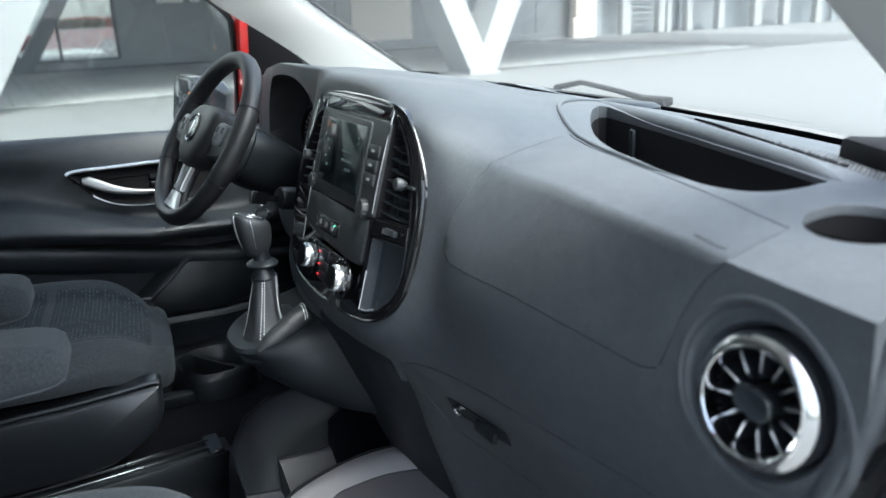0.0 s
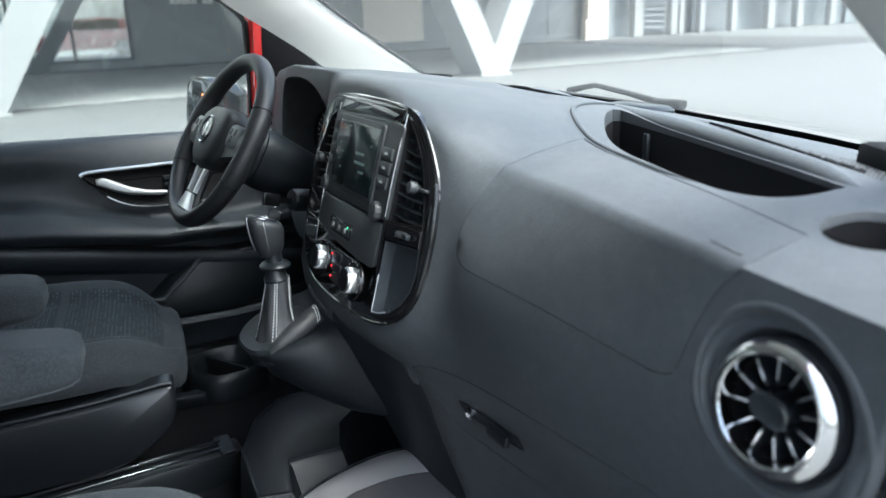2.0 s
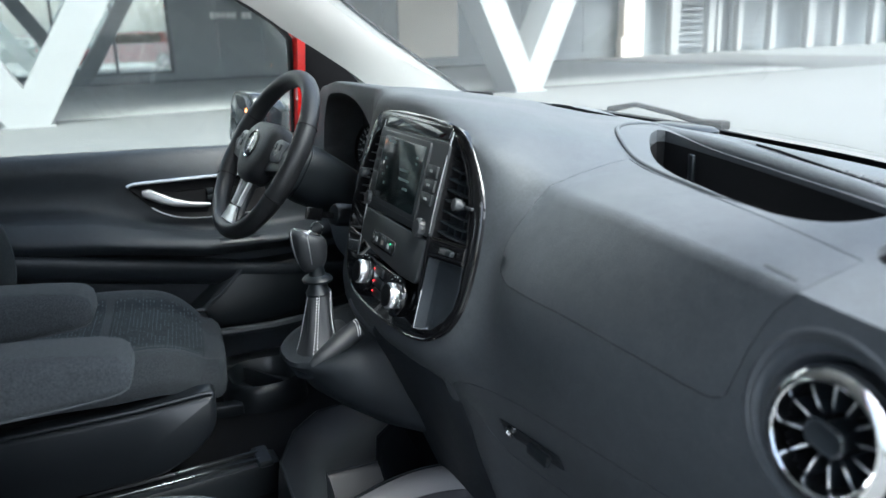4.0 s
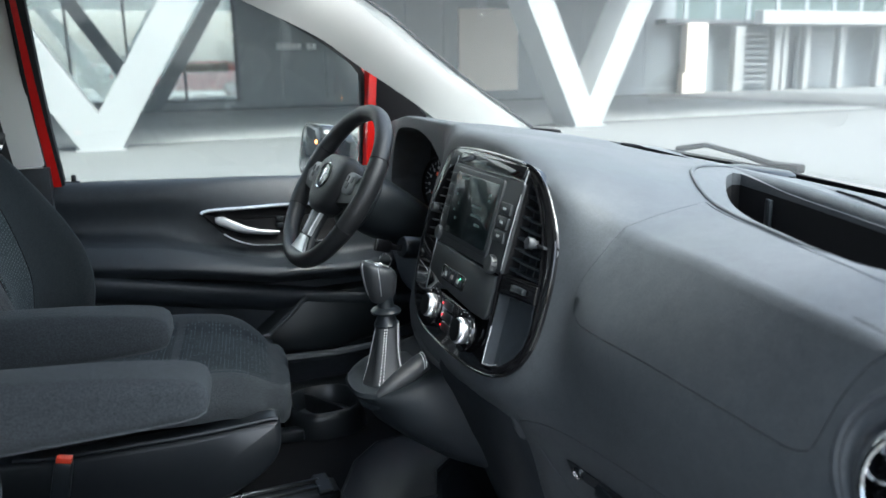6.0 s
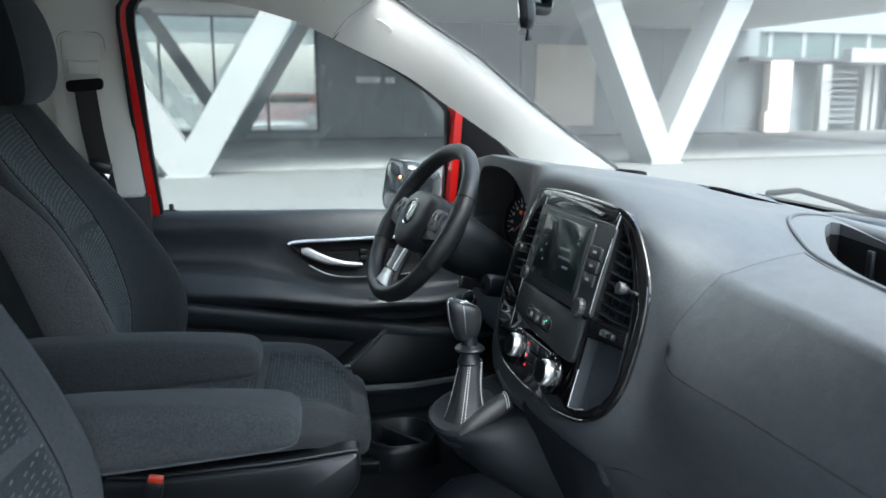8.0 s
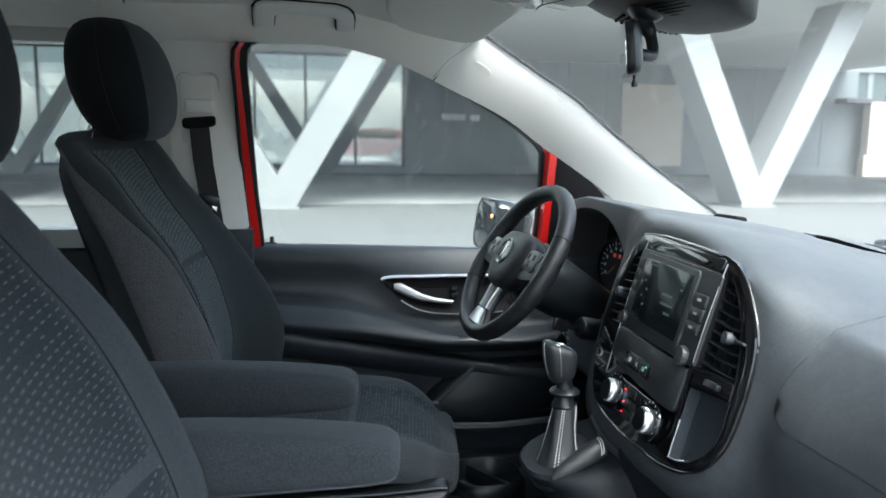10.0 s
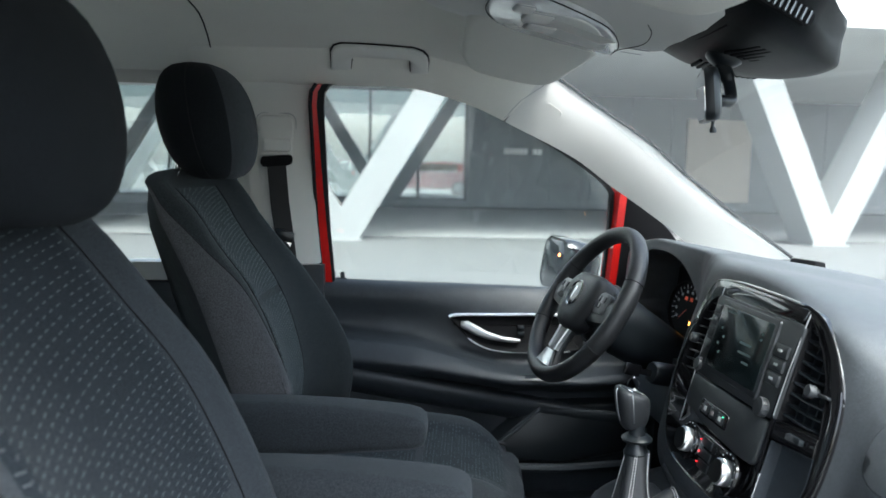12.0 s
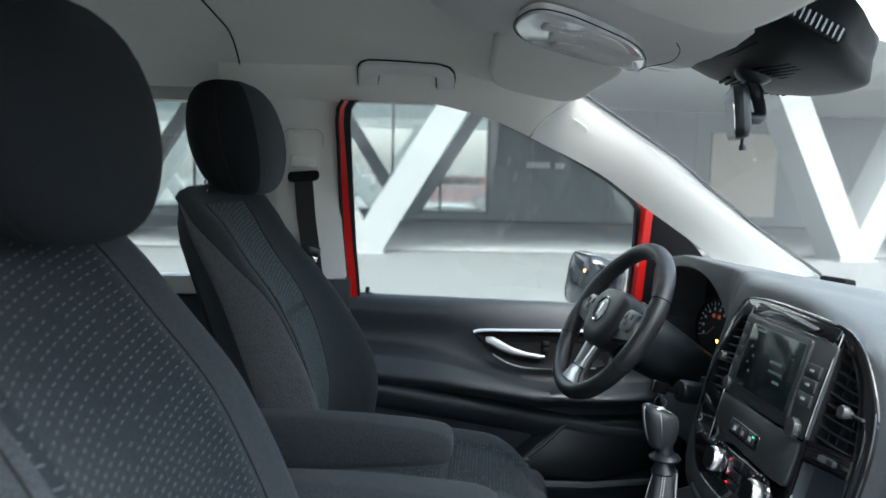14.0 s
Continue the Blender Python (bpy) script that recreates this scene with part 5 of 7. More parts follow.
# ---- driver's door ----
door = thing("van_door", (-0.1, 0.86, 0.55), "black trimmed van door with red frame and window", "door")
DOOR_AT = {
    -0.57: [(0.905, 1.165), (0.882, 1.171), (0.858, 1.160), (0.846, 1.132), (0.860, 1.078), (0.852, 1.050), (0.80, 1.036), (0.762, 1.010), (0.752, 0.99), (0.775, 0.962), (0.80, 0.952), (0.807, 0.94), (0.812, 0.80), (0.82, 0.66), (0.83, 0.5)],
    -0.30: [(0.90, 1.158), (0.878, 1.163), (0.850, 1.152), (0.834, 1.124), (0.846, 1.066), (0.836, 1.030), (0.785, 1.010), (0.745, 0.982), (0.733, 0.962), (0.762, 0.936), (0.79, 0.926), (0.80, 0.914), (0.806, 0.80), (0.815, 0.66), (0.83, 0.5)],
    -0.05: [(0.895, 1.150), (0.872, 1.155), (0.850, 1.143), (0.828, 1.10), (0.812, 1.03), (0.802, 0.962), (0.765, 0.948), (0.728, 0.940), (0.717, 0.920), (0.75, 0.897), (0.785, 0.889), (0.796, 0.884), (0.80, 0.78), (0.81, 0.66), (0.83, 0.5)],
    0.15: [(0.885, 1.143), (0.865, 1.147), (0.845, 1.135), (0.822, 1.09), (0.805, 1.02), (0.796, 0.954), (0.76, 0.940), (0.726, 0.932), (0.716, 0.918), (0.748, 0.893), (0.78, 0.884), (0.79, 0.872), (0.795, 0.77), (0.805, 0.66), (0.82, 0.5)],
    0.36: [(0.87, 1.14), (0.852, 1.143), (0.835, 1.13), (0.815, 1.09), (0.80, 1.02), (0.79, 0.97), (0.77, 0.955), (0.75, 0.945), (0.742, 0.92), (0.76, 0.895), (0.78, 0.885), (0.788, 0.872), (0.79, 0.77), (0.80, 0.66), (0.81, 0.5)],
}
DX = sorted(DOOR_AT)


def door_point(x, s, lift=0.0):
    for a, b in zip(DX, DX[1:]):
        if a <= x <= b or b == DX[-1]:
            t = (x - a) / (b - a)
            k = [Vector(p).lerp(Vector(q), t) for p, q in zip(DOOR_AT[a], DOOR_AT[b])]
            break
    n = min(len(k) - 2, max(0, int(s)))
    t = s - n
    a, b = k[n], k[n + 1]
    before, after = (k[n - 1] if n else a * 2 - b), (k[n + 2] if n + 2 < len(k) else b * 2 - a)
    p = 0.5 * (2 * a + (b - before) * t + (2 * before - 5 * a + 4 * b - after) * t * t + (3 * a - before - 3 * b + after) * t ** 3)
    return Vector((x, p.x - lift, p.y))


def door_skin(lo, hi):
    xs = [DX[0] + (DX[-1] - DX[0]) * k / 40 for k in range(41)]
    rings = []
    for x in xs:
        ring = [door_point(x, lo + (hi - lo) * k / 40) for k in range(41)]
        a, b = ring[0], ring[-1]
        ring += [Vector((x, 0.905, b.z)), Vector((x, 0.905, a.z - 0.004))]
        rings.append(ring)
    return loft(rings)


part("upper_panel", door_skin(0.0, 6.0), DASH_LOW, door, "dark upper door panel", 60)
part("lower_panel", door_skin(6.02, 14.0), DASH_LOW, door, "dark lower door panel with armrest ledge", 60)
part("ledge_line", tube([door_point(-0.56 + 0.9 * k / 30, 10.3, 0.001) for k in range(31)], 0.0035, 8), SMOOTH, door)
part("pull_pocket", loft([[door_point(-0.14 + a * q, 9.35 + b * q, h) for a, b in oblong(0.26, 0.5, 0.1)] for q, h in ((1, 0.0015), (0.96, 0.004), (0.9, 0.003), (0.2, 0.001))]), PIT, door)
part("door_pocket", loft([[Vector((x, y, z)) for x, z in curve2] for y, curve2 in ((0.80, [(-0.10, 0.76), (0.02, 0.86), (0.34, 0.87), (0.34, 0.72), (0.1, 0.68), (-0.10, 0.70)]), (0.765, [(-0.08, 0.755), (0.03, 0.85), (0.33, 0.86), (0.33, 0.73), (0.1, 0.69), (-0.08, 0.71)]), (0.758, [(-0.06, 0.75), (0.04, 0.84), (0.32, 0.85), (0.32, 0.74), (0.1, 0.70), (-0.06, 0.72)]))]), SMOOTH, door, "dark moulded speaker panel")
def rail_ring(x):
    z = 0.868 - 0.183 * x + 0.12 * max(0, x) ** 2
    return [Vector((x, y, z + d)) for y, d in ((0.81, 0.004), (0.772, 0.004), (0.757, 0.001), (0.751, -0.006), (0.754, -0.022), (0.768, -0.046), (0.79, -0.066), (0.81, -0.07))]


part("storage_rail", loft([rail_ring(-0.51 + 0.85 * k / 30) for k in range(31)]), DASH_LOW, door, "dark rounded edge of the door storage bin", 60)
part("pocket_bar", tube([Vector((-0.10, 0.757, 0.735)), Vector((-0.02, 0.753, 0.80)), Vector((0.03, 0.754, 0.848))], 0.006, 8), DASH_LOW, door)
part("pocket_shelf", tube([Vector((-0.5, 0.775, 0.70)), Vector((-0.2, 0.762, 0.69)), Vector((0.1, 0.755, 0.68)), Vector((0.33, 0.76, 0.69))], 0.012, 8), DASH_LOW, door)
# Inner handle in its dished surround.
HO = [(p[0], p[1]) for p in curve([(-0.205, 1.083, 0), (-0.10, 1.087, 0), (0.04, 1.088, 0), (0.13, 1.086, 0), (0.15, 1.06, 0), (0.145, 1.0, 0), (0.10, 0.988, 0), (0.0, 0.984, 0), (-0.09, 0.99, 0), (-0.15, 1.015, 0), (-0.19, 1.055, 0)], 5, True)]


def on_door(x, z, h):
    t = (x + 0.3) / 0.45
    y = 0.820 - 0.026 * t + 0.05 * (z - 1.04) * 2
    return Vector((x, y - h, z))


dish = part("handle_dish", loft([[on_door(a, b, h) for a, b in inset(HO, d)] for d, h in ((0, -0.03), (0.001, 0.010), (0.004, 0.0115), (0.012, 0.004), (0.03, 0.002))]), PIT, door, "black handle recess")
top_arc = [p for p in HO if p[1] > 1.078 and p[0] < 0.14]
part("bright_strip", tube([on_door(a, b - 0.001, 0.0115) for a, b in sorted(top_arc)], 0.0045, 8), SATIN, dish, "satin silver strip")
part("bright_strip", tube([on_door(a, b + 0.002, 0.0115) for a, b in sorted(p for p in HO if p[1] < 1.03 and p[0] < 0.12)], 0.0014, 8), SATIN, dish)
HANDLE = mat("handle_silver", (0.42, 0.43, 0.44), 0.45, 1.0, vary=0.05)
part("door_handle", loft([[on_door(x, z + b, 0.010 + a) for a, b in oblong(d, w, min(d, w) * 0.45, 4)] for x, z, w, d in ((-0.178, 1.060, 0.016, 0.010), (-0.16, 1.056, 0.027, 0.016), (-0.138, 1.045, 0.027, 0.016), (-0.108, 1.032, 0.021, 0.016), (-0.07, 1.023, 0.014, 0.014), (-0.04, 1.019, 0.013, 0.014), (-0.022, 1.0185, 0.008, 0.009))]), HANDLE, dish, "satin silver door handle")
for z in (1.052, 1.036):
    part("lock_button", box((0.018, 0.012, 0.012), pose(-0.018, on_door(-0.02, z, 0.006).y, z), 0.003), SMOOTH, dish)
part("switch_pod", loft([[door_point(0.03 + a * q, 7.0 + b * q, h) for a, b in oblong(0.10, 0.8, 0.12)] for q, h in ((1, 0.0), (0.97, 0.005), (0.2, 0.006))]), SMOOTH, door)
part("mirror_switch", lathe([(0.016, 0), (0.016, 0.008), (0.011, 0.011), (0, 0.011)], frame_of((0.065, 0.742, 0.957), (0, -0.15, 1), (1, 0, 0)), 24), SATIN, door, "round silver mirror switch")


def glass_y(z):
    return 0.915 - 0.24 * (z - 1.15)


# Window opening: black seal, red painted frame, glass.
WIN = [(-0.512, 1.15), (-0.535, 1.40), (-0.553, 1.60), (-0.550, 1.640), (-0.535, 1.658), (-0.505, 1.668), (-0.42, 1.672), (-0.31, 1.668), (-0.185, 1.638), (-0.055, 1.583), (0.094, 1.508), (0.193, 1.443), (0.225, 1.41), (0.232, 1.30), (0.235, 1.14)]


WIN = [WIN[0]] + [(p[0], p[1]) for p in curve([(a, b, 0) for a, b in WIN[1:-2]], 4)] + WIN[-2:]


def win_wall(outline, out_by, y_in, y_out):
    """A frame round the window opening, from its edge outwards."""
    outer = inset(outline, -out_by)
    def p(q, off):
        return Vector((q[0], glass_y(q[1]) + off, q[1]))
    rows = [[p(q, y_out) for q in outer], [p(q, y_out) for q in outline], [p(q, y_in) for q in outline], [p(q, y_in) for q in outer]]
    return loft(rows, False, False, True)


part("window_seal", win_wall(WIN, 0.010, -0.012, 0.01), RUBBER, door, "black rubber window seal")
REAR = [(-0.511, 1.10), (-0.5185, 1.187), (-0.530, 1.30), (-0.5405, 1.424), (-0.550, 1.55), (-0.5545, 1.613), (-0.552, 1.645), (-0.540, 1.664)]
part("rear_seal", loft([[Vector((x + d, glass_y(z) + o, z)) for d, o in ((-0.002, -0.05), (w, -0.046), (w, 0.012), (-0.002, 0.012))] for x, z, w in ((x, z, 0.007 + 0.009 * ease((z - 1.2) / 0.45)) for x, z in REAR)]), RUBBER, door, "black rubber seal along the rear edge")
part("window_frame", loft([[Vector((x - d, glass_y(z) + o, z)) for d, o in ((0, -0.052), (w, -0.052), (w + 0.004, -0.03), (w + 0.004, 0.03), (0, 0.03))] for x, z, w in ((x, z, 0.021 - 0.009 * ease((z - 1.2) / 0.45)) for x, z in REAR)]), RED, door, "red painted window frame")
part("frame_seal", tube([Vector((x - 0.025 + 0.009 * ease((z - 1.2) / 0.45), glass_y(z) - 0.053, z)) for x, z in REAR], 0.0045, 8), RUBBER, door, "thin black outer seal")
part("front_post", loft([[Vector((x, glass_y(z) + o, z)) for x, o in ((0.238, -0.05), (0.258, -0.05), (0.258, 0.03), (0.238, 0.03))] for z in (1.10, 1.25, 1.44)]), RED, door, "red painted front window post")
part("mirror_triangle", loft([[Vector((x, glass_y(z) + o, z)) for x, z in ((0.2585, 1.10), (0.2585, 1.425), (0.30, 1.40), (0.40, 1.30), (0.47, 1.22), (0.47, 1.10))] for o in (-0.05, -0.02, 0.02)]), PIT, door, "black corner triangle")
part("pane", loft([[Vector((x, glass_y(z) + o, z)) for x, z in inset(WIN, -0.008)] for o in (-0.002, 0.002)]), PANE, door, "clear side window")
part("lock_pin", lathe([(0.006, 0), (0.006, 0.016), (0.004, 0.02), (0, 0.02)], Matrix.Translation((-0.49, 0.888, 1.166)), 14), SMOOTH, door)
part("lock_pin_base", box((0.035, 0.02, 0.006), pose(-0.495, 0.888, 1.168), 0.003), SMOOTH, door)
part("outer_skin", loft([[Vector((x, y, z)) for y, z in ((0.93, 1.11), (0.955, 1.0), (0.96, 0.8), (0.95, 0.55), (0.935, 0.55), (0.93, 0.8), (0.925, 1.0), (0.918, 1.11))] for x in (-0.60, -0.2, 0.2, 0.5)]), RED, door, "red outer door skin")

mir = thing("side_mirror", (0.2, 1.0, 1.14), "black van side mirror with glass darkened for its reflection", "side mirror")
MM = frame_of((0.145, 1.085, 1.19), (-0.98, -0.12, 0.15), (0, 1, 0))
part("housing", loft([[MM @ Vector((a * q, b * q, h)) for a, b in oblong(0.188, 0.160, 0.045, 6)] for q, h in ((0.98, 0.008), (1.02, 0.0), (1.03, -0.03), (0.95, -0.075), (0.7, -0.11), (0.2, -0.125))]), PIANO, mir, "black mirror housing")
part("back_cap", loft([[MM @ Vector((a * q, b * q, h)) for a, b in oblong(0.165, 0.155, 0.045, 6)] for q, h in ((1.04, -0.012), (1.055, -0.03), (0.98, -0.078), (0.72, -0.116), (0.2, -0.13))]), SMOOTH, mir, "satin black mirror cap")
# Glass coloured near black in place of the dark van side it would reflect.
part("mirror_glass", loft([[MM @ Vector((a * q, b * q, h)) for a, b in oblong(0.148, 0.138, 0.038, 6)] for q, h in ((1, 0.006), (1, 0.0095), (0.98, 0.0105), (0.1, 0.0105))]), mat("darkened_mirror", (0.045, 0.05, 0.06), 0.03, 1.0, vary=0.02, rough_vary=0.01), mir, "mirror glass coloured dark for the van's reflection")
# No lamp: a small glowing disc imitates an orange light reflected in the glass.
part("orange_reflection", lathe([(0.005, 0.0), (0.005, 0.0015), (0, 0.002)], MM @ Matrix.Translation((-0.045, -0.03, 0.0105)), 12), glow("orange_reflection_glow", (1.0, 0.22, 0.06), 4.0), mir, "glowing disc as the orange reflection in the glass")
part("foot", tube([(0.25, 0.90, 1.14), (0.24, 0.96, 1.135), (0.20, 1.02, 1.15)], [0.028, 0.03, 0.03], 12), PIT, mir)

# ---- pillars, roof, screen ----


def band(lower, upper, out, thick=0.03, per=6, bulge=0.012):
    """A padded trim strip between two lines, bulging towards the cabin."""
    lo, up = curve(lower, per), curve(upper, per)
    out = Vector(out).normalized()
    rings = []
    for a, b in zip(lo, up):
        ring = [a + (b - a) * t - out * (bulge * math.sin(math.pi * t)) for t in (k / 8 for k in range(9))]
        ring += [b + out * thick, a + out * thick]
        rings.append(ring)
    return loft(rings)


AP_LOW = [(-0.085, 0.766, 1.588), (-0.054, 0.765, 1.573), (0.094, 0.76, 1.502), (0.192, 0.757, 1.434), (0.269, 0.735, 1.38), (0.347, 0.70, 1.319), (0.42, 0.66, 1.25)]
AP_UP = [(0.005, 0.717, 1.706), (0.023, 0.715, 1.697), (0.129, 0.70, 1.626), (0.253, 0.675, 1.543), (0.345, 0.648, 1.46), (0.435, 0.615, 1.383), (0.575, 0.55, 1.27)]


ap = single("trim_pillar_front", band(AP_LOW, AP_UP, (0.2, 0.95, 0.1), 0.03, 6, 0.005), TRIM, "light grey plastic windscreen pillar trim", "pillar trim", "structure", 60)
part("seam", tube([Vector(p) + Vector((-0.0055, -0.010, -0.003)) for p in ((-0.085, 0.757, 1.598), (-0.05, 0.735, 1.64), (0.0, 0.722, 1.675), (0.02, 0.712, 1.692))], 0.0008, 6), GREY_SLAT, ap)
part("emblem", tube([Vector((0.0305, 0.7295, 1.6175)) + Vector((0.82, -0.08, -0.56)) * a + Vector((0.28, -0.55, 0.5)) * b for a, b in oblong(0.045, 0.024, 0.011)], 0.0012, 6, True), TRIM, ap)
part("glass_edge", tube([Vector(p) + Vector((0.004, -0.004, 0.004)) for p in AP_UP], 0.004, 8), RUBBER, ap)
OTHER_UP = [(-0.14, -0.83, 1.665), (0.02, -0.82, 1.555), (0.225, -0.80, 1.415), (0.324, -0.80, 1.347), (0.40, -0.80, 1.29)]
single("trim_pillar_front_other", band([(x - 0.07, y - 0.09, z + 0.05) for x, y, z in OTHER_UP], OTHER_UP, (0.2, -0.75, -0.3), 0.02, 6, 0.01), TRIM, "light grey plastic windscreen pillar trim", "pillar trim", "structure", 60)

# Windscreen between the pillars.
rows = []
for k in range(13):
    t = k / 12
    x, z = 0.60 + (-0.03 - 0.60) * t, 1.224 + (1.725 - 1.224) * t
    w = 0.60 + 0.10 * t
    rows.append([Vector((x + (0.14 + 0.12 * t * t) * (1 - u * u), MID + w * u * 1.06, z + 0.008 + 0.045 * t * t * (1 - u * u))) for u in (-1 + j / 10 for j in range(21))])
gl = loft(rows, False, False)
single("windscreen", gl, SHIELD, "clear curved windscreen glass", "windscreen", "structure", 80)
part("shade_band", loft([[a.lerp(b, k) + Vector((-0.004, 0, -0.004)) for a, b, k in zip(rows[0], rows[1], [-0.54] * 21 if low else [0.6 * ease((j - 6) / 13) for j in range(21)])] for low in (True, False)], False, False), PIT, bpy.data.objects["windscreen"], "black edge along the glass")
single("trim_header", loft([[Vector((p.x + 0.004, p.y, p.z - 0.004)), Vector((p.x + 0.004, p.y, p.z + 0.016)), Vector((-0.06, p.y, 1.80 + 0.03 * (1 - ((p.y - MID) / 0.75) ** 2))), Vector((-0.06, p.y, 1.75))] for p in rows[-1]]), LINING, "light grey header above the windscreen", "header", "structure", 60)
single("trim_cowl", loft([[Vector((rows[0][j].x + a, rows[0][j].y, rows[0][j].z + b)) for a, b in ((0.0, -0.014), (0.02, -0.03), (0.2, -0.14), (0.2, -0.17), (0.0, -0.07))] for j in range(21)]), RUBBER, "black cowl panel outside the windscreen", "cowl", "structure")

wip = thing("windscreen_wiper", (0.83, 0.1, 1.22), "black windscreen wiper resting at the cowl", "wiper")
part("arm", tube([(0.88, 0.36, 1.222), (0.86, 0.24, 1.243), (0.845, 0.10, 1.233), (0.83, -0.02, 1.221)], [0.008, 0.006, 0.006, 0.008], 8), RUBBER, wip)
part("blade", tube([(0.80, 0.30, 1.228), (0.80, 0.0, 1.222), (0.755, -0.30, 1.214), (0.68, -0.58, 1.207)], 0.0042, 8), RUBBER, wip)
part("joint", box((0.03, 0.07, 0.018), pose(0.825, -0.03, 1.224, 0, 0, 8), 0.005), RUBBER, wip)

# Rear door pillar trim, belt, roof.
BP_IN = [(-0.745, 0.800, 1.72), (-0.735, 0.786, 1.609), (-0.722, 0.80, 1.425), (-0.712, 0.818, 1.218)]
BP_OUT = [(-0.572, 0.795, 1.72), (-0.570, 0.788, 1.609), (-0.5625, 0.80, 1.425), (-0.545, 0.815, 1.218)]
single("trim_pillar_middle", band(BP_IN, BP_OUT, (0, 1, 0.15), 0.05, 6, 0.006), TRIM, "light grey plastic door pillar trim", "pillar trim", "structure", 60)
single("trim_pillar_lower", loft([[Vector((x, y, z)) for x, y in ((-0.71, 0.822), (-0.537, 0.826), (-0.533, 0.87), (-0.71, 0.87))] for z in (0.55, 0.9, 1.212)]), DASH_LOW, "dark lower door pillar trim", "pillar trim", "structure")
belt = thing("seat_belt", (-0.66, 0.78, 1.2), "black seat belt hanging on grey pillar slider", "seat belt")
slid = part("height_slider", slab(oblong(0.085, 0.165, 0.016), lambda a, b, h: Vector((-0.655 + a, 0.793 - 0.11 * (b) - h, 1.505 + b)), -0.02, 0.006, 0.004), TRIM, belt, "light grey height slider", 60)
part("slider_gap", tube([Vector((-0.655 + a, 0.793 - 0.11 * b - 0.0005, 1.505 + b)) for a, b in oblong(0.097, 0.177, 0.02)], 0.0012, 6, True), GREY_SLAT, slid)
part("anchor", box((0.066, 0.02, 0.032), pose(-0.652, 0.778, 1.515, 6, 0, 0), 0.006), TRIM, belt)
part("guide", loft([[Vector((-0.652 + a, 0.77 + o, 1.474 + b + 0.18 * a * (a > 0))) for a, b in oblong(0.076, 0.026, 0.010)] for o in (0.012, -0.004, -0.010)]), PIT, belt, "black belt guide")
part("webbing", loft([[Vector((x + a, y, z)) for a in (-0.023, 0.023)] + [Vector((x + a, y + 0.0015, z)) for a in (0.023, -0.023)] for x, y, z in ((-0.652, 0.765, 1.47), (-0.645, 0.770, 1.38), (-0.632, 0.776, 1.28), (-0.615, 0.78, 1.15), (-0.60, 0.78, 0.95), (-0.59, 0.775, 0.75))]), WEB, belt, "black webbing")
part("tongue", box((0.05, 0.012, 0.028), pose(-0.634, 0.768, 1.292, 0, 15, 0), 0.005), SMOOTH, belt)
part("tongue_plate", box((0.022, 0.003, 0.03), pose(-0.628, 0.767, 1.267, 0, 15, 0), 0.001), CHROME, belt)

# Roof lining: a shallow vault over the cabin, curving down to the side rails.
rows = []
for k in range(25):
    x = -2.6 + (0.02 + 2.6) * k / 24
    front_drop = 0.055 * ease((x + 0.35) / 0.37)
    ring = []
    for j in range(33):
        u = -1 + j / 16
        y = MID + 0.84 * u
        z = 1.80 - front_drop - 0.10 * max(0, (abs(u) - 0.72) / 0.28) ** 2 - 0.012 * u * u
        ring.append(Vector((x, y, z)))
    ring += [Vector((x, MID + 0.86, 1.86)), Vector((x, MID - 0.86, 1.86))]
    rows.append(ring)
single("ceiling", loft(rows), LINING, "light grey cloth roof lining", "roof lining", "structure", 60)
SKIN = [(-0.90, 1.70), (-0.885, 1.78), (-0.80, 1.855), (-0.55, 1.885), (0, 1.895), (0.55, 1.885), (0.80, 1.855), (0.885, 1.78), (0.90, 1.70), (0.875, 1.70), (0.86, 1.775), (0.79, 1.842), (0.55, 1.872), (0, 1.882), (-0.55, 1.872), (-0.79, 1.842), (-0.86, 1.775), (-0.875, 1.70)]
single("roof", loft([[Vector((x, MID + y, z - d)) for y, z in SKIN] for x, d in ((-2.68, 0.02), (-2.55, 0.004), (-1.2, 0), (-0.3, 0.004), (-0.05, 0.02))]), RED, "red painted steel van roof", "roof", "structure", 60)
single("trim_roof_seam", tube([(-0.80, MID + 0.84 * u, 1.80 - 0.10 * max(0, (abs(u) - 0.72) / 0.28) ** 2 - 0.012 * u * u - 0.0005) for u in (-0.2 + 0.06 * k for k in range(20))] + [(-0.775, 0.772, 1.69), (-0.757, 0.778, 1.62)], 0.002, 6), RUBBER, "dark joint in the roof lining", "seam", "structure")
# Side rail over the door and the rear quarter.
single("trim_roof_rail", band([(-0.85, 0.80, 1.655), (-0.70, 0.795, 1.662), (-0.555, 0.785, 1.664), (-0.42, 0.778, 1.667), (-0.314, 0.775, 1.662), (-0.185, 0.77, 1.630), (-0.088, 0.766, 1.590)], [(-0.85, 0.70, 1.775), (-0.70, 0.70, 1.775), (-0.555, 0.70, 1.772), (-0.40, 0.70, 1.770), (-0.25, 0.705, 1.766), (-0.10, 0.715, 1.748), (0.002, 0.717, 1.709)], (0, 0.75, 0.65), 0.03), LINING, "light grey padded roof rail", "roof rail", "structure", 60)


# Rear cabin: side walls with window, back wall, floor.
def wall_with_hole(y, t, x0, x1, z0, z1, hole):
    hx0, hx1, hz0, hz1 = hole
    bm = box((x1 - x0, t, z1 - z0), pose((x0 + x1) / 2, y, (z0 + z1) / 2), 0)
    ob = part("rear_side_wall", bm, TRIM)
    cut(ob, box((hx1 - hx0, t * 3, hz1 - hz0), pose((hx0 + hx1) / 2, y, (hz0 + hz1) / 2), 0.05, 4))
    return ob


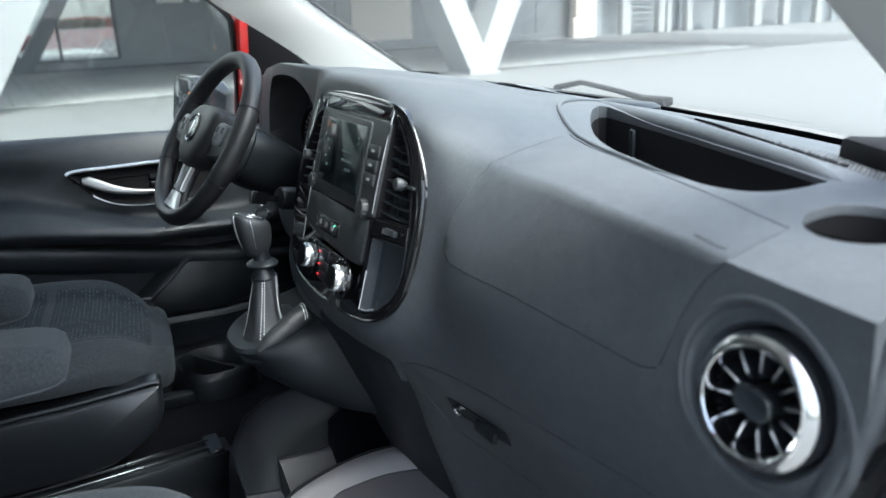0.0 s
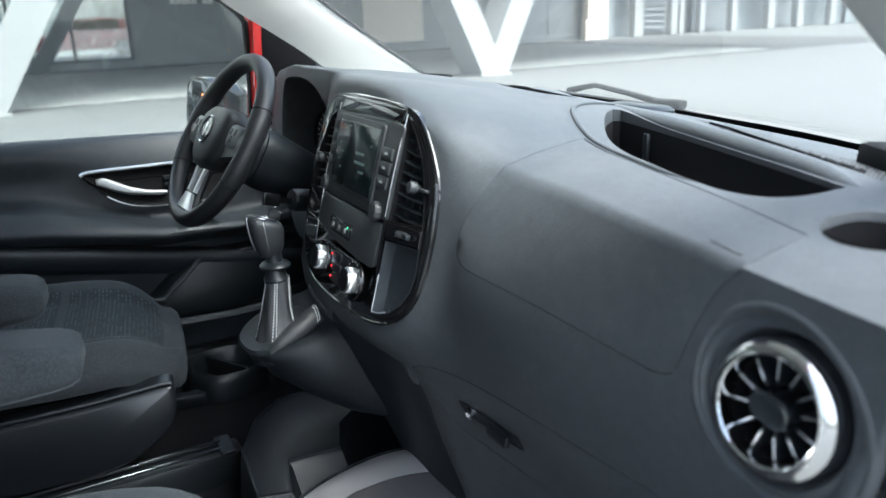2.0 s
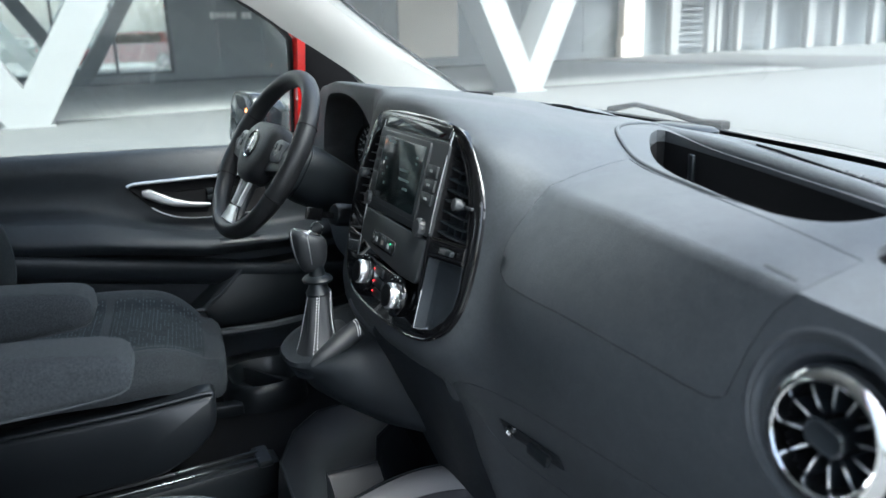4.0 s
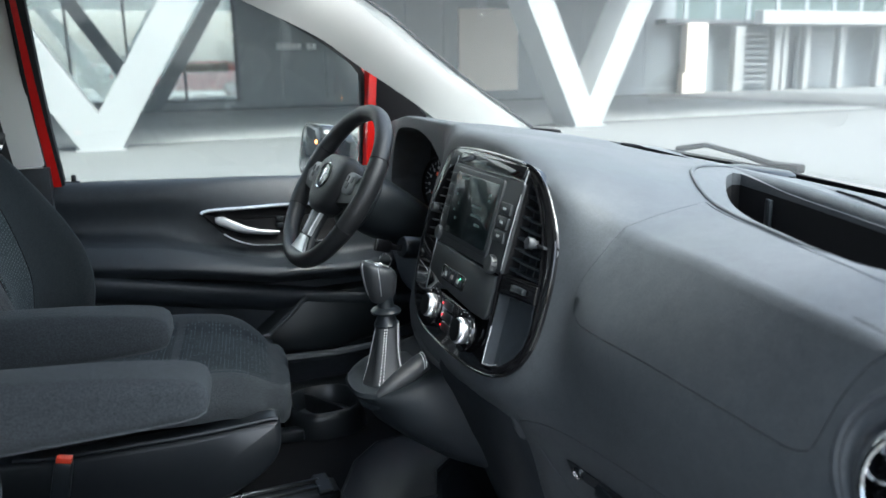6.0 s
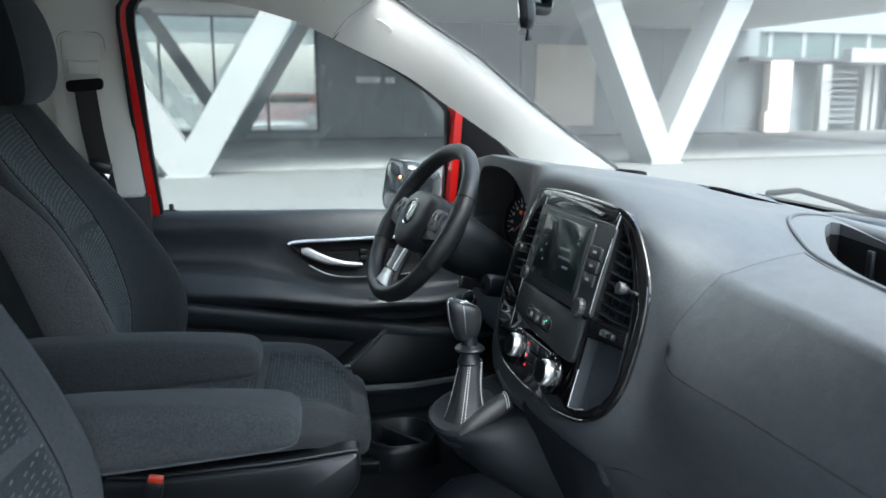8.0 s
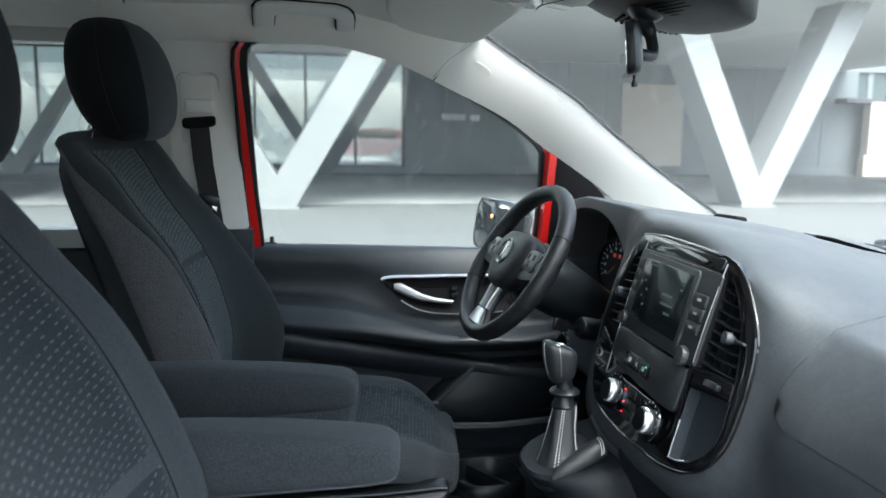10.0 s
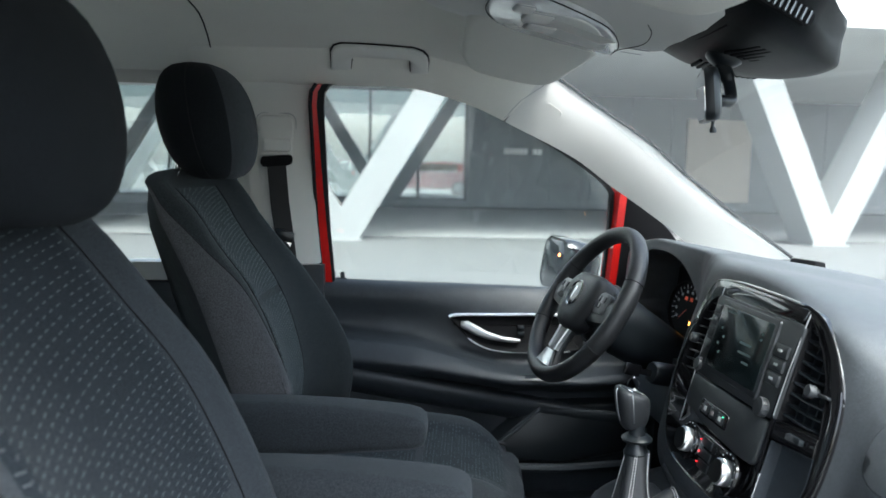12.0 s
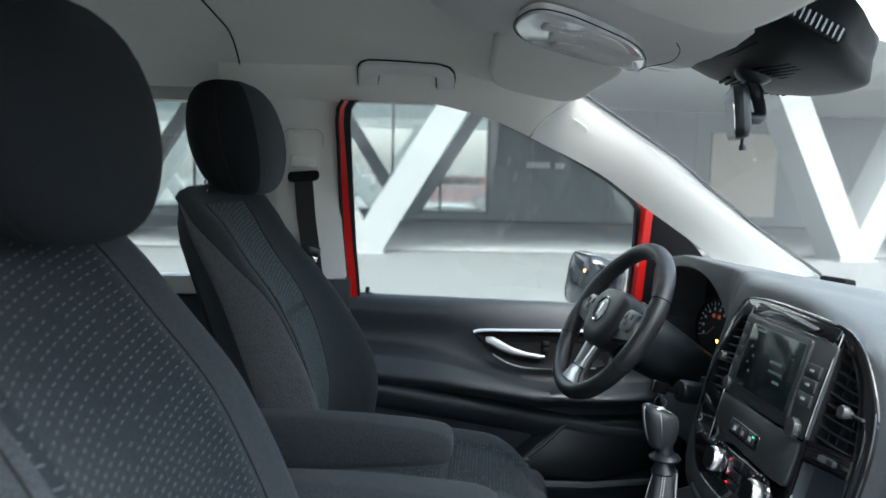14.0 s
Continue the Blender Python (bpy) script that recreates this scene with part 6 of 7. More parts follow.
w = wall_with_hole(0.865, 0.07, -2.6, -0.72, 1.17, 1.80, (-2.2, -0.90, 1.215, 1.66))
w.name = "wall_rear_left"
tagged(w, "light grey rear side wall with window opening", "wall", kind="structure")
single("wall_rear_left_lower", box((1.88, 0.09, 0.66), pose(-1.66, 0.865, 0.838), 0.02), DASH_LOW, "dark lower rear side wall", "wall", "structure")
# Right and back window openings are out of view, added to brighten the cabin.
w = wall_with_hole(2 * MID - 0.865, 0.07, -2.6, -0.75, 0.51, 1.80, (-2.2, -0.95, 1.215, 1.66))
w.name = "wall_rear_right"
tagged(w, "light grey rear side wall with window opening", "wall", kind="structure")
w = part("wall_rear", box((0.06, 1.8, 1.36), pose(-2.6, MID, 1.16), 0.02), TRIM)
cut(w, box((0.3, 1.3, 0.44), pose(-2.6, MID, 1.44), 0.05, 4))
tagged(w, "light grey rear wall with window opening", "wall", kind="structure")
# Unseen panes; their tint holds back part of the added light.
single("window_rear_right", box((1.29, 0.004, 0.49), pose(-1.575, 2 * MID - 0.872, 1.44), 0), DIMMING, "unseen rear side window, tinted to limit cabin light", "window", "structure")
single("window_back", box((0.004, 1.34, 0.48), pose(-2.6, MID, 1.44), 0), DIMMING, "unseen back window, tinted to limit cabin light", "window", "structure")
single("window_rear_left", box((1.34, 0.004, 0.49), pose(-1.55, 0.872, 1.44), 0), PANE, "clear rear side window", "window", "structure")
single("wall_underbody", box((3.5, 1.66, 0.26), pose(-0.85, MID, 0.375), 0.05), PIT, "black van underbody", "underbody", "structure")
single("floor", box((3.6, 1.72, 0.05), pose(-0.85, MID, 0.535), 0.01), CARPET, "dark rubber and carpet cabin floor", "floor", "structure")
single("wall_front", box((0.05, 1.72, 0.60), pose(0.93, MID, 0.82), 0.01), CARPET, "black front bulkhead", "wall", "structure")
single("trim_sill", box((0.95, 0.07, 0.06), pose(-0.08, 0.79, 0.565), 0.015), SMOOTH, "black plastic door sill", "sill", "structure")
pl = single("trim_seat_plinth", box((0.75, 0.06, 0.08), pose(-0.42, 0.20, 0.585), 0.01), SMOOTH, "black metal seat plinth", "plinth", "structure")
RAIL = mat("dark_rail_metal", (0.14, 0.15, 0.16), 0.28, 1.0, vary=0.1)
# Lighter metal strips stand in for highlight lines along the black rail.
for y, z in ((0.188, 0.628), (0.214, 0.630)):
    part("rail_highlight", box((0.44, 0.008, 0.008), pose(-0.30, y, z), 0.002, 1), RAIL, pl)
part("rail_stop", box((0.03, 0.07, 0.012), pose(-0.075, 0.20, 0.626), 0.003, 1), SMOOTH, pl)

# Things on the roof.
gh = thing("grab_handle", (-0.40, 0.70, 1.72), "light grey plastic grab handle on roof rail", "grab handle")
GRIP = [(-0.119, -0.030), (-0.119, 0.012), (-0.112, 0.025), (-0.097, 0.032), (-0.05, 0.0325), (0.0, 0.031), (0.072, 0.028), (0.098, 0.019), (0.110, 0.006), (0.113, -0.006), (0.113, -0.033), (0.072, -0.033), (0.0695, -0.004), (0.064, 0.002), (0.0, 0.004), (-0.064, 0.005), (-0.0705, -0.001), (-0.073, -0.030)]


def on_rail(a, b, h):
    return Vector((-0.40 + a, 0.70 - 0.6 * b - 0.8 * h, 1.72 + 0.8 * b - 0.6 * h))


part("grip", slab(GRIP, on_rail, -0.030, 0.004, 0.006), TRIM, gh, "", 50)
# Slightly larger black plate draws the contact shadow round the handle.
part("shadow_gap", slab(inset(GRIP, -0.0035), on_rail, -0.036, -0.012, 0.002), PIT, gh, "black plate painted as the shadow round the handle")

vis = thing("sun_visor", (-0.12, 0.35, 1.69), "light grey folded sun visor under roof lining", "sun visor")
VIS = curve([(-0.25, 0.13, 1.738), (-0.252, 0.36, 1.714), (-0.238, 0.45, 1.702), (-0.20, 0.545, 1.692), (-0.11, 0.592, 1.679), (-0.045, 0.598, 1.671), (-0.022, 0.55, 1.671), (-0.02, 0.42, 1.677), (-0.035, 0.18, 1.70)], 5, True)
VC = sum(VIS, Vector()) / len(VIS)
part("flap", loft([[VC + (p - VC) * q + Vector((0, 0, dz)) for p in VIS] for q, dz in ((0.96, 0.014), (0.99, 0.010), (1.0, 0.003), (0.995, -0.004), (0.97, -0.009), (0.9, -0.011), (0.1, -0.012))]), LINING, vis, "grey padded flap", 60)
part("hinge", tube([(-0.02, 0.20, 1.70), (-0.012, 0.50, 1.69)], 0.006, 8), TRIM, vis)
vis2 = copy_thing(vis, pose(-0.12, -0.47 - 0.02, 1.69))
tagged(vis2, group="sun visors")
tagged(vis, group="sun visors")

lamp = thing("roof_console", (-0.1, 0.0, 1.72), "light grey overhead console with reading lamp", "overhead console")
part("shell", loft([[Vector((x, 0.05 + a, z + b)) for a, b in ((-w, 0.05), (-w, 0.02), (-w * 0.95, 0.008), (-w * 0.85, 0.0), (-w * 0.5, -0.006), (0, -0.008), (w * 0.5, -0.006), (w * 0.85, 0.0), (w * 0.95, 0.008), (w, 0.02), (w, 0.05))] for x, z, w in ((-0.40, 1.785, 0.12), (-0.36, 1.765, 0.16), (-0.32, 1.748, 0.185), (-0.25, 1.733, 0.20), (-0.1, 1.713, 0.205), (0.02, 1.696, 0.205), (0.07, 1.688, 0.20), (0.095, 1.690, 0.19), (0.105, 1.70, 0.18))]), TRIM, lamp, "", 60)
LENS = [(p[0], p[1]) for p in curve([(-0.252, -0.095, 0), (-0.264, -0.02, 0), (-0.252, 0.062, 0), (-0.21, 0.135, 0), (-0.12, 0.185, 0), (-0.03, 0.215, 0), (0.0, 0.205, 0), (-0.015, 0.13, 0), (-0.07, 0.02, 0), (-0.155, -0.06, 0), (-0.215, -0.10, 0)], 4, True)]


def on_roof(a, b, h):
    return Vector((a, b, 1.7205 - 0.125 * (a + 0.25) - h))


part("lens_rim", tube([on_roof(a, b, 0.006) for a, b in inset(LENS, -0.002)], 0.0011, 6, True), RUBBER, lamp)
lens = part("lens", slab(LENS, on_roof, -0.004, 0.010, 0.006), CLEAR, lamp, "clear moulded lamp lens", 60)
part("lens_inner", slab([(p[0], p[1]) for p in curve([(-0.19, -0.02, 0), (-0.20, 0.06, 0), (-0.12, 0.14, 0), (-0.03, 0.17, 0), (-0.06, 0.07, 0), (-0.12, -0.02, 0)], 4, True)], on_roof, 0.004, 0.0125, 0.003), TRIM, lamp, "light grey switch field", 60)
for k in range(22):
    t = k / 21
    a, b = -0.155 + 0.11 * t, 0.02 + 0.075 * t
    part("lens_rib", loft([[on_roof(a + u * 0.010 + e, b - u * 0.016, h) for e, h in ((-0.0011, 0.012), (0, 0.0145), (0.0011, 0.012))] for u in (-1, 1)]), TRIM, lamp)
for a, b, w, d in ((-0.185, 0.005, 0.045, 0.05), (-0.165, 0.075, 0.05, 0.045), (-0.215, -0.035, 0.03, 0.04)):
    o = [(a + x, b + y) for x, y in oblong(w, d, 0.008)]
    key = part("lamp_key", slab(o, on_roof, 0.006, 0.0155, 0.003), TRIM, lamp, "", 60)
    part("key_gap", tube([on_roof(x, y, 0.0126) for x, y in inset(o, -0.0012)], 0.0006, 6, True), GREY_SLAT, key)
for b in (0.145, 0.185):
    part("vent_mark", box((0.04, 0.004, 0.0012), pose(0.03, b, on_roof(0.03, b, 0.0055).z, 0, 7, 0), 0.0005, 1), GREY_SLAT, lamp)
part("console_line", tube(curve([on_roof(0.012, 0.25, 0.003), on_roof(0.0, 0.17, 0.007), on_roof(0.012, 0.08, 0.009), on_roof(-0.005, 0.0, 0.008), on_roof(-0.03, -0.05, 0.0075)], 5), 0.0008, 6), RUBBER, lamp)

hous = thing("camera_housing", (0.12, -0.03, 1.66), "black plastic sensor housing behind the windscreen", "sensor housing")
part("shell", loft([curve([Vector((x, -0.005 + a * (w if a > 0 else v), z + b)) for a, b in ((-1, 0.05), (-1.02, 0.012), (-0.93, -0.012), (-0.6, -0.026), (0.4, -0.030), (0.86, -0.020), (1.0, 0.0), (1, 0.05))], 3, True) for x, z, w, v in ((0.02, 1.738, 0.185, 0.185), (0.06, 1.713, 0.195, 0.195), (0.12, 1.686, 0.20, 0.197), (0.17, 1.672, 0.20, 0.157), (0.22, 1.664, 0.193, 0.104), (0.262, 1.660, 0.17, 0.063), (0.285, 1.662, 0.135, 0.035), (0.295, 1.668, 0.09, 0.02))]), HOUSE, hous, "", 60)
for k in range(12):
    part("louvre", box((0.0055, 0.08 - 0.003 * k, 0.005), pose(0.122 + 0.0105 * k, -0.045 + 0.002 * k, 1.6575 - 0.0029 * k + 0.00012 * k * k, 0, 15, 12), 0.001, 1), PIT, hous)
    part("louvre", box((0.0055, 0.07, 0.005), pose(0.122 + 0.0105 * k, 0.115, 1.6575 - 0.0029 * k + 0.00012 * k * k, 0, 15, -12), 0.001, 1), PIT, hous)
part("cover_joint", tube(curve([(0.055, 0.175, 1.694), (0.068, 0.10, 1.6835), (0.072, 0.0, 1.6785), (0.068, -0.10, 1.681)], 5), 0.0012, 6), PIT, hous)
part("grille_plate", slab([(p[0], p[1]) for p in oblong(0.105, 0.026, 0.012)], lambda a, b, h: Vector((0.090 + 0.90 * a + 0.40 * b, -0.203 - h, 1.694 - 0.43 * a + 0.90 * b)), -0.004, 0.003, 0.002), PIT, hous)
for k in range(11):
    a = -0.043 + 0.0086 * k
    part("louvre", box((0.0042, 0.004, 0.019), pose(0.090 + 0.90 * a, -0.2065, 1.694 - 0.43 * a, 0, 24, 0), 0.001, 1), RAIL, hous)

rear = thing("rear_view_mirror", (0.06, -0.02, 1.6), "black rear view mirror on a short arm", "rear view mirror")
part("foot", lathe([(0.030, 0.012), (0.029, 0.004), (0.023, -0.002), (0.014, -0.007), (0, -0.008)], frame_of((0.128, 0.03, 1.648), (0.25, 0, 0.97), (1, 0, 0)), 28), SMOOTH, rear)
part("arm", tube(curve([(0.126, 0.03, 1.645), (0.134, 0.022, 1.622), (0.136, 0.012, 1.598), (0.130, 0.0, 1.584), (0.108, -0.015, 1.582), (0.092, -0.02, 1.583)], 5), [0.012] * 6 + [0.0095] * 14 + [0.010] * 6, 10), SMOOTH, rear)
RM = frame_of((0.078, -0.022, 1.586), (-0.925, 0.372, -0.10), (0, -1, 0))
part("shell", loft([[RM @ Vector((a * q, b * q, h)) for a, b in oblong(0.225, 0.078, 0.022, 6)] for q, h in ((0.98, 0.006), (1, 0.0), (1, -0.006), (0.94, -0.013), (0.7, -0.018), (0.3, -0.020))]), SMOOTH, rear, "grey black mirror shell")
part("glass", loft([[RM @ Vector((a * q, b * q, h)) for a, b in oblong(0.216, 0.069, 0.019, 6)] for q, h in ((1, 0.005), (1, 0.0075), (0.1, 0.0078))]), MIRROR, rear, "mirror glass")
part("dip_lever", tube([RM @ Vector((0.06, -0.036, -0.006)), RM @ Vector((0.06, -0.046, -0.005)), RM @ Vector((0.06, -0.050, -0.005)), RM @ Vector((0.06, -0.056, -0.005))], [0.003, 0.0025, 0.005, 0.005], 8), SMOOTH, rear)

# ---- floor things ----
tun = thing("floor_box", (0.1, 0.03, 0.56), "black plastic storage box on the cabin floor", "storage box")
PLAN = [(-0.092, -0.11), (-0.078, 0.036), (-0.026, 0.133), (0.037, 0.19), (0.093, 0.195), (0.168, 0.089), (0.104, 0.034), (0.073, -0.044), (-0.017, -0.038), (-0.042, -0.126)]


def bin_ring(d, z, dy=0.0):
    return [Vector((x, y + dy, z)) for x, y in inset(PLAN, d)]


BIN = mat("bin_plastic", (0.009, 0.011, 0.014), 0.36, grain=0.2, spec=0.22)
part("body", loft([bin_ring(-0.03, 0.56, -0.05), bin_ring(-0.004, 0.690, -0.004), bin_ring(0.0, 0.697), bin_ring(0.004, 0.699), bin_ring(0.012, 0.696)]), BIN, tun, "", 30)
part("rim", tube(bin_ring(0.001, 0.698), 0.0028, 8, True), BIN, tun)
part("front_face", loft([[Vector((x, y, z)) for x, y, z in row] for row in ([(-0.05, -0.12, 0.692), (-0.018, -0.04, 0.694), (0.072, -0.046, 0.694), (0.105, 0.032, 0.694), (0.17, 0.087, 0.694)], [(-0.04, -0.20, 0.56), (0.0, -0.09, 0.56), (0.10, -0.10, 0.56), (0.16, -0.02, 0.56), (0.23, 0.04, 0.56)])], False, False), BIN, tun, "", 30)

cupc = thing("floor_cup_holder", (0.03, 0.61, 0.56), "black plastic cup holder beside the driver's seat", "cup holder")
part("body", loft([[Vector((0.03 + a, 0.61 + b, z)) for a, b in oblong(w, w, 0.4 * w, 6)] for z, w in ((0.56, 0.20), (0.605, 0.19), (0.62, 0.178), (0.622, 0.168), (0.612, 0.156), (0.575, 0.14), (0.57, 0.05))]), SMOOTH, cupc, "", 60)
part("divider", box((0.008, 0.14, 0.05), pose(0.03, 0.61, 0.592, 0, 0, 30), 0.003), SMOOTH, cupc)

tray = thing("footwell_step", (0.1, -0.3, 0.56), "grey curved plastic step in the passenger footwell", "footwell step")
GREYP = mat("grey_step", (0.19, 0.188, 0.198), 0.6, grain=0.2)
arc = curve([(-0.10, -0.225, 0.70), (-0.033, -0.155, 0.70), (0.051, -0.120, 0.70), (0.126, -0.109, 0.70), (0.194, -0.124, 0.70), (0.24, -0.153, 0.70), (0.266, -0.225, 0.70)], 6)
low = curve([(-0.03, -0.27, 0.69), (0.019, -0.183, 0.69), (0.082, -0.166, 0.69), (0.145, -0.172, 0.69), (0.204, -0.199, 0.69), (0.24, -0.22, 0.69), (0.264, -0.232, 0.69)], 6)
foot = [Vector((p.x, p.y - 0.16, 0.60)) for p in low]
part("step", loft([[p + Vector((0, 0.004, -0.14)) for p in arc], [p + Vector((0, 0.002, -0.01)) for p in arc], arc] + [[a.lerp(b, t) + Vector((0, 0, 0.008 * math.sin(math.pi * t))) for a, b in zip(arc, low)] for t in (0.2, 0.4, 0.6, 0.8, 1.0)], False, False), GREYP, tray, "light grey rim of the step", 60)
part("step_mat", loft([[a.lerp(b, t) + Vector((0, 0, 0.012 * math.sin(math.pi * t) - 0.001)) for a, b in zip(low, foot)] for t in (0, 0.15, 0.4, 0.7, 1.0)], False, False), mat("step_rubber", (0.05, 0.05, 0.056), 0.7, grain=0.3), tray, "dark rubber mat of the step", 60)
part("step_edge", tube([p + Vector((0, 0.006, -0.006)) for p in arc], 0.006, 8), SMOOTH, tray)
part("base", box((0.30, 0.24, 0.06), pose(0.10, -0.36, 0.59), 0.02), RUBBER, tray)

single("trim_front_right", box((0.8, 0.05, 0.74), pose(0.545, -0.985, 0.86), 0.012), PIT, "black front pillar lower trim", "pillar trim", "structure")
seal_line = curve([(0.16, -0.90, 0.80), (0.125, -0.93, 0.98), (0.118, -0.955, 1.09), (0.116, -0.972, 1.15), (0.118, -0.98, 1.21), (0.15, -0.982, 1.27), (0.24, -0.975, 1.33)], 8)
sl = single("trim_door_seal", tube([p + Vector((0.004, -0.012, 0)) for p in seal_line], 0.014, 12), RUBBER, "black ribbed rubber door seal", "seal", "structure")
for k in range(3):
    part("lip", tube([p + Vector((-0.004 + 0.006 * k, 0.002 - 0.009 * k, 0)) for p in seal_line], 0.0035, 8), RUBBER, sl)

single("trim_kick_panel", box((0.62, 0.05, 0.66), pose(0.62, 0.835, 0.86), 0.01), PIT, "black kick panel beside the pedals", "trim", "structure")

# ---- outside ----
GROUND = mat("pale_paving", (0.098, 0.101, 0.098), 0.85, vary=0.16, scale=0.35, grain=0.3, grain_scale=40)
SLABM = mat("grey_pavers", (0.25, 0.255, 0.248), 0.85, vary=0.2, scale=1.5, grain=0.3, grain_scale=40)
STEEL = mat("white_steel", (0.25, 0.255, 0.25), 0.45, vary=0.04, scale=1.2)
DARKW = mat("dark_cladding", (0.16, 0.178, 0.188), 0.35, vary=0.15, scale=0.8)
JOINT = mat("paver_joint", (0.05, 0.052, 0.05), 0.9, vary=0.2)
FRAME = mat("window_frame_grey", (0.05, 0.055, 0.06), 0.45)
CONC = mat("grey_soffit", (0.72, 0.73, 0.71), 0.8, vary=0.1, scale=0.6)
BEIGE = mat("beige_render", (0.62, 0.56, 0.49), 0.8, vary=0.1, scale=1.0)
BLOCK = mat("blue_grey_render", (0.20, 0.225, 0.235), 0.7, vary=0.12, scale=0.8)
BAND = mat("green_window_glass", (0.07, 0.10, 0.098), 0.15, vary=0.4, scale=0.9)
SLAT = mat("grey_gate_bars", (0.2, 0.21, 0.215), 0.6)
HALL = mat("pale_hall", (0.45, 0.46, 0.45), 0.7, vary=0.2, scale=0.7)
FACADE = glass("facade_glass", (0.62, 0.66, 0.66), 0.28)

gm = bmesh.new()
bmesh.ops.create_grid(gm, x_segments=8, y_segments=8, size=400)
single("ground", gm, GROUND, "pale grey paved forecourt reaching the horizon", "ground", "structure")

pav = single("pavement", box((44, 12.6, 0.012), pose(6, 21.4, 0.004), 0), JOINT, "grey paver strip along the building", "pavement", "structure")

# V-shaped white columns.
def v_column(x, y, slope, w=0.66, deep=0.97, tall=4.46, steel=None, label="white painted steel V column on the forecourt", group="V columns"):
    v = thing("v_column", (x, y, 0), label, "column", group)
    top = [(w / 2, 0), (w / 2 + slope * tall, tall), (w / 2 + slope * tall - w, tall), (0, w)]
    ring = top + [(-a, b) for a, b in top[2::-1]]
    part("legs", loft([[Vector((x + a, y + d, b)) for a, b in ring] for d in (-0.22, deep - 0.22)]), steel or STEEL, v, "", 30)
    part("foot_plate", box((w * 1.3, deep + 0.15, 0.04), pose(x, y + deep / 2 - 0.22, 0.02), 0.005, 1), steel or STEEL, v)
    return v


for k in range(-1, 2):
    v_column(-0.715 + 10.34 * k, 14.5, 0.59 if k < 1 else 0.47)
# Column steel darkened in its colour to stand for shade under the overhang.
SHADED_STEEL = mat("shaded_steel", (0.10, 0.115, 0.125), 0.5, vary=0.08, scale=1.2)
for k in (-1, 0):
    v_column(0.72 + 10.34 * k, 27.6, 0.62, 0.5, 0.6, 4.46, SHADED_STEEL, "steel V column coloured dark for shade before the glass front", "dark V columns")

over = thing("building_overhang", (6, 20, 6), "grey building overhang on white V columns", "overhang", kind="structure")
part("soffit", box((62, 15.6, 0.3), pose(-8, 21.7, 4.62), 0), CONC, over)
part("fascia", box((62, 0.25, 6.0), pose(-8, 13.78, 7.45), 0), mat("white_fascia", (0.62, 0.63, 0.62), 0.5, vary=0.05, scale=0.5), over)

bld = thing("office_building", (6, 29, 0), "dark clad office building with glazed hall", "building")
for k in range(12):
    part("panel", box((1.62, 0.12, 4.3), pose(4.72 + 1.64 * k, 29.0, 2.3), 0.01, 1), DARKW, bld)
part("plinth", box((34, 0.2, 0.25), pose(7, 28.95, 0.125), 0.01, 1), DARKW, bld)
part("mullion", box((0.12, 0.16, 4.4), pose(3.84, 29.0, 2.3), 0.01, 1), FRAME, bld)
for k in range(14):
    x = 3.85 - 1.86 * (k + 1)
    part("mullion", box((0.09, 0.16, 4.4), pose(x, 29.0, 2.3), 0.01, 1), FRAME, bld)
    part("pane", box((1.77, 0.02, 4.1), pose(x + 0.93, 29.0, 2.33), 0), FACADE, bld)
for z in (0.27, 4.42):
    part("transom", box((26.2, 0.14, 0.10), pose(-9.2, 29.0, z), 0.01, 1), FRAME, bld)
part("hall_floor", box((14, 9, 0.3), pose(-3, 33.6, 0.15), 0), HALL, bld)
part("hall_back", box((30, 0.2, 4.5), pose(-10, 38, 2.3), 0), HALL, bld)
part("sign_bars", join(*[box((0.16, 0.05, 0.22), pose(5.42 + 0.19 * k, 28.9, 2.2 - 0.002 * k), 0.01, 1) for k in range(8) if k != 5]), mat("sign_white", (0.85, 0.86, 0.85), 0.4), bld, "small white letters as plain bars")
part("panel_opening", box((2.7, 0.1, 3.3), pose(14.1, 28.9, 2.0), 0.01, 1), BEIGE, bld, "pale beige display panel")

# Far gate with white posts, a white beam and a glazed block behind.
gate = thing("entrance_gate", (29, 28, 0), "white steel turnstile gate with posts and beam", "gate")
part("beam", box((18, 0.5, 0.62), pose(36.1, 27.5, 3.32), 0.02, 1), STEEL, gate)
for x, w in ((26.6, 0.55), (28.9, 0.42), (29.4, 0.3), (30.8, 0.34), (33.1, 0.4), (35.9, 0.55), (38.2, 0.5), (41.0, 0.5)):
    part("post", box((w, 0.4, 2.95), pose(x, 28.2, 1.475), 0.02, 1), STEEL, gate)
for x, w in ((27.85, 1.7), (31.9, 1.9), (37.0, 1.6)):
    for j in range(9):
        part("bar", box((w, 0.06, 0.10), pose(x, 28.3, 0.4 + 0.28 * j), 0.01, 1), SLAT, gate)
part("pillar", box((1.15, 0.5, 3.1), pose(24.25, 28.4, 1.55), 0.02, 1), BEIGE, gate)
part("bin", box((0.5, 0.4, 0.9), pose(23.4, 27.9, 0.45), 0.03, 1), BEIGE, gate)
blk = thing("far_building", (34, 32, 0), "grey office block with long bands of windows", "building")
part("wall", box((34, 6, 3.05), pose(39.5, 32.2, 1.525), 0), BLOCK, blk)
part("canopy", box((34, 4.4, 0.22), pose(39.5, 30.4, 3.16), 0.02, 1), FRAME, blk)
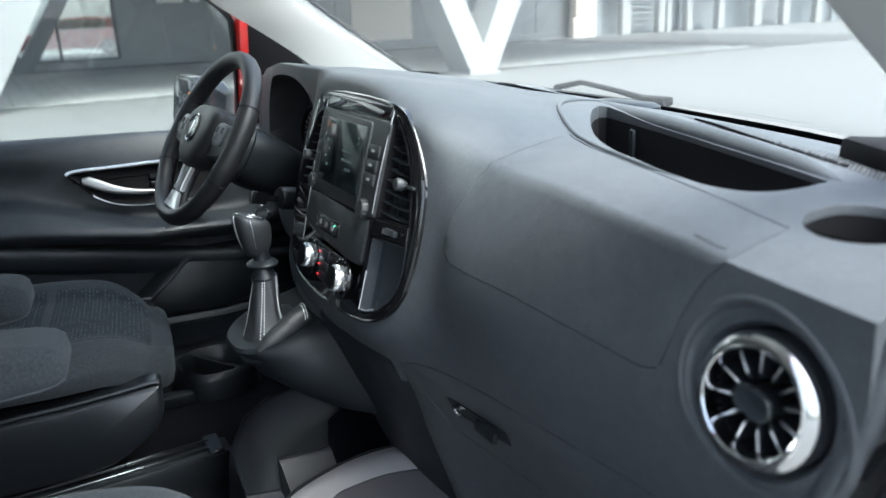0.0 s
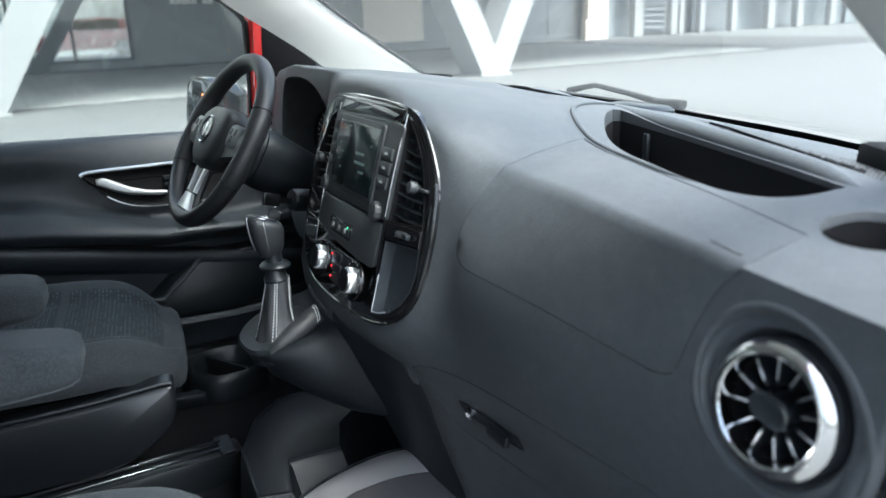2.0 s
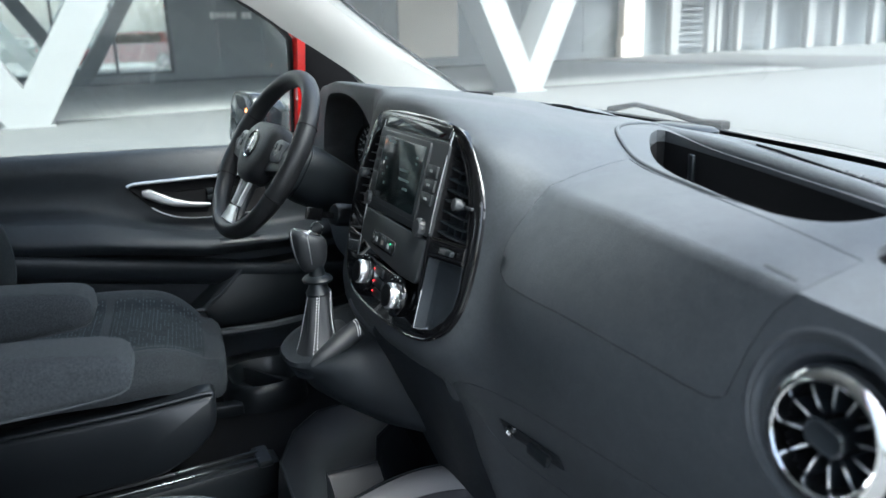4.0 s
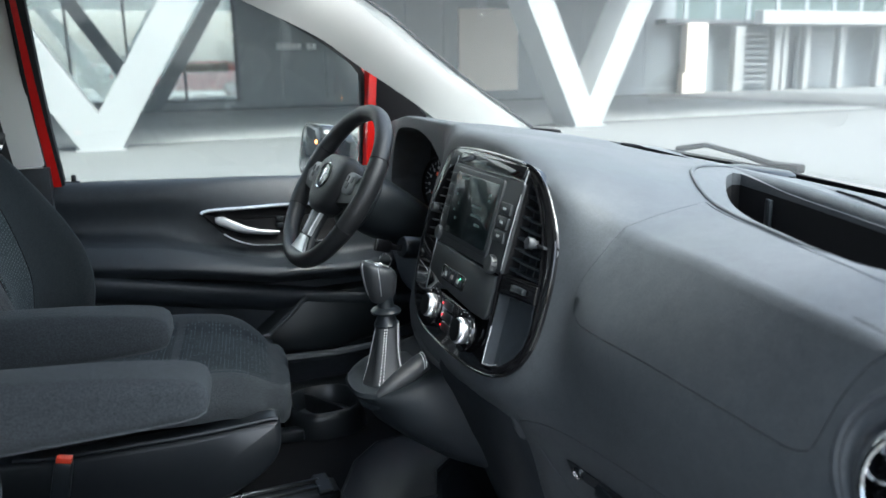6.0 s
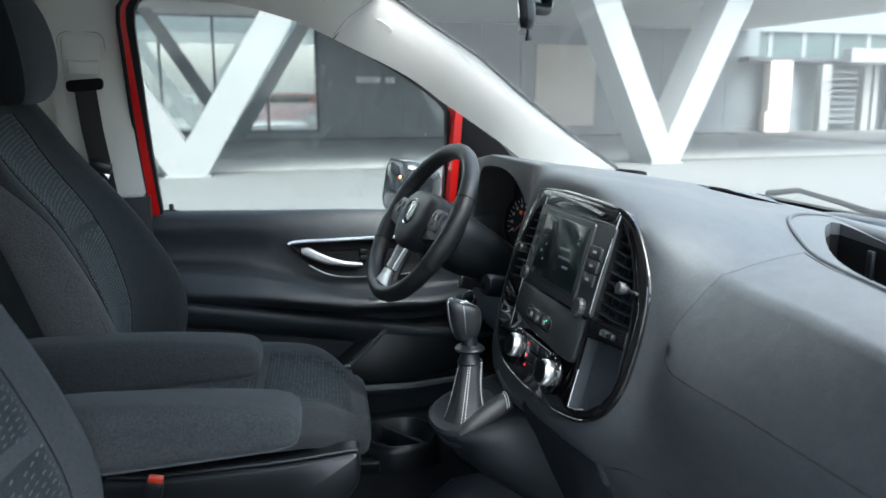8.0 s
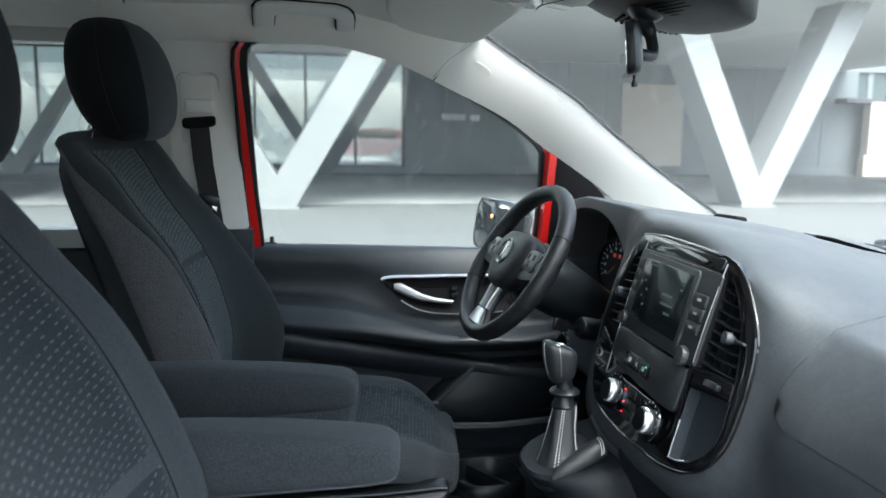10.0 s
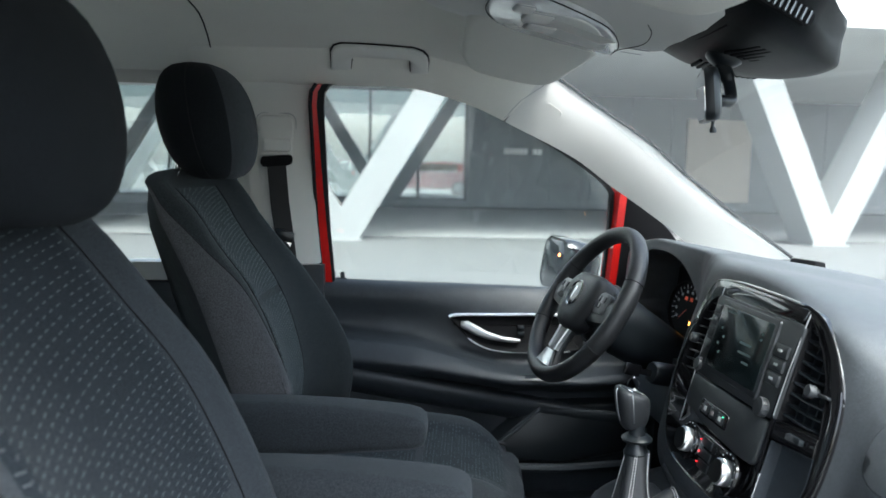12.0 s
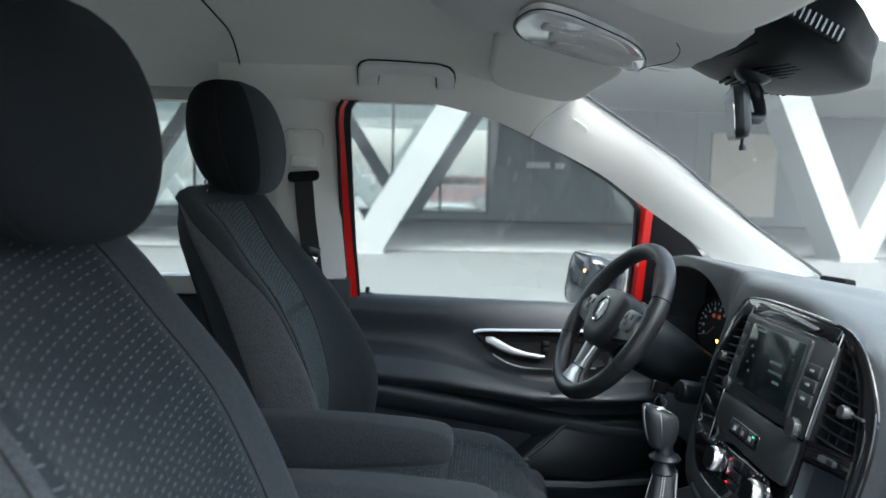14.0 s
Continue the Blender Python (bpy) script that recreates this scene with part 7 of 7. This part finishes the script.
for z in (3.27, 6.2):
    for k in range(18):
        part("window", box((1.6, 0.1, 1.15), pose(23.5 + 1.85 * k, 29.35, z + 0.58), 0.01, 1), BAND, blk)
        part("window_post", box((0.25, 0.2, 1.15), pose(22.57 + 1.85 * k, 29.35, z + 0.58), 0.01, 1), BLOCK, blk)
for z, h in ((5.3, 1.75), (8.4, 2.0)):
    part("fascia", box((34, 5.5, h), pose(39.5, 31.9, z), 0.02, 1), BLOCK, blk)
for k in range(5):
    part("door_leaf", box((1.0, 0.1, 2.5), pose(25.35 + 6.2 * k, 29.0, 1.25), 0.01, 1), BLOCK, blk)

# Car body placed inside the hall to imitate a reflection in the glass front.
car = thing("reflected_car", (2.6, 33, 0.3), "red car set behind the glass front as its reflection", "car")
part("body", loft([[Vector((2.7 + x * 1.0, 33 + y, 0.3 + z)) for x, z in ((-2.1, 0.3), (-2.15, 0.6), (-1.95, 0.78), (-1.2, 0.86), (-0.5, 1.38), (0.6, 1.45), (1.5, 1.38), (2.0, 0.9), (2.1, 0.5), (2.05, 0.28))] for y in (-0.85, -0.8, 0.8, 0.85)]), mat("dull_red_paint", (0.28, 0.02, 0.025), 0.4), car)
part("side_window", box((1.7, 0.03, 0.36), pose(3.1, 32.14, 1.47), 0.05), PIANO, car)
for x in (1.35, 4.0):
    w = part("wheel", lathe([(0.31, -0.1), (0.32, 0.0), (0.31, 0.1), (0.2, 0.11), (0, 0.1)], frame_of((x, 32.2, 0.62), (0, -1, 0), (1, 0, 0)), 24), RUBBER, car)
    part("rim", lathe([(0.2, 0.11), (0.19, 0.125), (0.0, 0.12)], frame_of((x, 32.2, 0.62), (0, -1, 0), (1, 0, 0)), 20), SATIN, w)

# Pavers, nearest the van as single stones, the rest joined.
stone = bpy.data.meshes.new("paver")
sb = box((0.565, 0.375, 0.03), None, 0.008, 1)
sb.to_mesh(stone)
sb.free()
stone.materials.append(SLABM)
rest = []
count = 0
for j in range(28):
    for k in range(44):
        x, y = -6.0 + 0.6 * k + 0.3 * (j % 2), 15.4 + 0.425 * j
        if y > 28.7:
            continue
        if -2.0 < x < 6.0 and j < 20:
            p = new("paver", stone)
            p.location = (x, y, 0.006 + 0.002 * random.random())
            p.parent = pav
            count += 1
        else:
            rest.append((x, y))
verts, faces = [], []
for x, y in rest:
    n = len(verts)
    z = 0.019 + 0.002 * random.random()
    verts += [(x - 0.29, y - 0.2, z), (x + 0.29, y - 0.2, z), (x + 0.29, y + 0.2, z), (x - 0.29, y + 0.2, z)]
    faces.append((n, n + 1, n + 2, n + 3))
me = bpy.data.meshes.new("pavers")
me.from_pydata(verts, [], faces)
me.materials.append(SLABM)
rs = new("paver_field", me)
rs.parent = pav
tagged(rs, kind="stuff")
